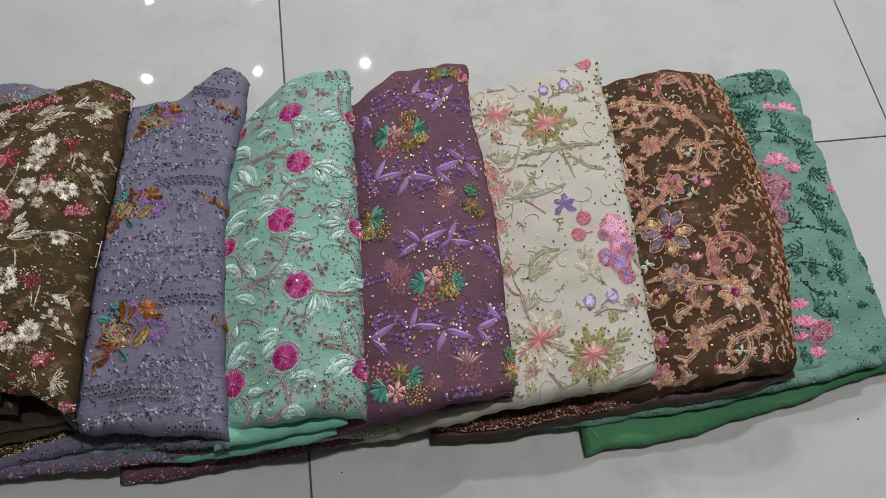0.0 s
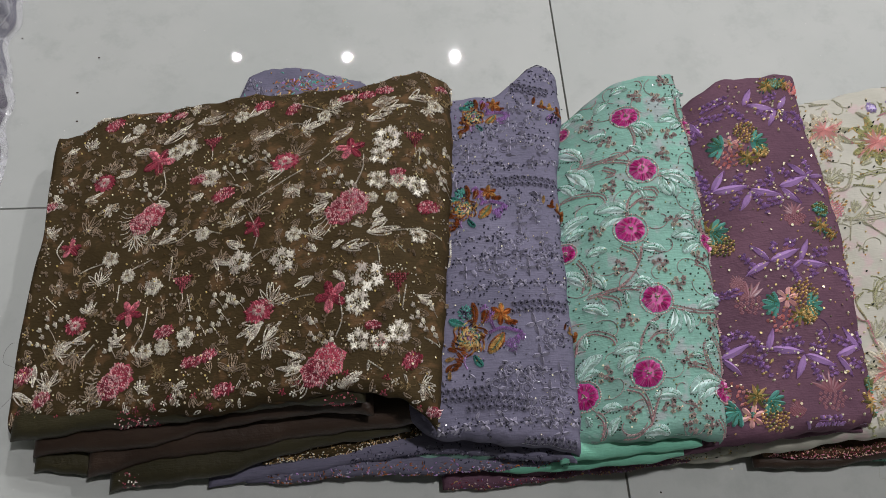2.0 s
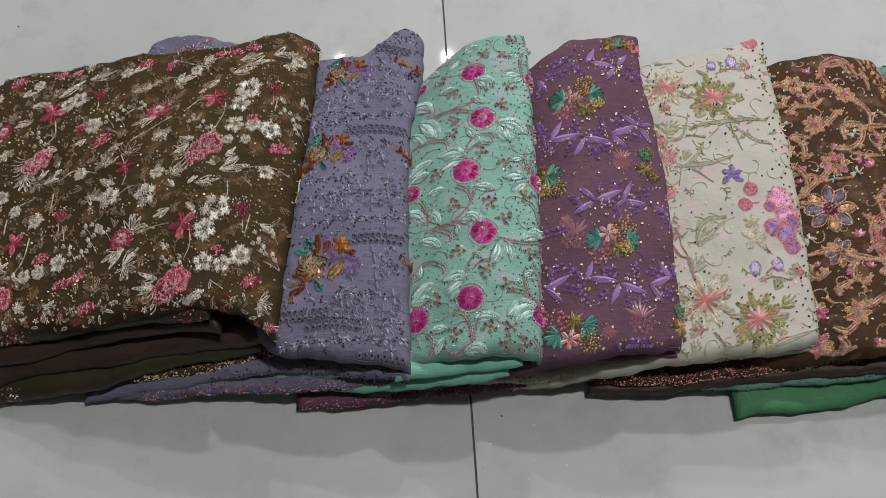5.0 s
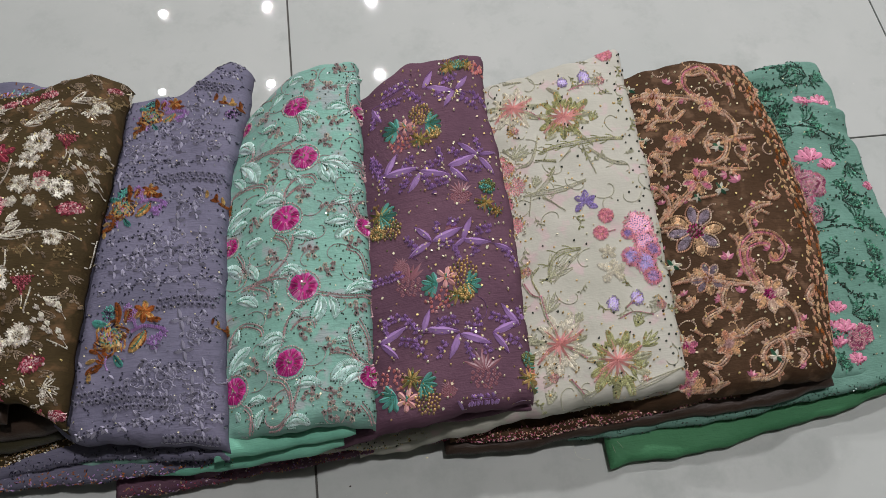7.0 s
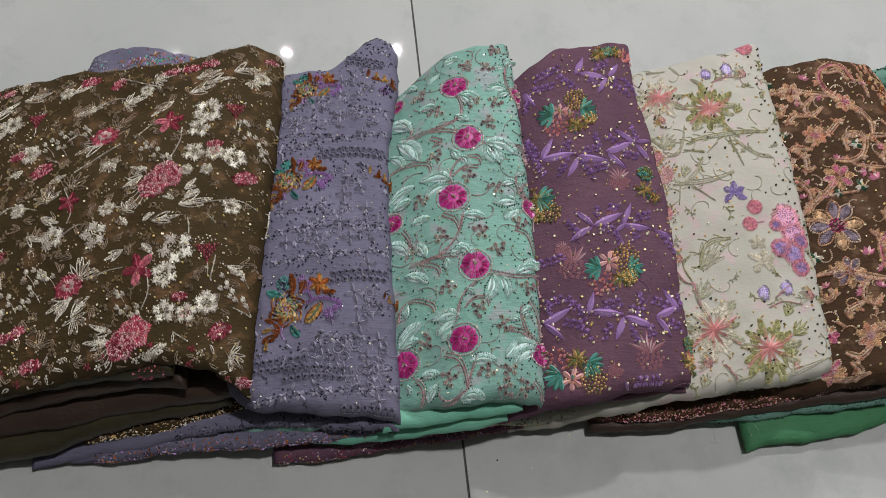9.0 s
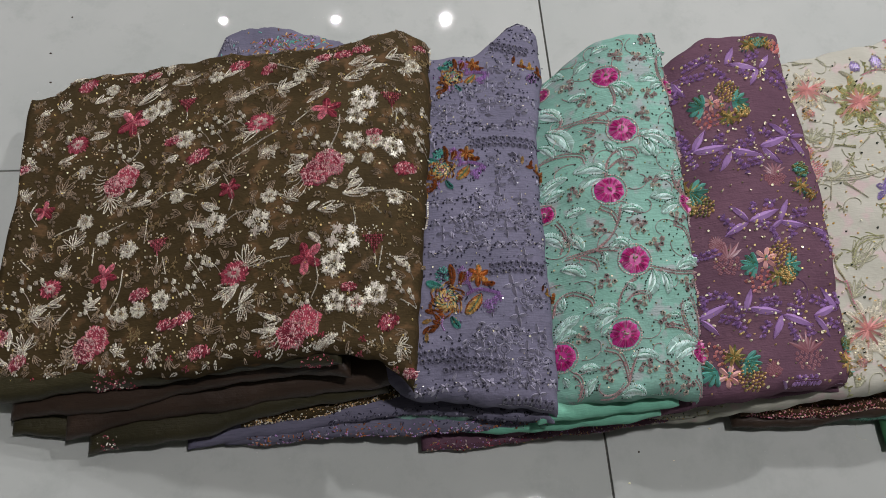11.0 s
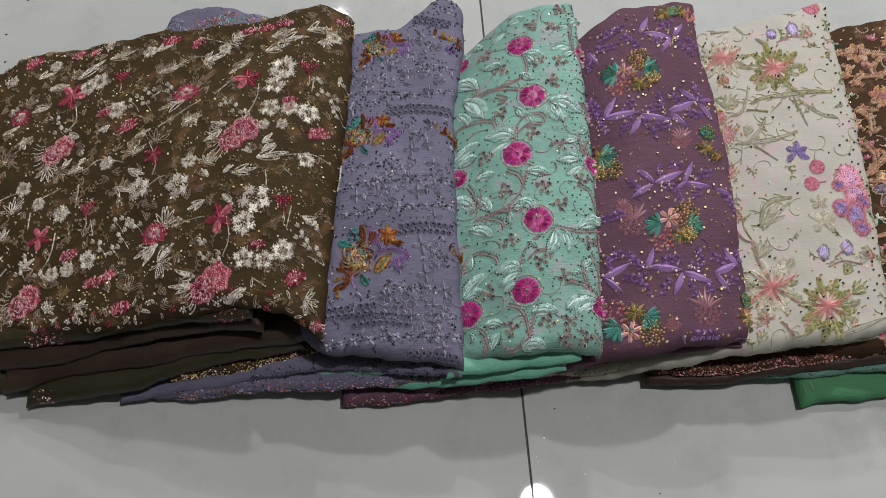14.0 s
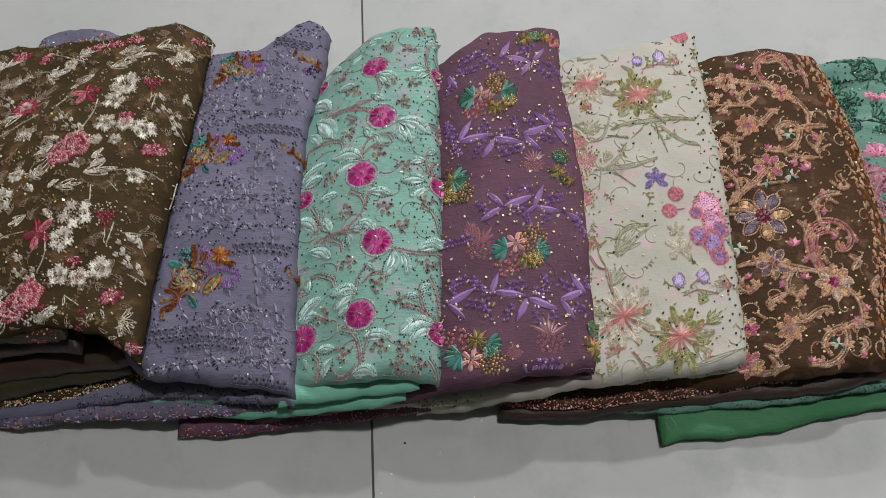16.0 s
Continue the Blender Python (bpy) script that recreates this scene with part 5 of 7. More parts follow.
COP_FLOWERS = [(0.4009, 0.0042, 0.0125), (0.4556, -0.0169, 0.0125), (0.4101, -0.0559, 0.0127), (0.4203, -0.1087, 0.0155), (0.405, -0.1622, 0.0266), (0.4057, -0.2133, 0.016), (0.461, -0.2375, 0.0181), (0.4111, -0.2798, 0.0129), (0.373, -0.2728, 0.0105), (0.3703, -0.308, 0.0122), (0.3702, -0.0505, 0.0089), (0.3691, -0.0831, 0.0124)]
COP_WHITES = [(0.44, -0.1224, 0.0087), (0.4511, -0.0718, 0.0089), (0.454, -0.2974, 0.009), (0.377, -0.193, 0.0095), (0.379, 0.0211, 0.0086), (0.4143, -0.1278, 0.0061), (0.3791, -0.0496, 0.0057)]
COP_PINKS = [(0.4208, 0.0215, 0.0067), (0.375, -0.1068, 0.0049), (0.3872, -0.1102, 0.0049), (0.3793, -0.125, 0.0049), (0.4038, -0.0109, 0.0046), (0.4292, -0.0072, 0.0046), (0.4006, -0.1293, 0.0043), (0.4573, -0.1126, 0.0088), (0.4468, -0.1071, 0.0063), (0.3733, 0.0023, 0.0046), (0.4673, -0.1434, 0.005), (0.4643, -0.1643, 0.0049), (0.4696, -0.1912, 0.0055), (0.4285, -0.1936, 0.0084), (0.4377, -0.2121, 0.0054), (0.4354, -0.2287, 0.0066), (0.3804, -0.2226, 0.0053), (0.4106, -0.2342, 0.0053), (0.37, -0.1732, 0.0048), (0.4907, -0.2633, 0.0055), (0.4762, -0.2754, 0.0054), (0.4789, -0.3081, 0.0054), (0.452, -0.2019, 0.0042), (0.4269, -0.0848, 0.0057), (0.4277, -0.3102, 0.0059), (0.4912, 0.0126, 0.0055), (0.4791, -0.0748, 0.0058), (0.493, -0.1939, 0.005)]
GREEN_ROSES = [(0.5646, -0.1005, 0.0251), (0.5557, -0.0752, 0.0141), (0.5614, -0.1346, 0.0151), (0.5744, -0.2733, 0.0147)]
GREEN_BUDS = [(0.5833, -0.0591, 0.0129), (0.5999, -0.0727, 0.0093), (0.5986, 0.0137, 0.0111), (0.6224, 0.0143, 0.0113), (0.5601, -0.2607, 0.0106), (0.5654, -0.2947, 0.0086), (0.559, -0.2389, 0.0094), (0.5486, -0.26, 0.0099), (0.5508, -0.2751, 0.0079), (0.6467, -0.0991, 0.0066)]
GREEN_SPRAYS = [(0.6034, 0.0519, 0.0226, 153), (0.5578, 0.0272, 0.0162, 9), (0.622, -0.0519, 0.0176, -38), (0.6303, -0.0787, 0.016, -76), (0.5695, 0.008, 0.0146, -1), (0.5983, -0.0133, 0.0161, 8), (0.563, -0.0258, 0.0187, 148), (0.6117, -0.1161, 0.0185, 20), (0.5787, -0.1343, 0.0153, 48), (0.6179, -0.1403, 0.017, 32), (0.5708, -0.1781, 0.0163, 135), (0.6161, -0.1818, 0.0112, 17), (0.6283, -0.151, 0.0128, 44), (0.5817, -0.2462, 0.0162, 11), (0.5844, -0.1994, 0.0095, -9), (0.5508, -0.04, 0.0142, 7), (0.5402, 0.0379, 0.0132, 51), (0.5872, 0.0479, 0.0179, 16), (0.6241, 0.0445, 0.0137, -36), (0.5557, -0.0041, 0.0174, 167), (0.61, -0.1015, 0.0128, 76), (0.6138, -0.2053, 0.0125, 1)]
GREEN_SPRAYS += [(0.5495, -0.2959, 0.0092, 3)]
GREEN_FRONDS = [[(0.531, 0.0079), (0.5591, -0.0135), (0.5917, -0.0248), (0.6178, -0.0375), (0.6358, -0.0418)], [(0.5586, 0.0334), (0.5923, 0.0374), (0.615, 0.0376)], [(0.556, -0.191), (0.5791, -0.1922), (0.6043, -0.2024)], [(0.5679, -0.2113), (0.5815, -0.2272), (0.604, -0.234)], [(0.5326, 0.0134), (0.5566, 0.0048), (0.5824, 0.006)], [(0.5896, -0.1187), (0.614, -0.1102), (0.6437, -0.1145)], [(0.5562, 0.0646), (0.5827, 0.0633), (0.6159, 0.0614)], [(0.5686, -0.1492), (0.5919, -0.1507), (0.6161, -0.1592)], [(0.5301, -0.2459), (0.5265, -0.2674)]]


def hatch(w, x, y, r, slot, n, size=0.0032, turn=None, squash=1.0, lift=0.0013, wide=0.0016):
    """Short stitches packed over a round or oval ground."""
    for k in range(n):
        a, d = k * 2.39996, r * math.sqrt((k + 0.5) / n)
        px, py = x + d * math.cos(a), y + d * squash * math.sin(a)
        e = (a if turn is None else turn) + RND.gauss(0, 0.45)
        s = slot if isinstance(slot, int) else RND.choice(slot)
        w.stitch(px - size * 0.5 * math.cos(e), py - size * 0.5 * math.sin(e), px + size * 0.5 * math.cos(e), py + size * 0.5 * math.sin(e), wide, s, lift * RND.uniform(0.8, 1.2))


def rose(w, x, y, r):
    """Two whorls of short radiating stitches on a crimson ground, blush at the petals' edges. Slots: 0 rose, 1 crimson, 2 blush, 3 ivory."""
    for ox, oy, q, turn in ((-0.33, -0.24, 0.74, 0.4), (0.30, 0.20, 0.78, 2.2)):
        cx, cy = x + ox * r, y + oy * r
        w.blob(cx, cy, r * q * 1.06, 1, 6, 0.12)
        for ring, (f, slot, l) in enumerate(((0.96, 0, 0.20), (0.78, 2, 0.17), (0.58, 1, 0.16), (0.44, 2, 0.15), (0.24, 0, 0.14), (0.12, 2, 0.10))):
            d = q * r * f
            n = max(5, int(6.283 * d / 0.0023))
            for k in range(n):
                a = turn + 6.283 * k / n
                lobe = 1 + 0.10 * math.sin(5 * a + ring) + RND.gauss(0, 0.02)
                e = a + 0.25 * (1 if ring % 2 else -1)
                s = slot if RND.random() < 0.72 else RND.choice((0, 1, 2))
                w.stitch(cx + d * lobe * math.cos(a), cy + d * lobe * math.sin(a), cx + d * lobe * math.cos(a) - l * r * math.cos(e), cy + d * lobe * math.sin(a) - l * r * math.sin(e), 0.0015, s, 0.0014 + 0.00015 * ring)
        for k in range(4):
            a = turn + 1.57 * k
            w.chain([(cx + g * q * r * math.cos(a + e), cy + g * q * r * math.sin(a + e)) for e, g in ((-0.6, 0.66), (-0.2, 0.86), (0.25, 0.86), (0.6, 0.62))], 0.0020, 0.0013, 2, True, 0.0024)
    for k in range(26):
        a, d = RND.uniform(0, 6.28), r * RND.uniform(0.1, 0.95)
        w.bead(x + d * math.cos(a), y + d * math.sin(a), RND.uniform(0.0006, 0.0009), RND.choice((2, 2, 3)), 0.0024)


def sprig(w, x, y, length, angle, stem=0, leaf=0, pairs=3, size=0.3, bend=0.5):
    a = radians(angle)
    pts = [(x + f * length * math.cos(a + bend * f * f), y + f * length * math.sin(a + bend * f * f)) for f in (0, 0.25, 0.5, 0.75, 1)]
    w.chain(pts, 0.0020, 0.0008, stem)
    for k in range(pairs):
        f = 0.3 + 0.65 * k / max(1, pairs - 1)
        b = a + bend * f * f
        px, py = x + f * length * math.cos(b), y + f * length * math.sin(b)
        for s in (1, -1):
            w.leaf(px, py, length * size * RND.uniform(0.8, 1.15), length * size * 0.42, math.degrees(b) + s * 42, leaf, None, 0.0, 3)
    return pts


def outline_blade(w, x, y, l, angle, width, slot, bend=0.0, rib=True, step=0.0020, thick=0.0010):
    """A leaf drawn by two bowed lines of stitches, with a few veins."""
    a = radians(angle)
    for s in (1, -1):
        w.chain([(x + f * l * math.cos(a + bend * f) - s * width * math.sin(math.pi * f) * math.sin(a), y + f * l * math.sin(a + bend * f) + s * width * math.sin(math.pi * f) * math.cos(a)) for f in (0, 0.3, 0.6, 0.85, 1.0)], step, thick, slot)
    if rib:
        w.chain([(x + 0.1 * l * math.cos(a), y + 0.1 * l * math.sin(a)), (x + 0.5 * l * math.cos(a + bend * 0.5), y + 0.5 * l * math.sin(a + bend * 0.5)), (x + 0.8 * l * math.cos(a + bend * 0.8), y + 0.8 * l * math.sin(a + bend * 0.8))], step * 1.3, thick * 0.8, slot)


def berries(w, x, y, r, slot, count=None, bead=0.0022):
    """A cluster of round florets, each a ring of tiny stitches."""
    for k in range(count or max(4, int(r * 600))):
        a, d = k * 2.4 + RND.uniform(0, 0.8), r * math.sqrt((k + 0.4) / (count or 5))
        q = bead * RND.uniform(0.85, 1.2)
        w.petals(x + d * math.cos(a), y + d * math.sin(a), q, 6, 0.5, slot, RND.uniform(0, 70), 0.25, 0.15, 2, 0.0016)


def glints(cloth, parent, count, gap, seed, materials, r=0.0010, near=(), spread=0.02):
    """Small domed metal beads sewn over a cloth."""
    w = Work(cloth)
    rnd = random.Random(seed + 50)
    spots = scatter(cloth, count, gap, seed)
    for x, y, *s in near:
        spots += [(x + rnd.gauss(0, spread), y + rnd.gauss(0, spread)) for _ in range(7)]
    for x, y in spots:
        if rnd.random() < 0.75:
            w.bead(x, y, r * rnd.uniform(0.65, 1.05), rnd.randrange(len(materials)), r * 1.3)
        else:
            w.sequin(x, y, r * rnd.uniform(0.7, 1.0), rnd.randrange(len(materials)))
    return w.finish("sequin_scatter", materials, parent, "tiny glinting metallic sequins and beads", "stuff")


# ---- brown cloth ----
BROWN_THREADS = [ROSE, CRIMSON, BLUSH, IVORY, BRONZE, TAUPE]
taken = BROWN_ROSES + BROWN_BUDS + BROWN_BLOSSOMS + BROWN_BERRIES + BROWN_HEARTS + BROWN_STARS + BROWN_SUNS
for x, y, r in BROWN_ROSES:
    w = Work(brown)
    rose(w, x, y, r * 0.88)
    for k in range(8):
        a = radians(150 + k * 11)
        w.chain([(x + r * 0.9 * math.cos(a), y + r * 0.9 * math.sin(a)), (x + r * 1.2 * math.cos(a + 0.1), y + r * 1.2 * math.sin(a + 0.1)), (x + r * RND.uniform(1.4, 1.65) * math.cos(a), y + r * RND.uniform(1.4, 1.65) * math.sin(a))], 0.0022, 0.0011, 3)
    w.finish("embroidered_rose", BROWN_THREADS, brown_thing, "rose in pink and crimson thread")
for x, y, r in BROWN_HEARTS:
    w = Work(brown)
    for i in range(-4, 5):
        for j in range(-4, 5):
            u, v = i / 4.2, j / 4.2
            top = 0.72 + 0.22 * math.sin(abs(u) * 3.1)
            if -1.0 + 1.55 * abs(u) ** 0.85 < v < top and abs(u) < 0.98:
                w.stitch(x + r * u - 0.0012, y + r * v, x + r * u + 0.0012, y + r * v, 0.0017, (i + j) % 2, 0.0016)
                w.stitch(x + r * u, y + r * v - 0.0012, x + r * u, y + r * v + 0.0012, 0.0011, RND.choice((0, 1, 1)), 0.0020)
    for k in range(15):
        a = radians(40 + 100 * RND.random())
        d = r * RND.uniform(0.9, 1.7)
        w.bead(x + d * math.cos(a), y + d * math.sin(a), 0.0008, RND.choice((3, 3, 4)))
    w.chain([(x, y - r), (x + 0.1 * r, y - 1.6 * r), (x, y - 2.2 * r)], 0.0022, 0.0010, 3)
    w.finish("embroidered_heart", BROWN_THREADS, brown_thing, "heart-shaped bud in lattice-stitched crimson thread")
for i, (x, y, r) in enumerate(BROWN_STARS):
    w = Work(brown)
    for k in range(5):
        a = 72 * k + 20 + 13 * i + RND.uniform(-9, 9)
        w.pad(x, y, r * 1.0, r * 0.55, a, 1, 0.1, 0.0008)
        w.leaf(x, y, r * RND.uniform(0.92, 1.08), r * 0.55, a, RND.choice((0, 1, 1)), 0, 0.1, 9, 0.0013)
        w.beads_along([(x + 0.3 * r * math.cos(radians(a)), y + 0.3 * r * math.sin(radians(a))), (x + 0.95 * r * math.cos(radians(a)), y + 0.95 * r * math.sin(radians(a)))], 0.0022, 0.0007, 0)
    w.finish("embroidered_star_flower", BROWN_THREADS, brown_thing, "five-petalled flower in dark crimson thread")
for x, y, r in BROWN_SUNS:
    w = Work(brown)
    w.blob(x, y, r * 0.98, 1, 7, 0.1, 0.82, 0.3)
    hatch(w, x, y, r * 0.95, (0, 1, 1), 56, 0.0042, None, 0.82)
    for k in range(26):
        a = 6.283 * k / 26
        w.stitch(x + 0.12 * r * math.cos(a), y + 0.1 * r * math.sin(a), x + r * RND.uniform(0.4, 0.72) * math.cos(a), y + 0.8 * r * RND.uniform(0.4, 0.72) * math.sin(a), 0.0013, 2 if k % 3 else 3, 0.0022)
    w.finish("embroidered_sun_flower", BROWN_THREADS, brown_thing, "crimson flower with a radiating blush heart")
for i, (x, y, r) in enumerate(BROWN_BUDS):
    w = Work(brown)
    turn = RND.uniform(-0.5, 0.7)
    for ox, oy, q in ((-0.35, -0.1, 0.62), (0.35, 0.12, 0.6), (0.0, 0.25, 0.5)):
        cx, cy = x + r * (ox * math.cos(turn) - oy * math.sin(turn)), y + r * (ox * math.sin(turn) + oy * math.cos(turn)) * 0.8
        w.blob(cx, cy, r * q, 1, 4, 0.16, 0.8, turn)
        hatch(w, cx, cy, r * q * 1.05, (0, 1, 1, 1, 2), int(12 + r * 1700), 0.0034, turn + 0.9, 0.8)
    for k in range(8):
        w.bead(x + RND.gauss(0, r * 0.45), y + RND.gauss(0, r * 0.35), 0.0007, 2, 0.0022)
    w.finish("embroidered_bud", BROWN_THREADS, brown_thing, "small flower in crimson thread")
for i, (x, y, r) in enumerate(BROWN_BLOSSOMS):
    w = Work(brown)
    n = 5 if i % 3 else 6
    a0 = RND.uniform(0, 70)
    for k in range(n):
        a = a0 + 360 * k / n + RND.uniform(-8, 8)
        b = radians(a)
        d = r * RND.uniform(0.52, 0.66)
        px, py = x + d * math.cos(b), y + d * math.sin(b)
        w.blob(px, py, r * 0.38, 3, 4, 0.25, 1.0, 0.0, 0.0006)
        hatch(w, px, py, r * 0.42, 3, int(7 + r * 1000), 0.0026, None, 1.0, 0.0015, 0.0011)
    hatch(w, x, y, r * 0.36, (3, 3, 4), 12, 0.0024, None, 1.0, 0.0018, 0.0013)
    if i in (3, 8):
        hatch(w, x, y, r * 0.5, (2, 0), 14, 0.0024, None, 1.0, 0.002, 0.0013)
    w.finish("embroidered_blossom", BROWN_THREADS, brown_thing, "blossom in ivory thread")
for i, (x, y, r, a) in enumerate(BROWN_MUMS):
    w = Work(brown)
    pale = 3 if i % 3 else 5
    fx, fy = x - 0.6 * r * math.cos(radians(a)), y - 0.6 * r * math.sin(radians(a))
    for k in range(7):
        outline_blade(w, fx, fy, r * RND.uniform(1.1, 1.5) * (1 - 0.05 * abs(k - 3)), a + (k - 3) * 24 + RND.uniform(-5, 5), r * 0.10, pale, RND.uniform(-0.2, 0.2), False, 0.0021, 0.0011)
    hatch(w, fx, fy, r * 0.28, (3, 4), 10, 0.0024, None, 1.0, 0.0016, 0.0011)
    w.finish("embroidered_fan", BROWN_THREADS, brown_thing, "fan of outlined petals in ivory thread")
for x, y, r in BROWN_BERRIES:
    w = Work(brown)
    for k in range(max(3, int(r * 420))):
        a, d = k * 2.4 + x * 90, r * math.sqrt((k + 0.3) / max(3, int(r * 420)))
        px, py = x + d * math.cos(a), y + d * math.sin(a)
        w.blob(px, py, 0.0024, 3, 3, 0.1)
        hatch(w, px, py, 0.0023, 3, 7, 0.0019, None, 1.0, 0.0022, 0.0012)
    w.chain([(x, y), (x + 0.7 * r, y - 0.9 * r), (x + 1.2 * r, y - 1.9 * r)], 0.0021, 0.0008, 3)
    w.finish("embroidered_floret", BROWN_THREADS, brown_thing, "cluster of little ivory knots")
for x, y, l, a in BROWN_BLADES:
    w = Work(brown)
    for k in (-1, 0, 1):
        outline_blade(w, x, y, l * (1.05 - 0.28 * abs(k)), a + 17 * k + RND.uniform(-4, 4), l * 0.075, 3, RND.uniform(-0.25, 0.25), k == 0, 0.0021, 0.0015)
    w.finish("embroidered_spray", BROWN_THREADS, brown_thing, "leaf spray outlined in ivory thread")
for run in BROWN_STEMS:
    w = Work(brown)
    w.chain(run, 0.0023, 0.0013, 3, True, 0.0013)
    for k, (x, y) in enumerate(walk_along(curve(run), 0.006)[1:]):
        w.bead(x + RND.gauss(0, 0.0025), y + RND.gauss(0, 0.0025), 0.0008, RND.choice((3, 4)))
    w.finish("embroidered_stem", BROWN_THREADS, brown_thing, "beaded stem in ivory thread")
w = Work(brown)
for x, y in scatter(brown, 560, 0.0088, 11, 0.012, 0.99, 0.015, 0.992, taken, 0.0035):
    k = RND.random()
    if k < 0.34:
        a = RND.uniform(0, 360)
        for j in range(3):
            outline_blade(w, x, y, RND.uniform(0.007, 0.013), a + 26 * j, 0.0010, 5, 0.3, False, 0.0021, 0.0010)
    elif k < 0.56:
        for j in range(7):
            w.bead(x + RND.gauss(0, 0.0035), y + RND.gauss(0, 0.0035), RND.uniform(0.0006, 0.0010), RND.choice((3, 5, 4)))
    elif k < 0.8:
        sprig(w, x, y, RND.uniform(0.010, 0.018), RND.uniform(0, 360), 4, RND.choice((5, 4)), 3, 0.3, RND.uniform(-1, 1))
    else:
        berries(w, x, y, 0.004, 5, 3, 0.0019)
for x, y in scatter(brown, 90, 0.006, 34, 0.01, 0.99, 0.004, 0.05, taken, 0.001):
    if RND.random() < 0.5:
        outline_blade(w, x, y, RND.uniform(0.006, 0.011), RND.uniform(0, 360), 0.0010, RND.choice((3, 5)), 0.3, False, 0.0021, 0.0010)
    else:
        hatch(w, x, y, 0.003, RND.choice((1, 3, 5)), 6, 0.0024)
w.finish("filling_stitches", BROWN_THREADS, brown_thing, "fine tendrils in ivory and gold thread", "stuff")
glints(brown, brown_thing, 560, 0.0065, 21, [PEARL, PEARL, GILT, CHAMP], 0.0012, BROWN_BUDS + BROWN_HEARTS, 0.015)

# ---- lavender cloth ----
LAV_THREADS = [SLATE, PEWTER, ORANGE, TEAL, VIOLET, OLIVEGOLD, INKBEAD]


def floret(w, x, y, r, slot=0):
    for k in range(4):
        w.pad(x, y, r * 1.05, r * 0.7, 90 * k + 45 + RND.uniform(-12, 12), slot, 0, 0.0016)
    w.bead(x, y, r * 0.24, 6, 0.0022)
    w.bead(x + r * 1.1, y - r * 0.9, 0.0008, 6)


for i, (x, y, r) in enumerate(LAV_SIDES):
    w = Work(lavender)
    for k in range(7):
        w.leaf(x - 0.9 * r + 0.28 * r * k, y + 0.3 * r - 0.13 * r * k, r * 0.62, r * 0.26, (70, -20)[k % 2] + RND.uniform(-15, 15), RND.choice((2, 5)), None, 0.3, 8, 0.0018)
    if i == 0:
        for k in range(7):
            hatch(w, x + r * RND.uniform(-0.2, 0.7), y - r * RND.uniform(0.5, 1.3), r * 0.2, (4, 6, 1), 9, 0.0022, None, 1.0, 0.0018)
    w.finish("embroidered_spray", LAV_THREADS, lavender_thing, "leaf spray in orange and gold thread")
for x, y, r, _ in LAV_BOUQUETS:
    w = Work(lavender)
    r *= 0.86
    at = lambda u, v: (x + u * r, y + v * r)
    w.blob(x, y, r * 0.72, 5, 7, 0.16, 1.0, 0.0, 0.0008)
    for ring, (f, slots) in enumerate(((0.95, (2, 2, 5)), (0.76, (2, 6, 5)), (0.58, (3, 3, 5)), (0.40, (4, 2, 3)), (0.2, (4, 4, 2)))):
        n = max(6, int(6.283 * f * r / 0.0019))
        for k in range(n):
            a = 6.283 * k / n
            d = f * r * (1 + 0.12 * math.sin(6 * a + ring)) + RND.gauss(0, 0.0003)
            w.stitch(x + d * math.cos(a), y + d * math.sin(a), x + (d - 0.17 * r) * math.cos(a + 0.25), y + (d - 0.17 * r) * math.sin(a + 0.25), 0.0016, RND.choice(slots), 0.0016 + 0.0002 * ring)
    w.leaf(*at(-0.1, 0.75), r * 1.0, r * 0.5, 165, 3, None, -0.3, 14, 0.002)
    hatch(w, *at(-0.1, 1.45), r * 0.42, (3, 3, 6), 34, 0.0026)
    w.leaf(*at(0.35, 0.75), r * 1.2, r * 0.42, 82, 2, None, 0.5, 14, 0.002)
    w.leaf(*at(0.75, 0.75), r * 0.8, r * 0.5, 60, 2, 5, 0.4, 12, 0.002)
    for cx, cy in ((0.95, 1.55), (1.3, 1.25), (1.15, 0.95), (2.2, -0.45), (2.6, -0.3), (2.4, -0.75), (2.9, -0.1)):
        hatch(w, *at(cx, cy), r * 0.24, 4, 13, 0.0022, None, 1.0, 0.0018)
    for k in range(6):
        w.pad(*at(1.85, 1.2), r * 0.62, r * 0.34, 60 * k + 20, 2, 0.2, 0.0018)
        w.leaf(*at(1.85, 1.2), r * 0.62, r * 0.34, 60 * k + 20, (2, 5)[k % 2], None, 0.2, 7, 0.0021)
    w.leaf(*at(2.0, 0.75), r * 0.75, r * 0.36, -10, 2, None, 0.3, 9, 0.002)
    for s in (0.0, 0.0016):
        w.chain([(px, py + s) for px, py in (at(1.1, 0.15), at(1.9, 0.35), at(3.0, 0.05))], 0.0020, 0.0019, 4, True, 0.0021)
        w.chain([(px + s, py) for px, py in (at(1.4, 0.3), at(1.25, 0.8), at(1.4, 1.3))], 0.0020, 0.0015, 4, True, 0.0021)
    w.leaf(*at(1.9, 0.1), r * 1.35, r * 0.55, 236, 5, 3, -0.3, 16, 0.0018)
    outline_blade(w, *at(1.95, 0.15), r * 1.45, 236, r * 0.30, 2, -0.15, True, 0.0019, 0.0019)
    for k in range(4):
        w.leaf(*at(-0.7 - 0.15 * k, -0.7 - 0.33 * k), r * 0.55, r * 0.26, 150 + 35 * k, (2, 5)[k % 2], None, 0.3, 8, 0.0018)
        w.leaf(*at(-0.7 - 0.15 * k, -0.7 - 0.33 * k), r * 0.5, r * 0.24, 300 + 25 * k, 2, None, 0.3, 7, 0.0018)
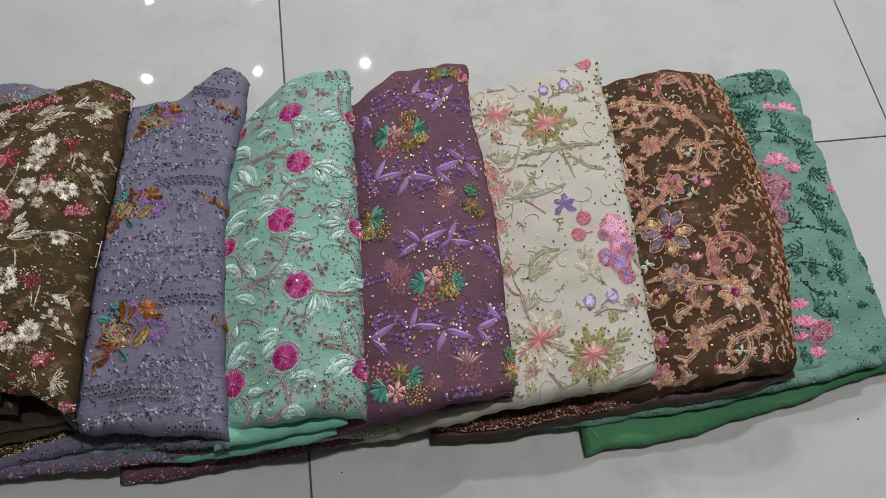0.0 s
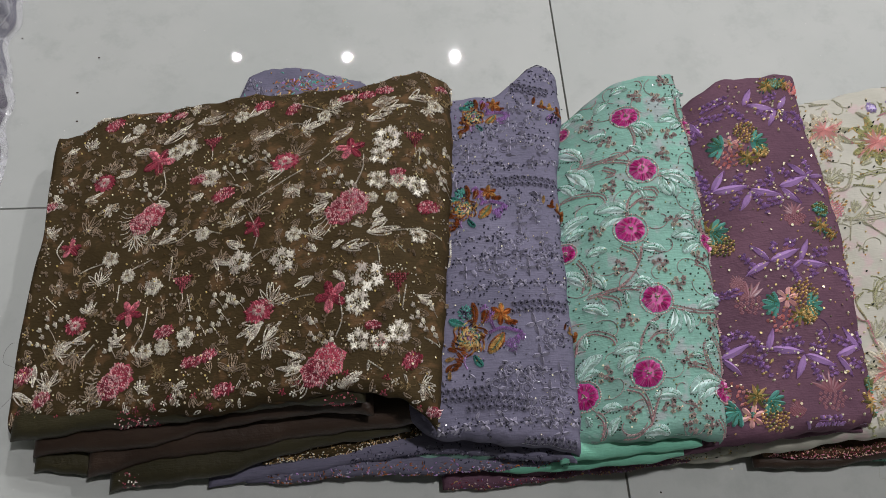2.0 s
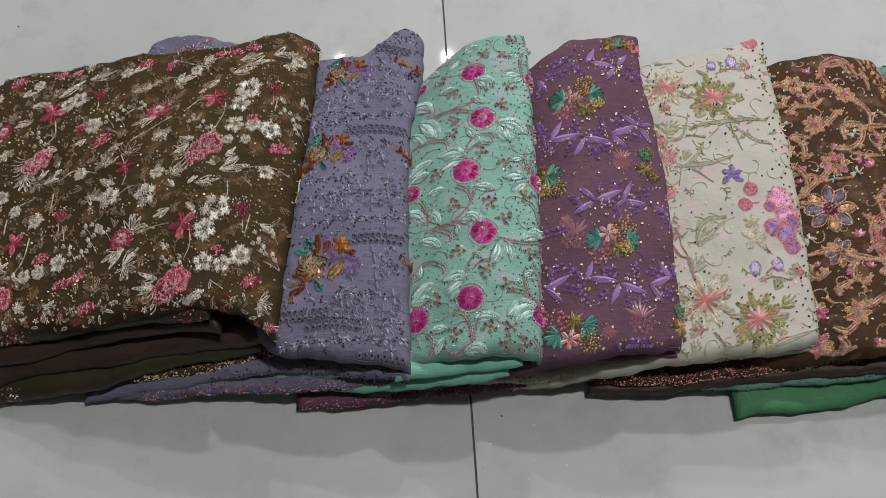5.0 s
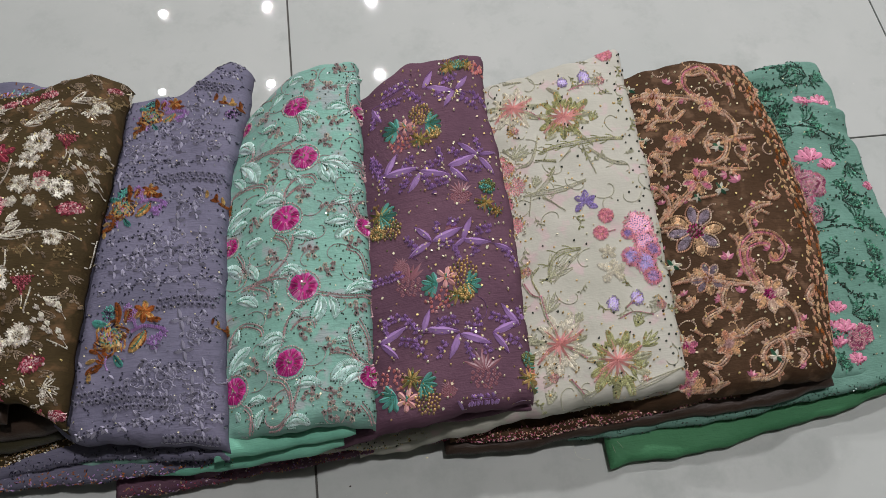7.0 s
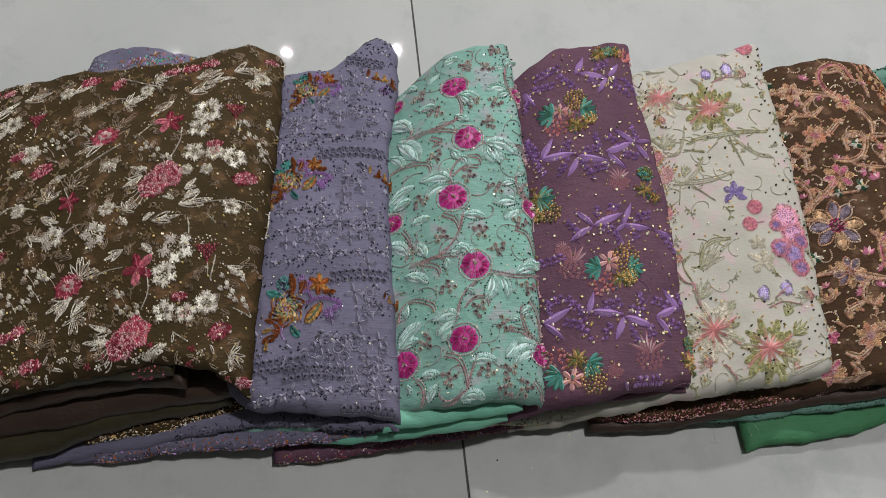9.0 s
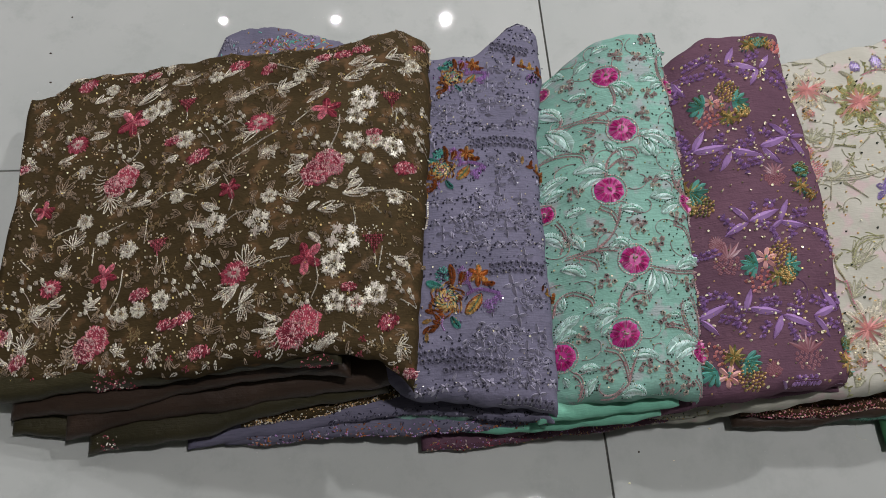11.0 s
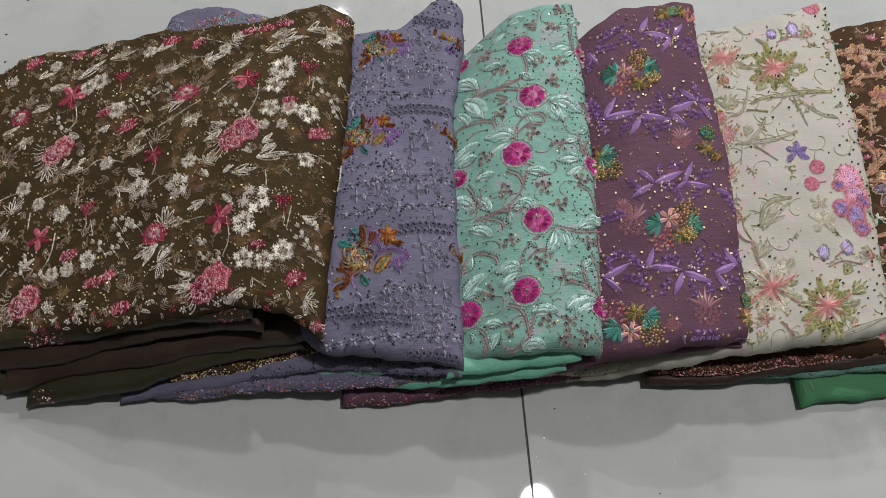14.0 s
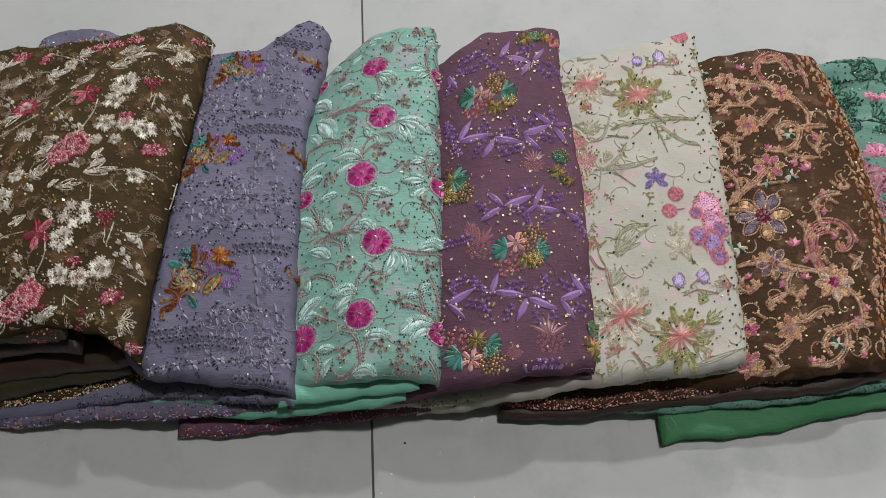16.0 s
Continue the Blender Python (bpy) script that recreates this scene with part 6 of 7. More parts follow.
    w.leaf(*at(0.2, -0.95), r * 0.8, r * 0.42, -65, 3, 6, 0.4, 12, 0.0018)
    w.chain([at(-0.2, -0.9), at(-0.35, -1.3), at(-0.2, -1.7)], 0.002, 0.0018, 4)
    for k in range(26):
        a, d = RND.uniform(0, 6.28), r * RND.uniform(0.2, 1.5)
        w.bead(x + d * math.cos(a), y + d * math.sin(a), 0.0009, RND.choice((5, 6, 4)), 0.0024)
    w.finish("embroidered_bouquet", LAV_THREADS, lavender_thing, "bouquet in orange, teal and violet thread")
for x, y, r in LAV_CROSSES:
    w = Work(lavender)
    turn = RND.uniform(-12, 12)
    for k in range(4):
        w.pad(x, y, r * (1.2 if k % 2 else 1.0), r * 0.46, 90 * k + turn, 0, 0, 0.0024)
        w.chain([(x + 0.2 * r * math.cos(radians(90 * k + turn)), y + 0.2 * r * math.sin(radians(90 * k + turn))), (x + 0.95 * r * math.cos(radians(90 * k + turn)), y + 0.95 * r * math.sin(radians(90 * k + turn)))], 0.002, 0.0007, 1, False, 0.0030)
    w.bead(x, y, 0.0013, 6)
    w.finish("embroidered_cross", LAV_THREADS, lavender_thing, "four-petalled flower in slate thread")
for row in LAV_ROWS_DOUBLE:
    w = Work(lavender)
    for k, (x, y) in enumerate(walk_along(curve(row), 0.0062)):
        for s in (1, -1):
            w.petals(x + 0.0012 * s, y + s * 0.0036, 0.0034, 6, 0.5, 0, RND.uniform(0, 60), 0.25, 0.1, 3, 0.0018)
            w.bead(x + 0.0012 * s, y + s * 0.0036, 0.0009, 6, 0.0024)
        w.bead(x + 0.003, y, 0.0009, 6)
    w.finish("embroidered_border", LAV_THREADS, lavender_thing, "double line of slate florets and beads")
for row in LAV_ROWS:
    w = Work(lavender)
    w.chain(row, 0.0022, 0.0010, 0)
    for k, (x, y) in enumerate(walk_along(curve(row), 0.0135)):
        floret(w, x + RND.gauss(0, 0.0010), y + RND.gauss(0, 0.0012), RND.uniform(0.0042, 0.0054))
        w.bead(x + 0.0065, y, 0.0013, 6)
        w.bead(x - 0.0055, y + 0.001, 0.0009, 6)
    w.finish("embroidered_border", LAV_THREADS, lavender_thing, "line of slate florets and beads")
w = Work(lavender)
for x, y, r in LAV_SCROLLS:
    w.ring(x, y, r * 0.62, 0)
    w.ring(x, y, r * 0.36, 1, 0.0010)
    w.chain(spiral(x + r, y, r * 0.5, RND.uniform(0, 360), 0.9, RND.choice((1, -1)), 1.6), 0.0022, 0.0013, 0)
    for k in range(5):
        a = RND.uniform(0, 360)
        w.pad(x + r * 0.9 * math.cos(radians(a)), y + r * 0.9 * math.sin(radians(a)), 0.0068, 0.0036, a + 60, RND.choice((0, 0, 1)), 0.4, 0.0019)
        w.bead(x + r * 1.1 * math.cos(radians(a + 30)), y + r * 1.1 * math.sin(radians(a + 30)), RND.uniform(0.0007, 0.0012), 6)
for x, y in scatter(lavender, 110, 0.0110, 12, -0.02, 0.99, 0.008, 0.992, [q[:3] for q in LAV_BOUQUETS] + LAV_CROSSES, 0.010):
    for j in range(5):
        w.bead(x + RND.gauss(0, 0.003), y + RND.gauss(0, 0.003), RND.uniform(0.0007, 0.0013), 6)
    if RND.random() < 0.35:
        w.pad(x, y, RND.uniform(0.006, 0.009), 0.0035, RND.uniform(0, 360), 0, 0.3, 0.0019)
w.finish("filling_stitches", LAV_THREADS, lavender_thing, "tonal rings, petals and dark beads", "stuff")
glints(lavender, lavender_thing, 300, 0.008, 22, [PEARL, STEEL, PEWTER], 0.0009)

# ---- mint cloth ----
MINT_THREADS = [MAGENTA, PINK, SILVER, OLIVE, PALEMINT, SEAMINT, MAUVE, DARKBEAD, OLDROSE]
for x, y, r in MINT_FLOWERS:
    w = Work(mint)
    n = 10
    r *= 0.92
    w.blob(x, y, r * 0.96, 0, 10, 0.05, 1.0, 0.0, 0.0008)
    for k in range(n):
        a = 2 * math.pi * k / n + 0.2
        for j in range(7):
            d = (j - 3) / 6 * 0.56
            e = r * (0.97 - 0.10 * (abs(j - 3) / 3) ** 2)
            w.stitch(x + 0.28 * r * math.cos(a + d * 0.6), y + 0.28 * r * math.sin(a + d * 0.6), x + e * math.cos(a + d), y + e * math.sin(a + d), r * 0.085, 1 if j == 3 or RND.random() < 0.3 else 0, 0.0016)
        for j in range(4):
            d = (j - 1.5) / 4 * 0.63
            w.bead(x + 1.06 * r * math.cos(a + d), y + 1.06 * r * math.sin(a + d), 0.0010, (2, 8)[j % 2])
        w.stitch(x + 0.3 * r * math.cos(a), y + 0.3 * r * math.sin(a), x + 0.62 * r * math.cos(a), y + 0.62 * r * math.sin(a), 0.0011, 2, 0.0026)
    for k in range(9):
        w.bead(x + RND.gauss(0, r * 0.11), y + RND.gauss(0, r * 0.11), 0.0010, (3, 2, 2)[k % 3], 0.0026)
    w.finish("embroidered_flower", MINT_THREADS, mint_thing, "magenta satin-stitched flower edged with silver beads")
for i, (x, y, l, a) in enumerate(MINT_LEAVES + MINT_LEAVES_FRONT):
    w = Work(mint)
    bend = (1 if math.cos(radians(a)) > 0 else -1) * RND.uniform(-1.5, -0.8)
    wide = l * (0.42 if l > 0.02 else 0.50)
    w.pad(x, y, l, wide, a, 4, bend, 0.0008)
    w.leaf(x, y, l, wide, a, 4, None, bend, int(l / 0.0012), 0.0017)
    b = radians(a)
    w.chain([(x, y), (x + 0.5 * l * math.cos(b), y + 0.5 * l * math.sin(b)), (x + 0.95 * l * math.cos(b + bend * 0.35), y + 0.95 * l * math.sin(b + bend * 0.35))], 0.0022, 0.0008, 5, True, 0.0022)
    s = 1 if i % 2 else -1
    w.beads_along([(x + f * l * math.cos(b + bend * 0.35 * f) - s * 0.34 * wide / 0.5 * math.sin(math.pi * min(1, f)) * math.sin(b), y + f * l * math.sin(b + bend * 0.35 * f) + s * 0.34 * wide / 0.5 * math.sin(math.pi * min(1, f)) * math.cos(b)) for f in (0.05, 0.35, 0.6, 0.85, 1.02)], 0.0026, 0.0008, 7)
    w.finish("embroidered_leaf", MINT_THREADS, mint_thing, "curled leaf in pale mint thread")
for i, stem in enumerate(MINT_STEMS):
    w = Work(mint)
    for s, slot in ((-0.0013, 8), (0.0013, 6)):
        w.chain([(x + s * 0.7, y + s) for x, y in stem], 0.0023, 0.0016, slot, True, 0.0014)
    for s in (-1, 1):
        w.beads_along([(x + s * 0.0026, y + s * 0.0018) for x, y in stem], 0.0034, 0.0006, 7 if s > 0 else 2)
    w.finish("embroidered_stem", MINT_THREADS, mint_thing, "curling stem in dusty rose thread")
for i, (x, y) in enumerate(MINT_SPRIGS):
    w = Work(mint)
    for k in range(6):
        a, d = k * 2.4 + i, 0.0075 * math.sqrt((k + 0.4) / 6)
        px, py = x + d * math.cos(a), y + d * math.sin(a)
        w.petals(px, py, 0.0030, 5, 0.5, (6, 6, 2)[k % 3], RND.uniform(0, 70), 0.2, 0.1, 3, 0.0015)
        w.bead(px, py, 0.0008, 3 if i == 1 else (2, 7)[k % 2], 0.0022)
    w.finish("embroidered_floret", MINT_THREADS, mint_thing, "cluster of greyish mauve florets")
w = Work(mint)
for x, y in scatter(mint, 46, 0.020, 14, -0.02, 0.985, 0.005, 0.992, MINT_FLOWERS, 0.010):
    w.chain(spiral(x, y, 0.006, RND.uniform(0, 360), 0.7, RND.choice((1, -1)), 2.0), 0.0022, 0.0009, RND.choice((6, 8)))
for x, y in scatter(mint, 380, 0.0066, 15, avoid=MINT_FLOWERS, clear=0.001):
    w.bead(x, y, RND.uniform(0.0007, 0.0011), RND.choice((7, 7, 3)))
for x, y in scatter(mint, 150, 0.0046, 16, 0.80, 0.99, 0.01, 0.99, MINT_FLOWERS, 0.001):
    w.bead(x, y, RND.uniform(0.0007, 0.0011), 7)
w.finish("filling_stitches", MINT_THREADS, mint_thing, "tendrils and dark beads", "stuff")
glints(mint, mint_thing, 170, 0.009, 23, [PEARL, STEEL, CHAMP], 0.0010)

# ---- purple cloth ----
PUR_THREADS = [TEAL, CORAL, SALMON, OLIVEGOLD, OLIVE, LILAC, VIOLET, GHOST, DEEPLILAC]
for x, y, r, a in PUR_FANS:
    w = Work(purple)
    for k in range(6):
        ang = a + (k - 2.5) * 27
        w.pad(x - 0.15 * r * math.cos(radians(a)), y - 0.15 * r * math.sin(radians(a)), r * (0.95 - 0.05 * abs(k - 2.5)), r * 0.27, ang, 0, 0, 0.0024, True)
        w.chain([(x + 0.1 * r * math.cos(radians(ang)), y + 0.1 * r * math.sin(radians(ang))), (x + 0.75 * r * math.cos(radians(ang)), y + 0.75 * r * math.sin(radians(ang)))], 0.002, 0.0006, 4, False, 0.0026)
    w.finish("embroidered_fan", PUR_THREADS, purple_thing, "fan of padded teal petals")
for x, y, r in PUR_CORALS:
    w = Work(purple)
    for k in range(22):
        a, d = k * 2.4, r * math.sqrt((k + 0.5) / 22)
        w.pad(x + d * math.cos(a) - 0.0012, y + d * math.sin(a), 0.0036, 0.0030, RND.uniform(30, 150), RND.choice((1, 1, 2)), 0, 0.0022, True)
    w.finish("embroidered_knot", PUR_THREADS, purple_thing, "cluster of coral pink knots", "stuff")
for x, y, r in PUR_PINKS:
    w = Work(purple)
    for k in range(6):
        w.pad(x, y, r * 1.0, r * 0.42, 60 * k + 15 + RND.uniform(-8, 8), 2, 0, 0.0020, True)
    for k in range(8):
        w.bead(x + RND.gauss(0, r * 0.2), y + RND.gauss(0, r * 0.2), 0.0011, 0 if k % 2 else 3, 0.0026)
    w.finish("embroidered_star_flower", PUR_THREADS, purple_thing, "salmon flower with a teal heart")
for i, (x, y, r) in enumerate(PUR_OLIVES):
    w = Work(purple)
    for k in range(10):
        w.pad(x, y, r * RND.uniform(0.85, 1.1), r * 0.25, 36 * k + RND.uniform(-8, 8), (4, 3)[k % 2] if i < 4 else (3, 3, 4)[k % 3], 0, 0.0019)
    for k in range(26):
        a, d = RND.uniform(0, 6.28), r * RND.uniform(0.15, 1.1)
        w.bead(x + d * math.cos(a), y + d * math.sin(a), 0.0009, RND.choice((3, 3, 0)), 0.0024)
    w.finish("embroidered_star_flower", PUR_THREADS, purple_thing, "olive and gold star flower with beads")
for i, (x, y, r) in enumerate(PUR_GOLDS):
    w = Work(purple)
    dark = i in (7, 8, 9)
    for k in range(46):
        a, d = k * 2.4, r * math.sqrt((k + 0.5) / 46)
        w.bead(x + d * math.cos(a), y + d * math.sin(a), RND.uniform(0.0012, 0.0017), RND.choice((0, 4, 4) if dark else (3, 3, 3, 4)), 0.0020)
    w.finish("beaded_knot", PUR_THREADS, purple_thing, "cluster of dark teal beads" if dark else "cluster of antique gold beads", "stuff")
for run in PUR_TWIGS:
    w = Work(purple)
    w.chain(run, 0.0020, 0.0009, 8)
    w.finish("embroidered_twig", PUR_THREADS, purple_thing, "thin lilac twig")
for x, y, l, a in PUR_LEAVES + PUR_LEAVES_FRONT:
    w = Work(purple)
    bend = RND.uniform(-0.35, 0.35)
    w.pad(x, y, l, l * 0.26, a, 5, bend, 0.0022)
    outline_blade(w, x, y, l * 0.98, a, l * 0.118, 8, bend * 0.5, False, 0.0020, 0.0007)
    w.finish("embroidered_leaf", PUR_THREADS, purple_thing, "lilac satin-stitched leaf")
for run in PUR_SPRIGS:
    w = Work(purple)
    w.chain(run, 0.0022, 0.0008, 8)
    for k, (x, y) in enumerate(walk_along(curve(run), 0.0030)):
        s = 1 if k % 2 else -1
        for j in range(3):
            w.pad(x + RND.gauss(0, 0.0006), y + s * 0.0012, 0.0036, 0.0024, s * 70 + (j - 1) * 45, RND.choice((5, 5, 6)), 0, 0.0018, True)
    w.finish("embroidered_sprig", PUR_THREADS, purple_thing, "sprig of lilac florets")
for x, y, r in PUR_GHOSTS:
    w = Work(purple)
    for k in range(7):
        w.pad(x, y, r * RND.uniform(0.8, 1.1), r * 0.2, 30 + 20 * k, 7, 0, 0.0003)
    for k in range(24):
        a, d = k * 2.4, 0.7 * r * math.sqrt((k + 0.5) / 24)
        w.petals(x + d * math.cos(a), y - 0.3 * r + 0.7 * d * math.sin(a), 0.0026, 4, 0.5, 7, 0, 0.1, 0.2, 2, 0.0003)
    w.finish("shadow_flower", PUR_THREADS, purple_thing, "faded coral flower showing through")
w = Work(purple)
for x, y in scatter(purple, 130, 0.011, 31, -0.02, 0.985, 0.01, 0.99):
    w.bead(x, y, RND.uniform(0.0007, 0.0011), RND.choice((3, 4)))
w.finish("filling_stitches", PUR_THREADS, purple_thing, "scattered antique gold beads", "stuff")
glints(purple, purple_thing, 170, 0.0085, 24, [PEARL, PEARL, GILT], 0.0014, PUR_LEAVES + PUR_LEAVES_FRONT, 0.012)

# ---- cream cloth ----
CREAM_THREADS = [WHITETHREAD, SALMON, MOSS, STONE, WISTERIA, CANDY, DARKBEAD, OLIVEGOLD, OLDROSE]
for i, (x, y, r) in enumerate(CREAM_STARS):
    w = Work(cream)
    outer = 2 if i in (1, 3) else 0
    n = 11
    for k in range(n):
        a = 360 / n * k + RND.uniform(-7, 7)
        b = radians(a)
        l = r * RND.uniform(0.82, 1.08)
        px, py = x + 0.42 * l * math.cos(b), y + 0.42 * l * math.sin(b)
        w.leaf(px, py, l * 0.60, l * 0.25, a, outer if k % 5 else 3, None, 0.15, 10, 0.0015)
        for s in (1, -1):
            w.leaf(px, py, l * 0.34, l * 0.14, a + 38 * s, outer, None, 0.2 * s, 6, 0.0014)
        outline_blade(w, x + 0.2 * l * math.cos(b), y + 0.2 * l * math.sin(b), l * 0.85, a, l * 0.10, 7 if outer == 2 else 3, 0.1, False, 0.002, 0.0008)
        w.pad(x, y, r * RND.uniform(0.45, 0.72), r * 0.10, a, 1, 0, 0.0026)
    for b, l in ((radians(205), 0.95), (radians(15), 0.9)):
        for s in (-0.0012, 0.0012):
            w.chain([(x + s, y + s), (x + 0.5 * l * r * math.cos(b), y + 0.5 * l * r * math.sin(b) + s), (x + l * r * math.cos(b + 0.15), y + l * r * math.sin(b + 0.15))], 0.0024, 0.0022, 1, True, 0.0024)
    for k in range(30):
        a, d = RND.uniform(0, 6.28), r * RND.uniform(0.3, 1.1)
        w.bead(x + d * math.cos(a), y + d * math.sin(a), RND.uniform(0.0009, 0.0013), RND.choice((7, 7, 6)), 0.0026)
    w.finish("embroidered_star_flower", CREAM_THREADS, cream_thing, "star flower in moss green with a pink heart" if outer == 2 else "star flower in white with a pink heart")
for x, y, r in CREAM_BUDS:
    w = Work(cream)
    w.blob(x, y, r * 0.8, 4, 2, 0.1)
    hatch(w, x, y, r * 0.85, (4, 4, 4, 0), 34, 0.0026, 1.3, 1.2)
    outline_blade(w, x, y - 1.1 * r, r * 2.2, 80, r * 0.62, 3, 0, False, 0.002, 0.0010)
    w.finish("embroidered_bud", CREAM_THREADS, cream_thing, "violet bud")
for x, y, r in CREAM_RED_BUDS:
    w = Work(cream)
    hatch(w, x + 0.3 * r, y, r * 0.5, (1, 8, 8), 26, 0.0026)
    for k in range(5):
        outline_blade(w, x + 0.4 * r, y - 0.3 * r, r * 1.5, 90 + 25 * k, r * 0.16, RND.choice((0, 3, 7)), 0.2, True, 0.002, 0.0009)
    for k in range(10):
        w.bead(x + RND.gauss(0, r * 0.6), y + RND.gauss(0, r * 0.6), 0.0009, RND.choice((0, 7)), 0.0022)
    w.finish("embroidered_bud", CREAM_THREADS, cream_thing, "rose bud in a white and moss calyx")
for x, y, r in CREAM_PINKS:
    w = Work(cream)
    hatch(w, x, y, r * 0.85, (1, 5, 1), 60, 0.0026)
    for k in range(46):
        a = k * 0.2417 + RND.gauss(0, 0.08)
        d = r * RND.uniform(0.75, 1.35)
        w.bead(x + d * math.cos(a), y + d * math.sin(a), RND.uniform(0.0008, 0.0013), RND.choice((0, 3, 7, 0)), 0.0022)
    w.finish("embroidered_flower", CREAM_THREADS, cream_thing, "salmon pink flower with white beads")
for i, (x, y, r) in enumerate(CREAM_PATCH):
    w = Work(cream)
    violet = i in (3, 4)
    w.blob(x, y, r, 4 if violet else 5, 5, 0.14)
    for k in range(120):
        a, d = k * 2.4, r * 1.02 * math.sqrt((k + 0.5) / 120)
        px, py = x + d * math.cos(a), y + d * math.sin(a)
        e = a + RND.gauss(0, 0.5)
        inner = d < 0.62 * r and i < 7
        slot = (4 if not violet else RND.choice((4, 4, 5))) if inner else RND.choice((5, 1, 5))
        w.stitch(px - 0.0015 * math.cos(e), py - 0.0015 * math.sin(e), px + 0.0016 * math.cos(e), py + 0.0016 * math.sin(e), 0.0014, slot, 0.0015)
        if k % 9 == 0 and i < 7:
            w.bead(px, py, 0.0011, RND.choice((6, 4)))
    w.finish("embroidered_flower", CREAM_THREADS, cream_thing, "dense pink and violet flower")
for i, run in enumerate(CREAM_FERNS):
    w = Work(cream)
    slot = 3 if i % 5 else 2
    for s in (0.0024, -0.0024):
        w.chain([(x, y + s * math.sin(math.pi * (0.15 + 0.85 * k / (len(run) - 1)))) for k, (x, y) in enumerate(run)], 0.0024, 0.0011, slot, True, 0.0012)
    w.chain(run, 0.0026, 0.0010, 0, True, 0.0013)
    if i % 2 == 0:
        for k, (x, y) in enumerate(walk_along(curve(run), 0.008)[1:]):
            w.chain([(x, y), (x - 0.005, y + (0.004, -0.004)[k % 2]), (x - 0.011, y + (0.0055, -0.0055)[k % 2])], 0.0024, 0.0011, slot)
    w.finish("embroidered_fern", CREAM_THREADS, cream_thing, "fern spray in stone-green running stitch")
for run in CREAM_STEMS:
    w = Work(cream)
    for s in (-0.0009, 0.0009):
        w.chain([(x + s, y) for x, y in run], 0.0023, 0.0014, 5 if s > 0 else 3, True, 0.0015)
    w.finish("embroidered_stem", CREAM_THREADS, cream_thing, "stem in pale pink thread")
for i, (x, y, r) in enumerate(CREAM_LEAVES):
    w = Work(cream)
    slot = 4 if i == 0 else (2 if i in (7, 8, 9, 11) else (0 if i in (3, 4) else 3))
    if i in (0, 3, 4):
        for k in range(5):
            a = (20, 75, 140, 215, 320)[k]
            w.leaf(x, y, r * RND.uniform(0.7, 1.1), r * 0.46, a, slot, None, 0.3, 12, 0.0014)
            hatch(w, x + 0.5 * r * math.cos(radians(a)), y + 0.5 * r * math.sin(radians(a)), r * 0.26, (slot, slot, 0), 12, 0.0024)
    else:
        a = RND.uniform(20, 70)
        for k in range(5):
            outline_blade(w, x - 0.8 * r * math.cos(radians(a)), y - 0.8 * r * math.sin(radians(a)), r * (1.8 - 0.22 * abs(k - 2)), a + (k - 2) * 15, r * 0.10, slot, 0.1, k % 2 == 0, 0.0022, 0.0012)
    w.finish("embroidered_leaf", CREAM_THREADS, cream_thing, "violet leaf flower" if i == 0 else "leaf spray in pale stone thread")
w = Work(cream)
for x, y in scatter(cream, 60, 0.016, 17, avoid=CREAM_STARS + CREAM_PATCH + CREAM_LEAVES, clear=0.008):
    if RND.random() < 0.6:
        sprig(w, x, y, RND.uniform(0.010, 0.016), RND.uniform(0, 360), 3, RND.choice((3, 2)), 3, 0.3, RND.uniform(-1, 1))
    else:
        w.chain(spiral(x, y, 0.006, RND.uniform(0, 360), 0.7, RND.choice((1, -1)), 2.0), 0.0024, 0.0010, 3)
for x, y in scatter(cream, 120, 0.010, 18):
    w.bead(x, y, RND.uniform(0.0010, 0.0015), RND.choice((6, 7, 7)))
for x, y in scatter(cream, 70, 0.007, 19, 0.86, 0.985, 0.02, 0.98):
    w.bead(x, y, RND.uniform(0.0011, 0.0015), 6)
w.finish("filling_stitches", CREAM_THREADS, cream_thing, "pale tendrils and small dark beads", "stuff")
glints(cream, cream_thing, 110, 0.010, 25, [PEARL, GOLD, GILT], 0.0011)

# ---- copper-worked cloth ----
COP_THREADS = [COPPERTHREAD, PEACH, DUSTY, ORANGE, GOLDTHREAD, INK, BLUSH, JADE, WHITETHREAD, MAGENTA]
FLOWER_LOOK = ((3, 4, 1), (9, 0, 4), (2, 4, 0), (3, 2, 4), (9, 5, 4), (3, 5, 4), (9, 4, 1), (6, 0, 4), (9, 4, 2), (2, 2, 4), (5, 7, 4), (2, 2, 1))
for (x, y, r), (core, petal, rim) in zip(COP_FLOWERS, FLOWER_LOOK):
    w = Work(copper)
    n = 8 if r > 0.014 else 7
    for k in range(n):
        a = 360 / n * k + RND.uniform(-5, 5)
        b = radians(a)
        w.leaf(x + 0.28 * r * math.cos(b), y + 0.28 * r * math.sin(b), r * 0.66, r * 0.34, a, petal if k % 3 else rim, None, 0, 7, 0.0014)
        w.beads_along([(x + q * r * math.cos(b + d), y + q * r * math.sin(b + d)) for q, d in ((0.3, 0.35), (0.75, 0.34), (1.03, 0.0), (0.75, -0.34), (0.3, -0.35))], 0.0021, 0.0010, (rim, 1, 0)[k % 3])
    hatch(w, x, y, r * 0.34, (core, core, 6), 22, 0.0026, None, 1.0, 0.0024, 0.0014)
    for k in range(6):
        w.bead(x + RND.gauss(0, r * 0.14), y + RND.gauss(0, r * 0.14), 0.0010, 6, 0.003)
    w.finish("embroidered_flower", COP_THREADS, copper_thing, "beaded gold flower with a coloured heart")
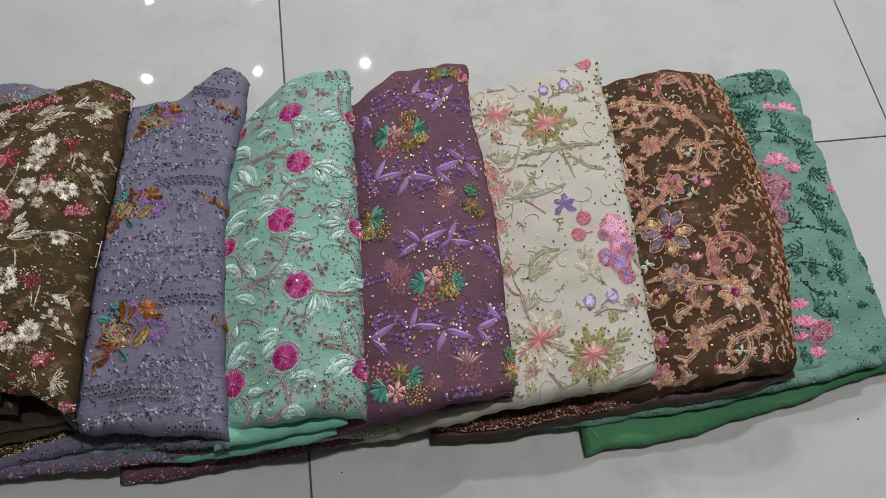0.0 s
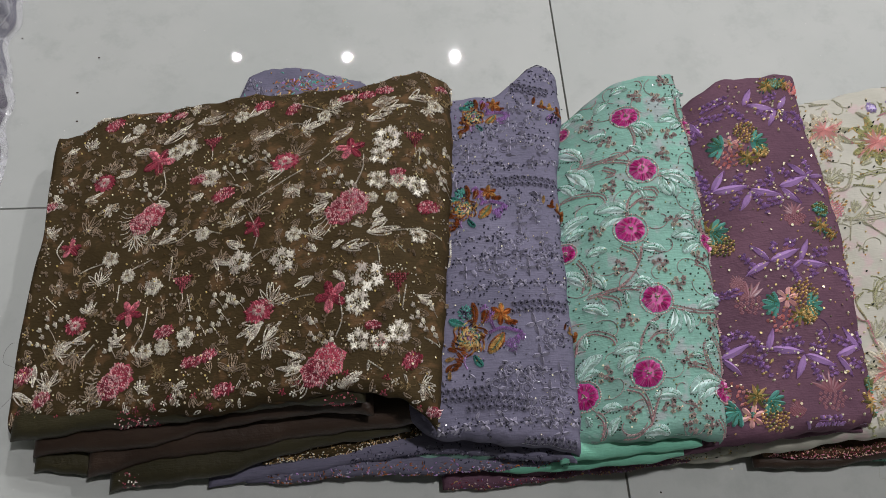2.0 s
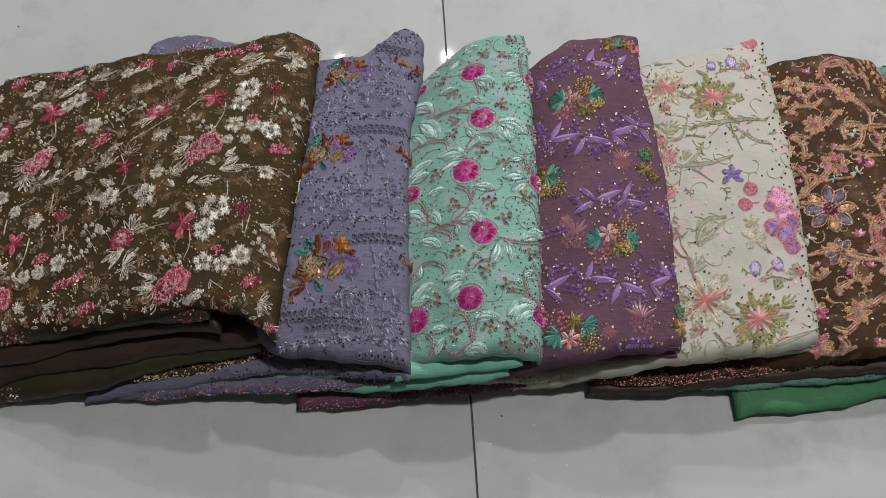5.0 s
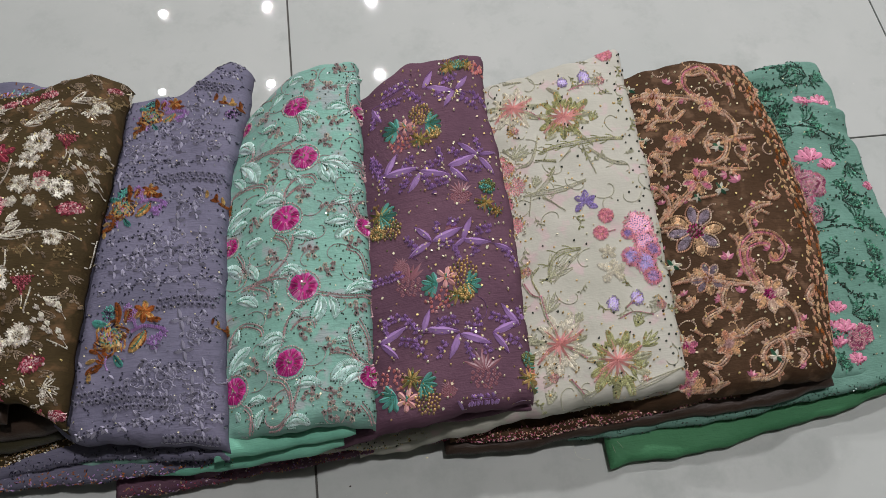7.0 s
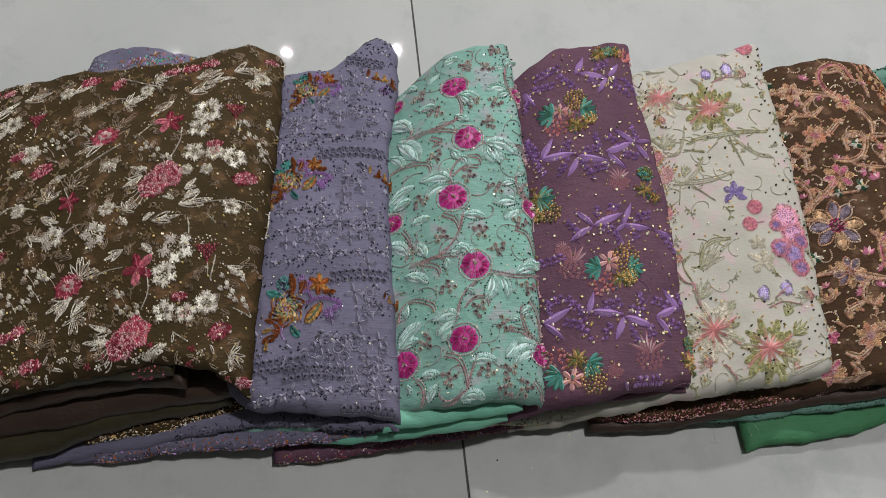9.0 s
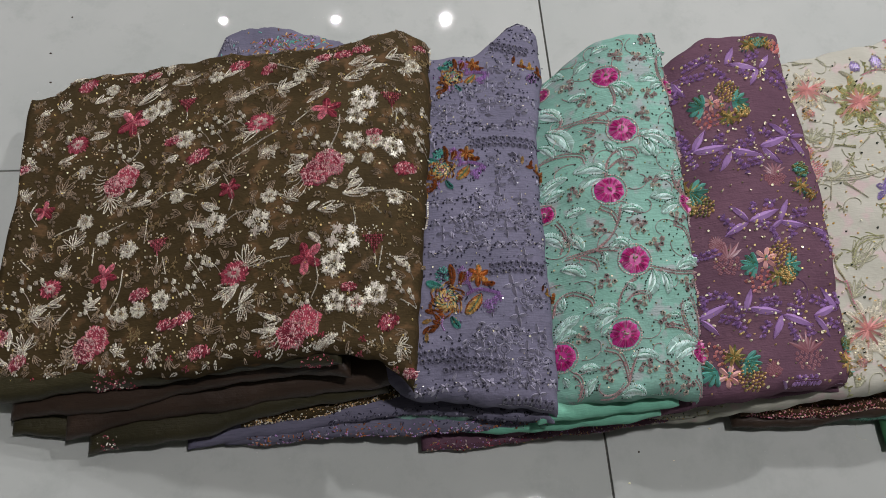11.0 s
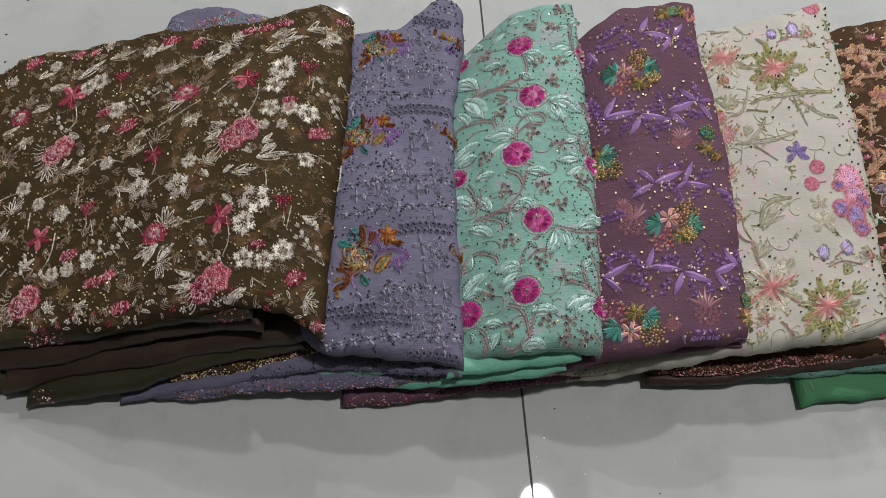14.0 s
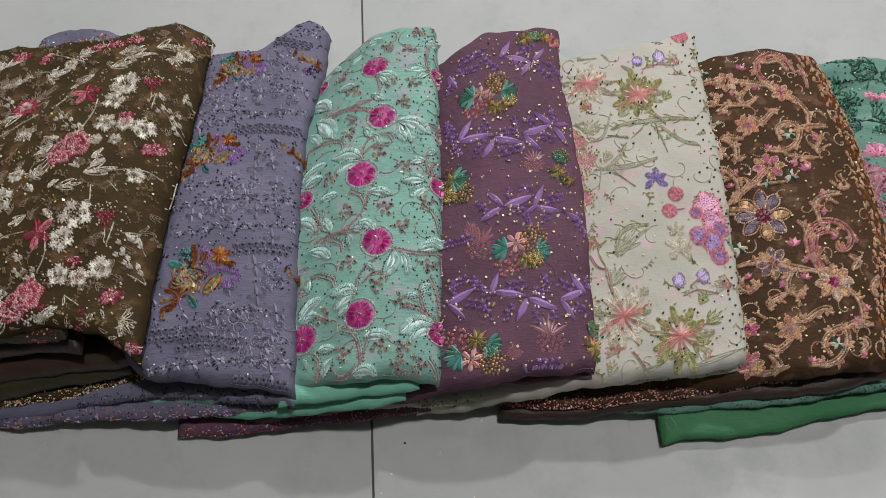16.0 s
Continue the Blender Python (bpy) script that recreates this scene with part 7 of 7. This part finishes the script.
for x, y, r in COP_WHITES:
    w = Work(copper)
    for k in range(6):
        w.pad(x, y, r * RND.uniform(0.7, 1.1), r * 0.42, 60 * k + RND.uniform(-15, 15), (8, 8, 7)[k % 3], 0, 0.0020)
    w.finish("embroidered_bud", COP_THREADS, copper_thing, "white and jade flower bud")
for x, y, r in COP_PINKS:
    w = Work(copper)
    a0 = RND.uniform(0, 180)
    for k in range(4):
        w.pad(x - 0.5 * r * math.cos(radians(a0)), y - 0.5 * r * math.sin(radians(a0)), r * 1.2, r * 0.5, a0 + (k - 1.5) * 34, (2, 6, 2, 2)[k], 0, 0.0018)
    w.finish("embroidered_bud", COP_THREADS, copper_thing, "dusty pink flower bud")
for i, run in enumerate(COP_VINES + COP_VINES_FRONT + COP_CURLS):
    w = Work(copper)
    line = curve(run)
    thin = i >= len(COP_VINES) + len(COP_VINES_FRONT)
    pink = i in (4, 14, 15)
    half = 0.0016 if thin else 0.0025
    for s, slot in ((-1, 0), (1, 4), (0, 2 if pink else 1)):
        side = []
        for k, (px, py) in enumerate(line):
            q, p = line[min(k + 1, len(line) - 1)], line[max(k - 1, 0)]
            l = math.hypot(q[0] - p[0], q[1] - p[1]) or 1e-6
            taper = half * min(1, 0.4 + 3 * min(k, len(line) - 1 - k) / len(line))
            side.append((px - s * taper * (q[1] - p[1]) / l, py + s * taper * (q[0] - p[0]) / l))
        if s:
            for x, y in walk_along(side, 0.0021):
                w.bead(x, y, 0.0011, slot if RND.random() < 0.8 else 1, 0.0019)
        else:
            w.chain(side, 0.0022, 0.0013 if thin else 0.0022, slot, False, 0.0014)
    for k in range(6, len(line) - 2, 9):
        px, py = line[k]
        a = math.degrees(math.atan2(line[k + 1][1] - py, line[k + 1][0] - px)) + RND.choice((1, -1)) * RND.uniform(50, 80)
        for j in range(2):
            w.leaf(px, py, RND.uniform(0.006, 0.009), 0.0034, a + (j - 0.5) * 45, RND.choice((0, 1, 4)), None, 0.5, 5, 0.0015)
    w.finish("beaded_scroll", COP_THREADS, copper_thing, "copper-gold beaded scroll")
w = Work(copper)
for x, y in scatter(copper, 70, 0.015, 20, -0.02, 0.985, 0.02, 0.98, COP_FLOWERS, 0.004):
    line = spiral(x, y, RND.uniform(0.003, 0.005), RND.uniform(0, 360), 0.8, RND.choice((1, -1)), 1.7)
    w.beads_along(line, 0.0021, 0.0009, RND.choice((0, 1, 4)))
for x, y in scatter(copper, 190, 0.0052, 26, 0.85, 0.99, 0.02, 0.98):
    w.leaf(x, y, 0.007, 0.003, RND.uniform(60, 120), RND.choice((0, 0, 3, 4)), None, 0.4, 4)
w.finish("filling_stitches", COP_THREADS, copper_thing, "small copper-gold curls and leaves", "stuff")
glints(copper, copper_thing, 330, 0.0062, 27, [PEARL, PEARL, GILT], 0.0013)

# ---- green cloth ----
PLUMTHREAD = thread("plum", 150, 76, 106, 0.3)
GREEN_THREADS = [FOREST, DUSTY, BLUSH, CRIMSON, SEAMINT, DARKBEAD]
for x, y, r in GREEN_ROSES:
    w = Work(green)
    rose(w, x, y, r)
    w.finish("embroidered_rose", [DUSTY, PLUMTHREAD, BLUSH, SEAMINT], green_thing, "rose in dusty pink thread")
for x, y, r in GREEN_BUDS:
    w = Work(green)
    for k in range(5):
        w.pad(x, y - 0.5 * r, r * 1.4, r * 0.6, 90 + (k - 2) * 32, 1, 0, 0.0012, True)
    hatch(w, x, y, r * 0.8, (1, 1, 2, 3), 30, 0.0028)
    w.finish("embroidered_bud", GREEN_THREADS, green_thing, "pink bud")


def bead_spray(w, x, y, l, a):
    """Dark beads and small pads set along a branching frond."""
    for k in range(6):
        b = radians(a + (k - 2.5) * 24)
        w.beads_along([(x, y), (x + 0.5 * l * math.cos(b), y + 0.5 * l * math.sin(b)), (x + l * math.cos(b + 0.3), y + l * math.sin(b + 0.3))], 0.0022, 0.0011, 0 if k % 3 else 5)
        for j in range(4):
            f = RND.uniform(0.3, 1.0)
            w.pad(x + f * l * math.cos(b), y + f * l * math.sin(b), 0.0042, 0.0022, math.degrees(b) + RND.choice((-50, 50)), RND.choice((0, 0, 4, 4)), 0, 0.0016)


for x, y, l, a in GREEN_SPRAYS:
    w = Work(green)
    bead_spray(w, x - 0.5 * l * math.cos(radians(a)), y - 0.5 * l * math.sin(radians(a)), l * 1.25, a)
    w.finish("beaded_spray", GREEN_THREADS, green_thing, "frond of dark green beads")
for run in GREEN_FRONDS:
    w = Work(green)
    w.chain(run, 0.0022, 0.0011, 5)
    for k, (x, y) in enumerate(walk_along(curve(run), 0.0034)):
        w.pad(x, y, RND.uniform(0.003, 0.0055), 0.0024, RND.uniform(0, 360), RND.choice((0, 4, 0, 5)), 0.2, 0.0017)
        w.bead(x, y + RND.gauss(0, 0.003), 0.0010, 5)
    w.finish("beaded_frond", GREEN_THREADS, green_thing, "long frond of dark green beads")
w = Work(green)
for x, y in scatter(green, 26, 0.020, 28, -0.02, 0.98, 0.02, 0.98, GREEN_ROSES, 0.004):
    bead_spray(w, x, y, 0.008, RND.uniform(0, 360))
for x, y in scatter(green, 200, 0.007, 29):
    w.bead(x, y, RND.uniform(0.0008, 0.0012), 5)
w.finish("filling_stitches", GREEN_THREADS, green_thing, "small dark green bead fronds", "stuff")
glints(green, green_thing, 130, 0.009, 30, [PEARL, STEEL], 0.0010)


# ---- embroidery that runs on round the lower folds ----


def fold_stitches(index, threads, count, x0, x1, seed, size=0.003, bead=0.4):
    grid, parent = FOLDS[index]
    rnd = random.Random(seed)
    verts, faces, slots = [], [], []
    n, m, _ = grid.shape
    for k in range(count):
        x = rnd.uniform(x0, x1)
        i = int(np.clip((x - grid[0, 0, 0]) / (grid[-1, 0, 0] - grid[0, 0, 0]) * (n - 1), 1, n - 2))
        j = rnd.randint(2, 7)
        p, q, r = grid[i, j], grid[i, j + 1], grid[i + 1, j]
        along, down = (r - p) / np.linalg.norm(r - p), (q - p) / (np.linalg.norm(q - p) + 1e-9)
        out = np.cross(along, down)
        out = out / (np.linalg.norm(out) + 1e-9)
        if out[1] > 0 and out[2] <= 0 or out[1] > 0.5:
            out = -out
        c = p + (q - p) * rnd.random() + (r - p) * rnd.random()
        a = rnd.uniform(0, 3.14)
        d = along * math.cos(a) + down * math.sin(a)
        e = np.cross(out, d)
        l = size * rnd.uniform(0.6, 1.2) * (0.35 if rnd.random() < bead else 1)
        w = min(0.0008, l * 0.5)
        b = len(verts)
        verts += [c - d * l / 2, c + d * l / 2, c + e * w, c - e * w, c + out * 0.0014]
        faces += [(b, b + 2, b + 4), (b + 2, b + 1, b + 4), (b + 1, b + 3, b + 4), (b + 3, b, b + 4)]
        slots += [rnd.randrange(len(threads))] * 4
    tagged(mesh_object("fold_embroidery", verts, faces, threads, parent, False, slots), "stitches and beads along the fold", kind="stuff")


fold_stitches(0, [ROSE, CRIMSON, IVORY, CRIMSON], 150, -0.492, -0.452, 1)
fold_stitches(0, [ROSE, CRIMSON], 60, -0.30, -0.27, 2)
fold_stitches(5, [IVORY, GOLDTHREAD, OLIVEGOLD, IVORY], 420, -0.36, -0.212, 3)
fold_stitches(4, [IVORY, CRIMSON], 40, -0.50, -0.48, 33)
fold_stitches(6, [INKBEAD, PEWTER, INKBEAD], 300, -0.28, -0.08, 4, 0.0042)
fold_stitches(7, [ORANGE, VIOLET, SLATE, INKBEAD, ORANGE], 620, -0.36, -0.07, 5, 0.004, 0.2)
fold_stitches(10, [LILAC, CRIMSON, OLIVEGOLD, MAUVE, CRIMSON], 620, -0.185, 0.14, 6)
fold_stitches(12, [DARKBEAD, OLIVE, OLIVEGOLD, MOSS], 620, 0.0, 0.35, 7, 0.003, 0.7)
fold_stitches(13, [PEACH, COPPERTHREAD, DUSTY, CRIMSON], 900, 0.14, 0.42, 8)
fold_stitches(15, [FOREST, DARKBEAD], 520, 0.26, 0.63, 9, 0.003, 0.7)

w = Work(flap)
for x, y in ((-0.375, 0.140), (-0.36, 0.118), (-0.385, 0.155)):
    for k in range(4):
        w.leaf(x, y, 0.009, 0.004, 90 * k + 10, 0, None, 0, 4, 0.0016)
for x, y in scatter(flap, 60, 0.009, 77):
    floret(w, x, y, 0.0036)
for k in range(240):
    x, y = RND.gauss(-0.315, 0.024), RND.gauss(0.138, 0.014)
    a = RND.uniform(0, 6.28)
    w.stitch(x, y, x + 0.006 * math.cos(a), y + 0.006 * math.sin(a), 0.0017, RND.choice((2, 3, 4, 5, 2)))
w.finish("corner_embroidery", LAV_THREADS, lavender_thing, "orange, teal and violet stitches", "stuff")
glints(flap, lavender_thing, 40, 0.008, 41, [STEEL, GOLD], 0.0010)


def loose_thread(pts, material, parent, r=0.00013):
    c = bpy.data.curves.new("loose_thread", "CURVE")
    c.dimensions, c.bevel_depth, c.bevel_resolution = "3D", r, 1
    s = c.splines.new("POLY")
    line = [(a[0], a[1]) for a in curve([p[:2] for p in pts])]
    zs = np.interp(np.linspace(0, 1, len(line)), np.linspace(0, 1, len(pts)), [p[2] for p in pts])
    s.points.add(len(line) - 1)
    for k, (x, y) in enumerate(line):
        s.points[k].co = (x, y, zs[k], 1)
    c.materials.append(material)
    ob = new("loose_thread", c)
    ob.parent = parent
    return ob


loose_thread([(-0.602, -0.20, 0.04), (-0.625, -0.185, 0.02), (-0.622, -0.165, 0.015), (-0.607, -0.17, 0.012), (-0.612, -0.20, 0.01)], CLOTH["umber"], brown_thing)
loose_thread([(-0.604, -0.225, 0.035), (-0.63, -0.24, 0.01), (-0.638, -0.262, 0.003), (-0.622, -0.285, 0.002)], CLOTH["umber"], brown_thing)
loose_thread([(0.30, -0.345, 0.03), (0.308, -0.352, 0.018), (0.302, -0.358, 0.016), (0.297, -0.346, 0.02)], STONE, copper_thing)
loose_thread([(0.255, -0.340, 0.03), (0.262, -0.352, 0.012), (0.275, -0.356, 0.008)], STONE, copper_thing)

# ---- crumbs and fallen sequins on the tiles ----


def flecks(label, spots, material, r):
    verts, faces = [], []
    for x, y in spots:
        n, q = len(verts), r * RND.uniform(0.6, 1.3)
        turn = RND.uniform(0, 6)
        verts += [(x + q * math.cos(turn + k * 1.0472), y + q * RND.uniform(0.6, 1.0) * math.sin(turn + k * 1.0472), 0.0004) for k in range(6)] + [(x, y, 0.0004 + 0.6 * q)]
        faces += [(n + k, n + (k + 1) % 6, n + 6) for k in range(6)]
    return tagged(mesh_object("floor_litter", verts, faces, [material], None, False), label, "floor litter", kind="stuff")


flecks("fallen pale sequins scattered on the polished tiles", [(0.112, -0.332), (0.068, -0.362), (0.018, -0.381), (0.099, -0.407), (0.056, -0.42), (0.008, -0.399), (0.009, -0.405), (0.064, -0.4)], PEARL, 0.0012)
flecks("dark lint crumbs lying on the polished tiles", [(-0.672, 0.239), (-0.597, 0.156), (-0.669, 0.133), (-0.593, 0.115), (-0.577, 0.208), (0.033, -0.351), (0.131, -0.444), (0.612, -0.364)], CLOTH["umber"], 0.0014)

# ---- plastic-wrapped bundles beside the row ----


def plastic_material():
    """Thin clear film, milky where it is creased, with sharp glints."""
    m, t, b = base("clear_plastic_film", 0.16)
    b.inputs["Specular IOR Level"].default_value = 1.0
    b.inputs["Base Color"].default_value = (0.55, 0.56, 0.58, 1)
    c = coords(t, (1.0, 0.45, 1.0))
    big = noise_at(t, c, 26.0, 2.5, 0.5)
    ridge = t.nodes.new("ShaderNodeMath")
    ridge.operation = "SUBTRACT"
    ridge.inputs[1].default_value = 0.5
    t.links.new(big, ridge.inputs[0])
    fold_line = t.nodes.new("ShaderNodeMath")
    fold_line.operation = "ABSOLUTE"
    t.links.new(ridge.outputs[0], fold_line.inputs[0])
    film = t.nodes.new("ShaderNodeMapRange")
    film.inputs["From Min"].default_value, film.inputs["From Max"].default_value = 0.0, 0.045
    film.inputs["To Min"].default_value, film.inputs["To Max"].default_value = 0.6, 0.24
    t.links.new(fold_line.outputs[0], film.inputs["Value"])
    t.links.new(film.outputs["Result"], b.inputs["Alpha"])
    bump(t, b, fold_line.outputs[0], 1.0, 0.02)
    return m


def wrapped_material(name, a, b_, c_):
    m, t, b = base(name, 0.7)
    c = coords(t)
    col = mixed(t, ramp(t, noise_at(t, c, 30.0, 3.0, 0.6), 0.42, 0.58), a, b_)
    col = mixed(t, ramp(t, noise_at(t, coords(t, (1, 1, 1), 30), 60.0, 3.0, 0.6), 0.6, 0.68), col, c_)
    t.links.new(col, b.inputs["Base Color"])
    bump(t, b, noise_at(t, c, 90.0, 4.0, 0.6), 0.5, 0.004)
    return m


PLASTIC = plastic_material()
WRAPPED = [wrapped_material("grey_violet_cloth", srgb(84, 86, 96), srgb(60, 58, 74), srgb(130, 130, 134)), wrapped_material("plum_cloth", srgb(70, 50, 76), srgb(40, 34, 50), srgb(74, 104, 90)),
           wrapped_material("slate_cloth", srgb(86, 92, 112), srgb(110, 110, 130), srgb(150, 150, 160))]


def pillow(x0, x1, y0, y1, height, puff, rough, seed, n=34):
    """A closed, soft-edged, creased bundle lying on the floor."""
    verts, cx, cy = [], (x0 + x1) / 2, (y0 + y1) / 2
    for side in (1, 0):
        freq = 2.2 if n < 50 else 5.0
        for i in range(n):
            for j in range(n):
                u, v = 2 * i / (n - 1) - 1, 2 * j / (n - 1) - 1
                k = ((1 - u ** 4) * (1 - v ** 4)) ** 0.45
                crease = noise.fractal(Vector((u * freq + seed, v * freq * 1.2, side)), 1.0, 2.0, 4)
                if n > 50:
                    crease += 0.5 - 1.6 * abs(noise.noise(Vector((u * 7 + seed, v * 3.5, 2)))) - 0.3 * abs(noise.noise(Vector((u * 15, v * 8 + seed, 5))))
                edge = 1 + (0.012 * noise.noise(Vector((u * 9, v * 12 + seed, 8))) if n > 50 else 0) + 0.07 * noise.noise(Vector((u * 2.4 + seed, v * 3.4, 4)))
                z = 0.004 + height * k * (1 + rough * crease) * side + puff * side
                verts.append((cx + u * (x1 - x0) / 2 * edge, cy + v * (y1 - y0) / 2 * edge, max(0.002, z)))
    q = n * n
    faces = [f[::-1] for f in grid_faces(n, n)] + [tuple(q + k for k in f) for f in grid_faces(n, n)]
    loop = [j for j in range(n)] + [i * n + n - 1 for i in range(1, n)] + [(n - 1) * n + j for j in range(n - 2, -1, -1)] + [i * n for i in range(n - 2, 0, -1)]
    faces += [(loop[k], loop[(k + 1) % len(loop)], loop[(k + 1) % len(loop)] + q, loop[k] + q) for k in range(len(loop))]
    return verts, faces


for i, (x0, x1, y0, y1, h) in enumerate(((-0.98, -0.678, 0.175, 0.46, 0.075), (-0.97, -0.668, -0.10, 0.19, 0.07), (-0.99, -0.72, 0.44, 0.72, 0.08))):
    bundle = new("wrapped_bundle")
    tagged(bundle, ("greyish violet", "plum and slate", "slate blue")[i] + " folded cloth in a crinkled clear plastic bag", "wrapped fabric", "plastic-wrapped bundles")
    mesh_object("cloth", *pillow(x0 + 0.008, x1 - 0.008, y0 + 0.008, y1 - 0.008, h - 0.010, 0.0, 0.3, i * 5 + 2), [WRAPPED[i]], bundle)
    bag = mesh_object("plastic_bag", *pillow(x0, x1, y0, y1, h, 0.0, 0.5, i * 5 + 2, 90), [PLASTIC], bundle, True, None, "crinkled clear plastic film")
    bag.visible_shadow = False
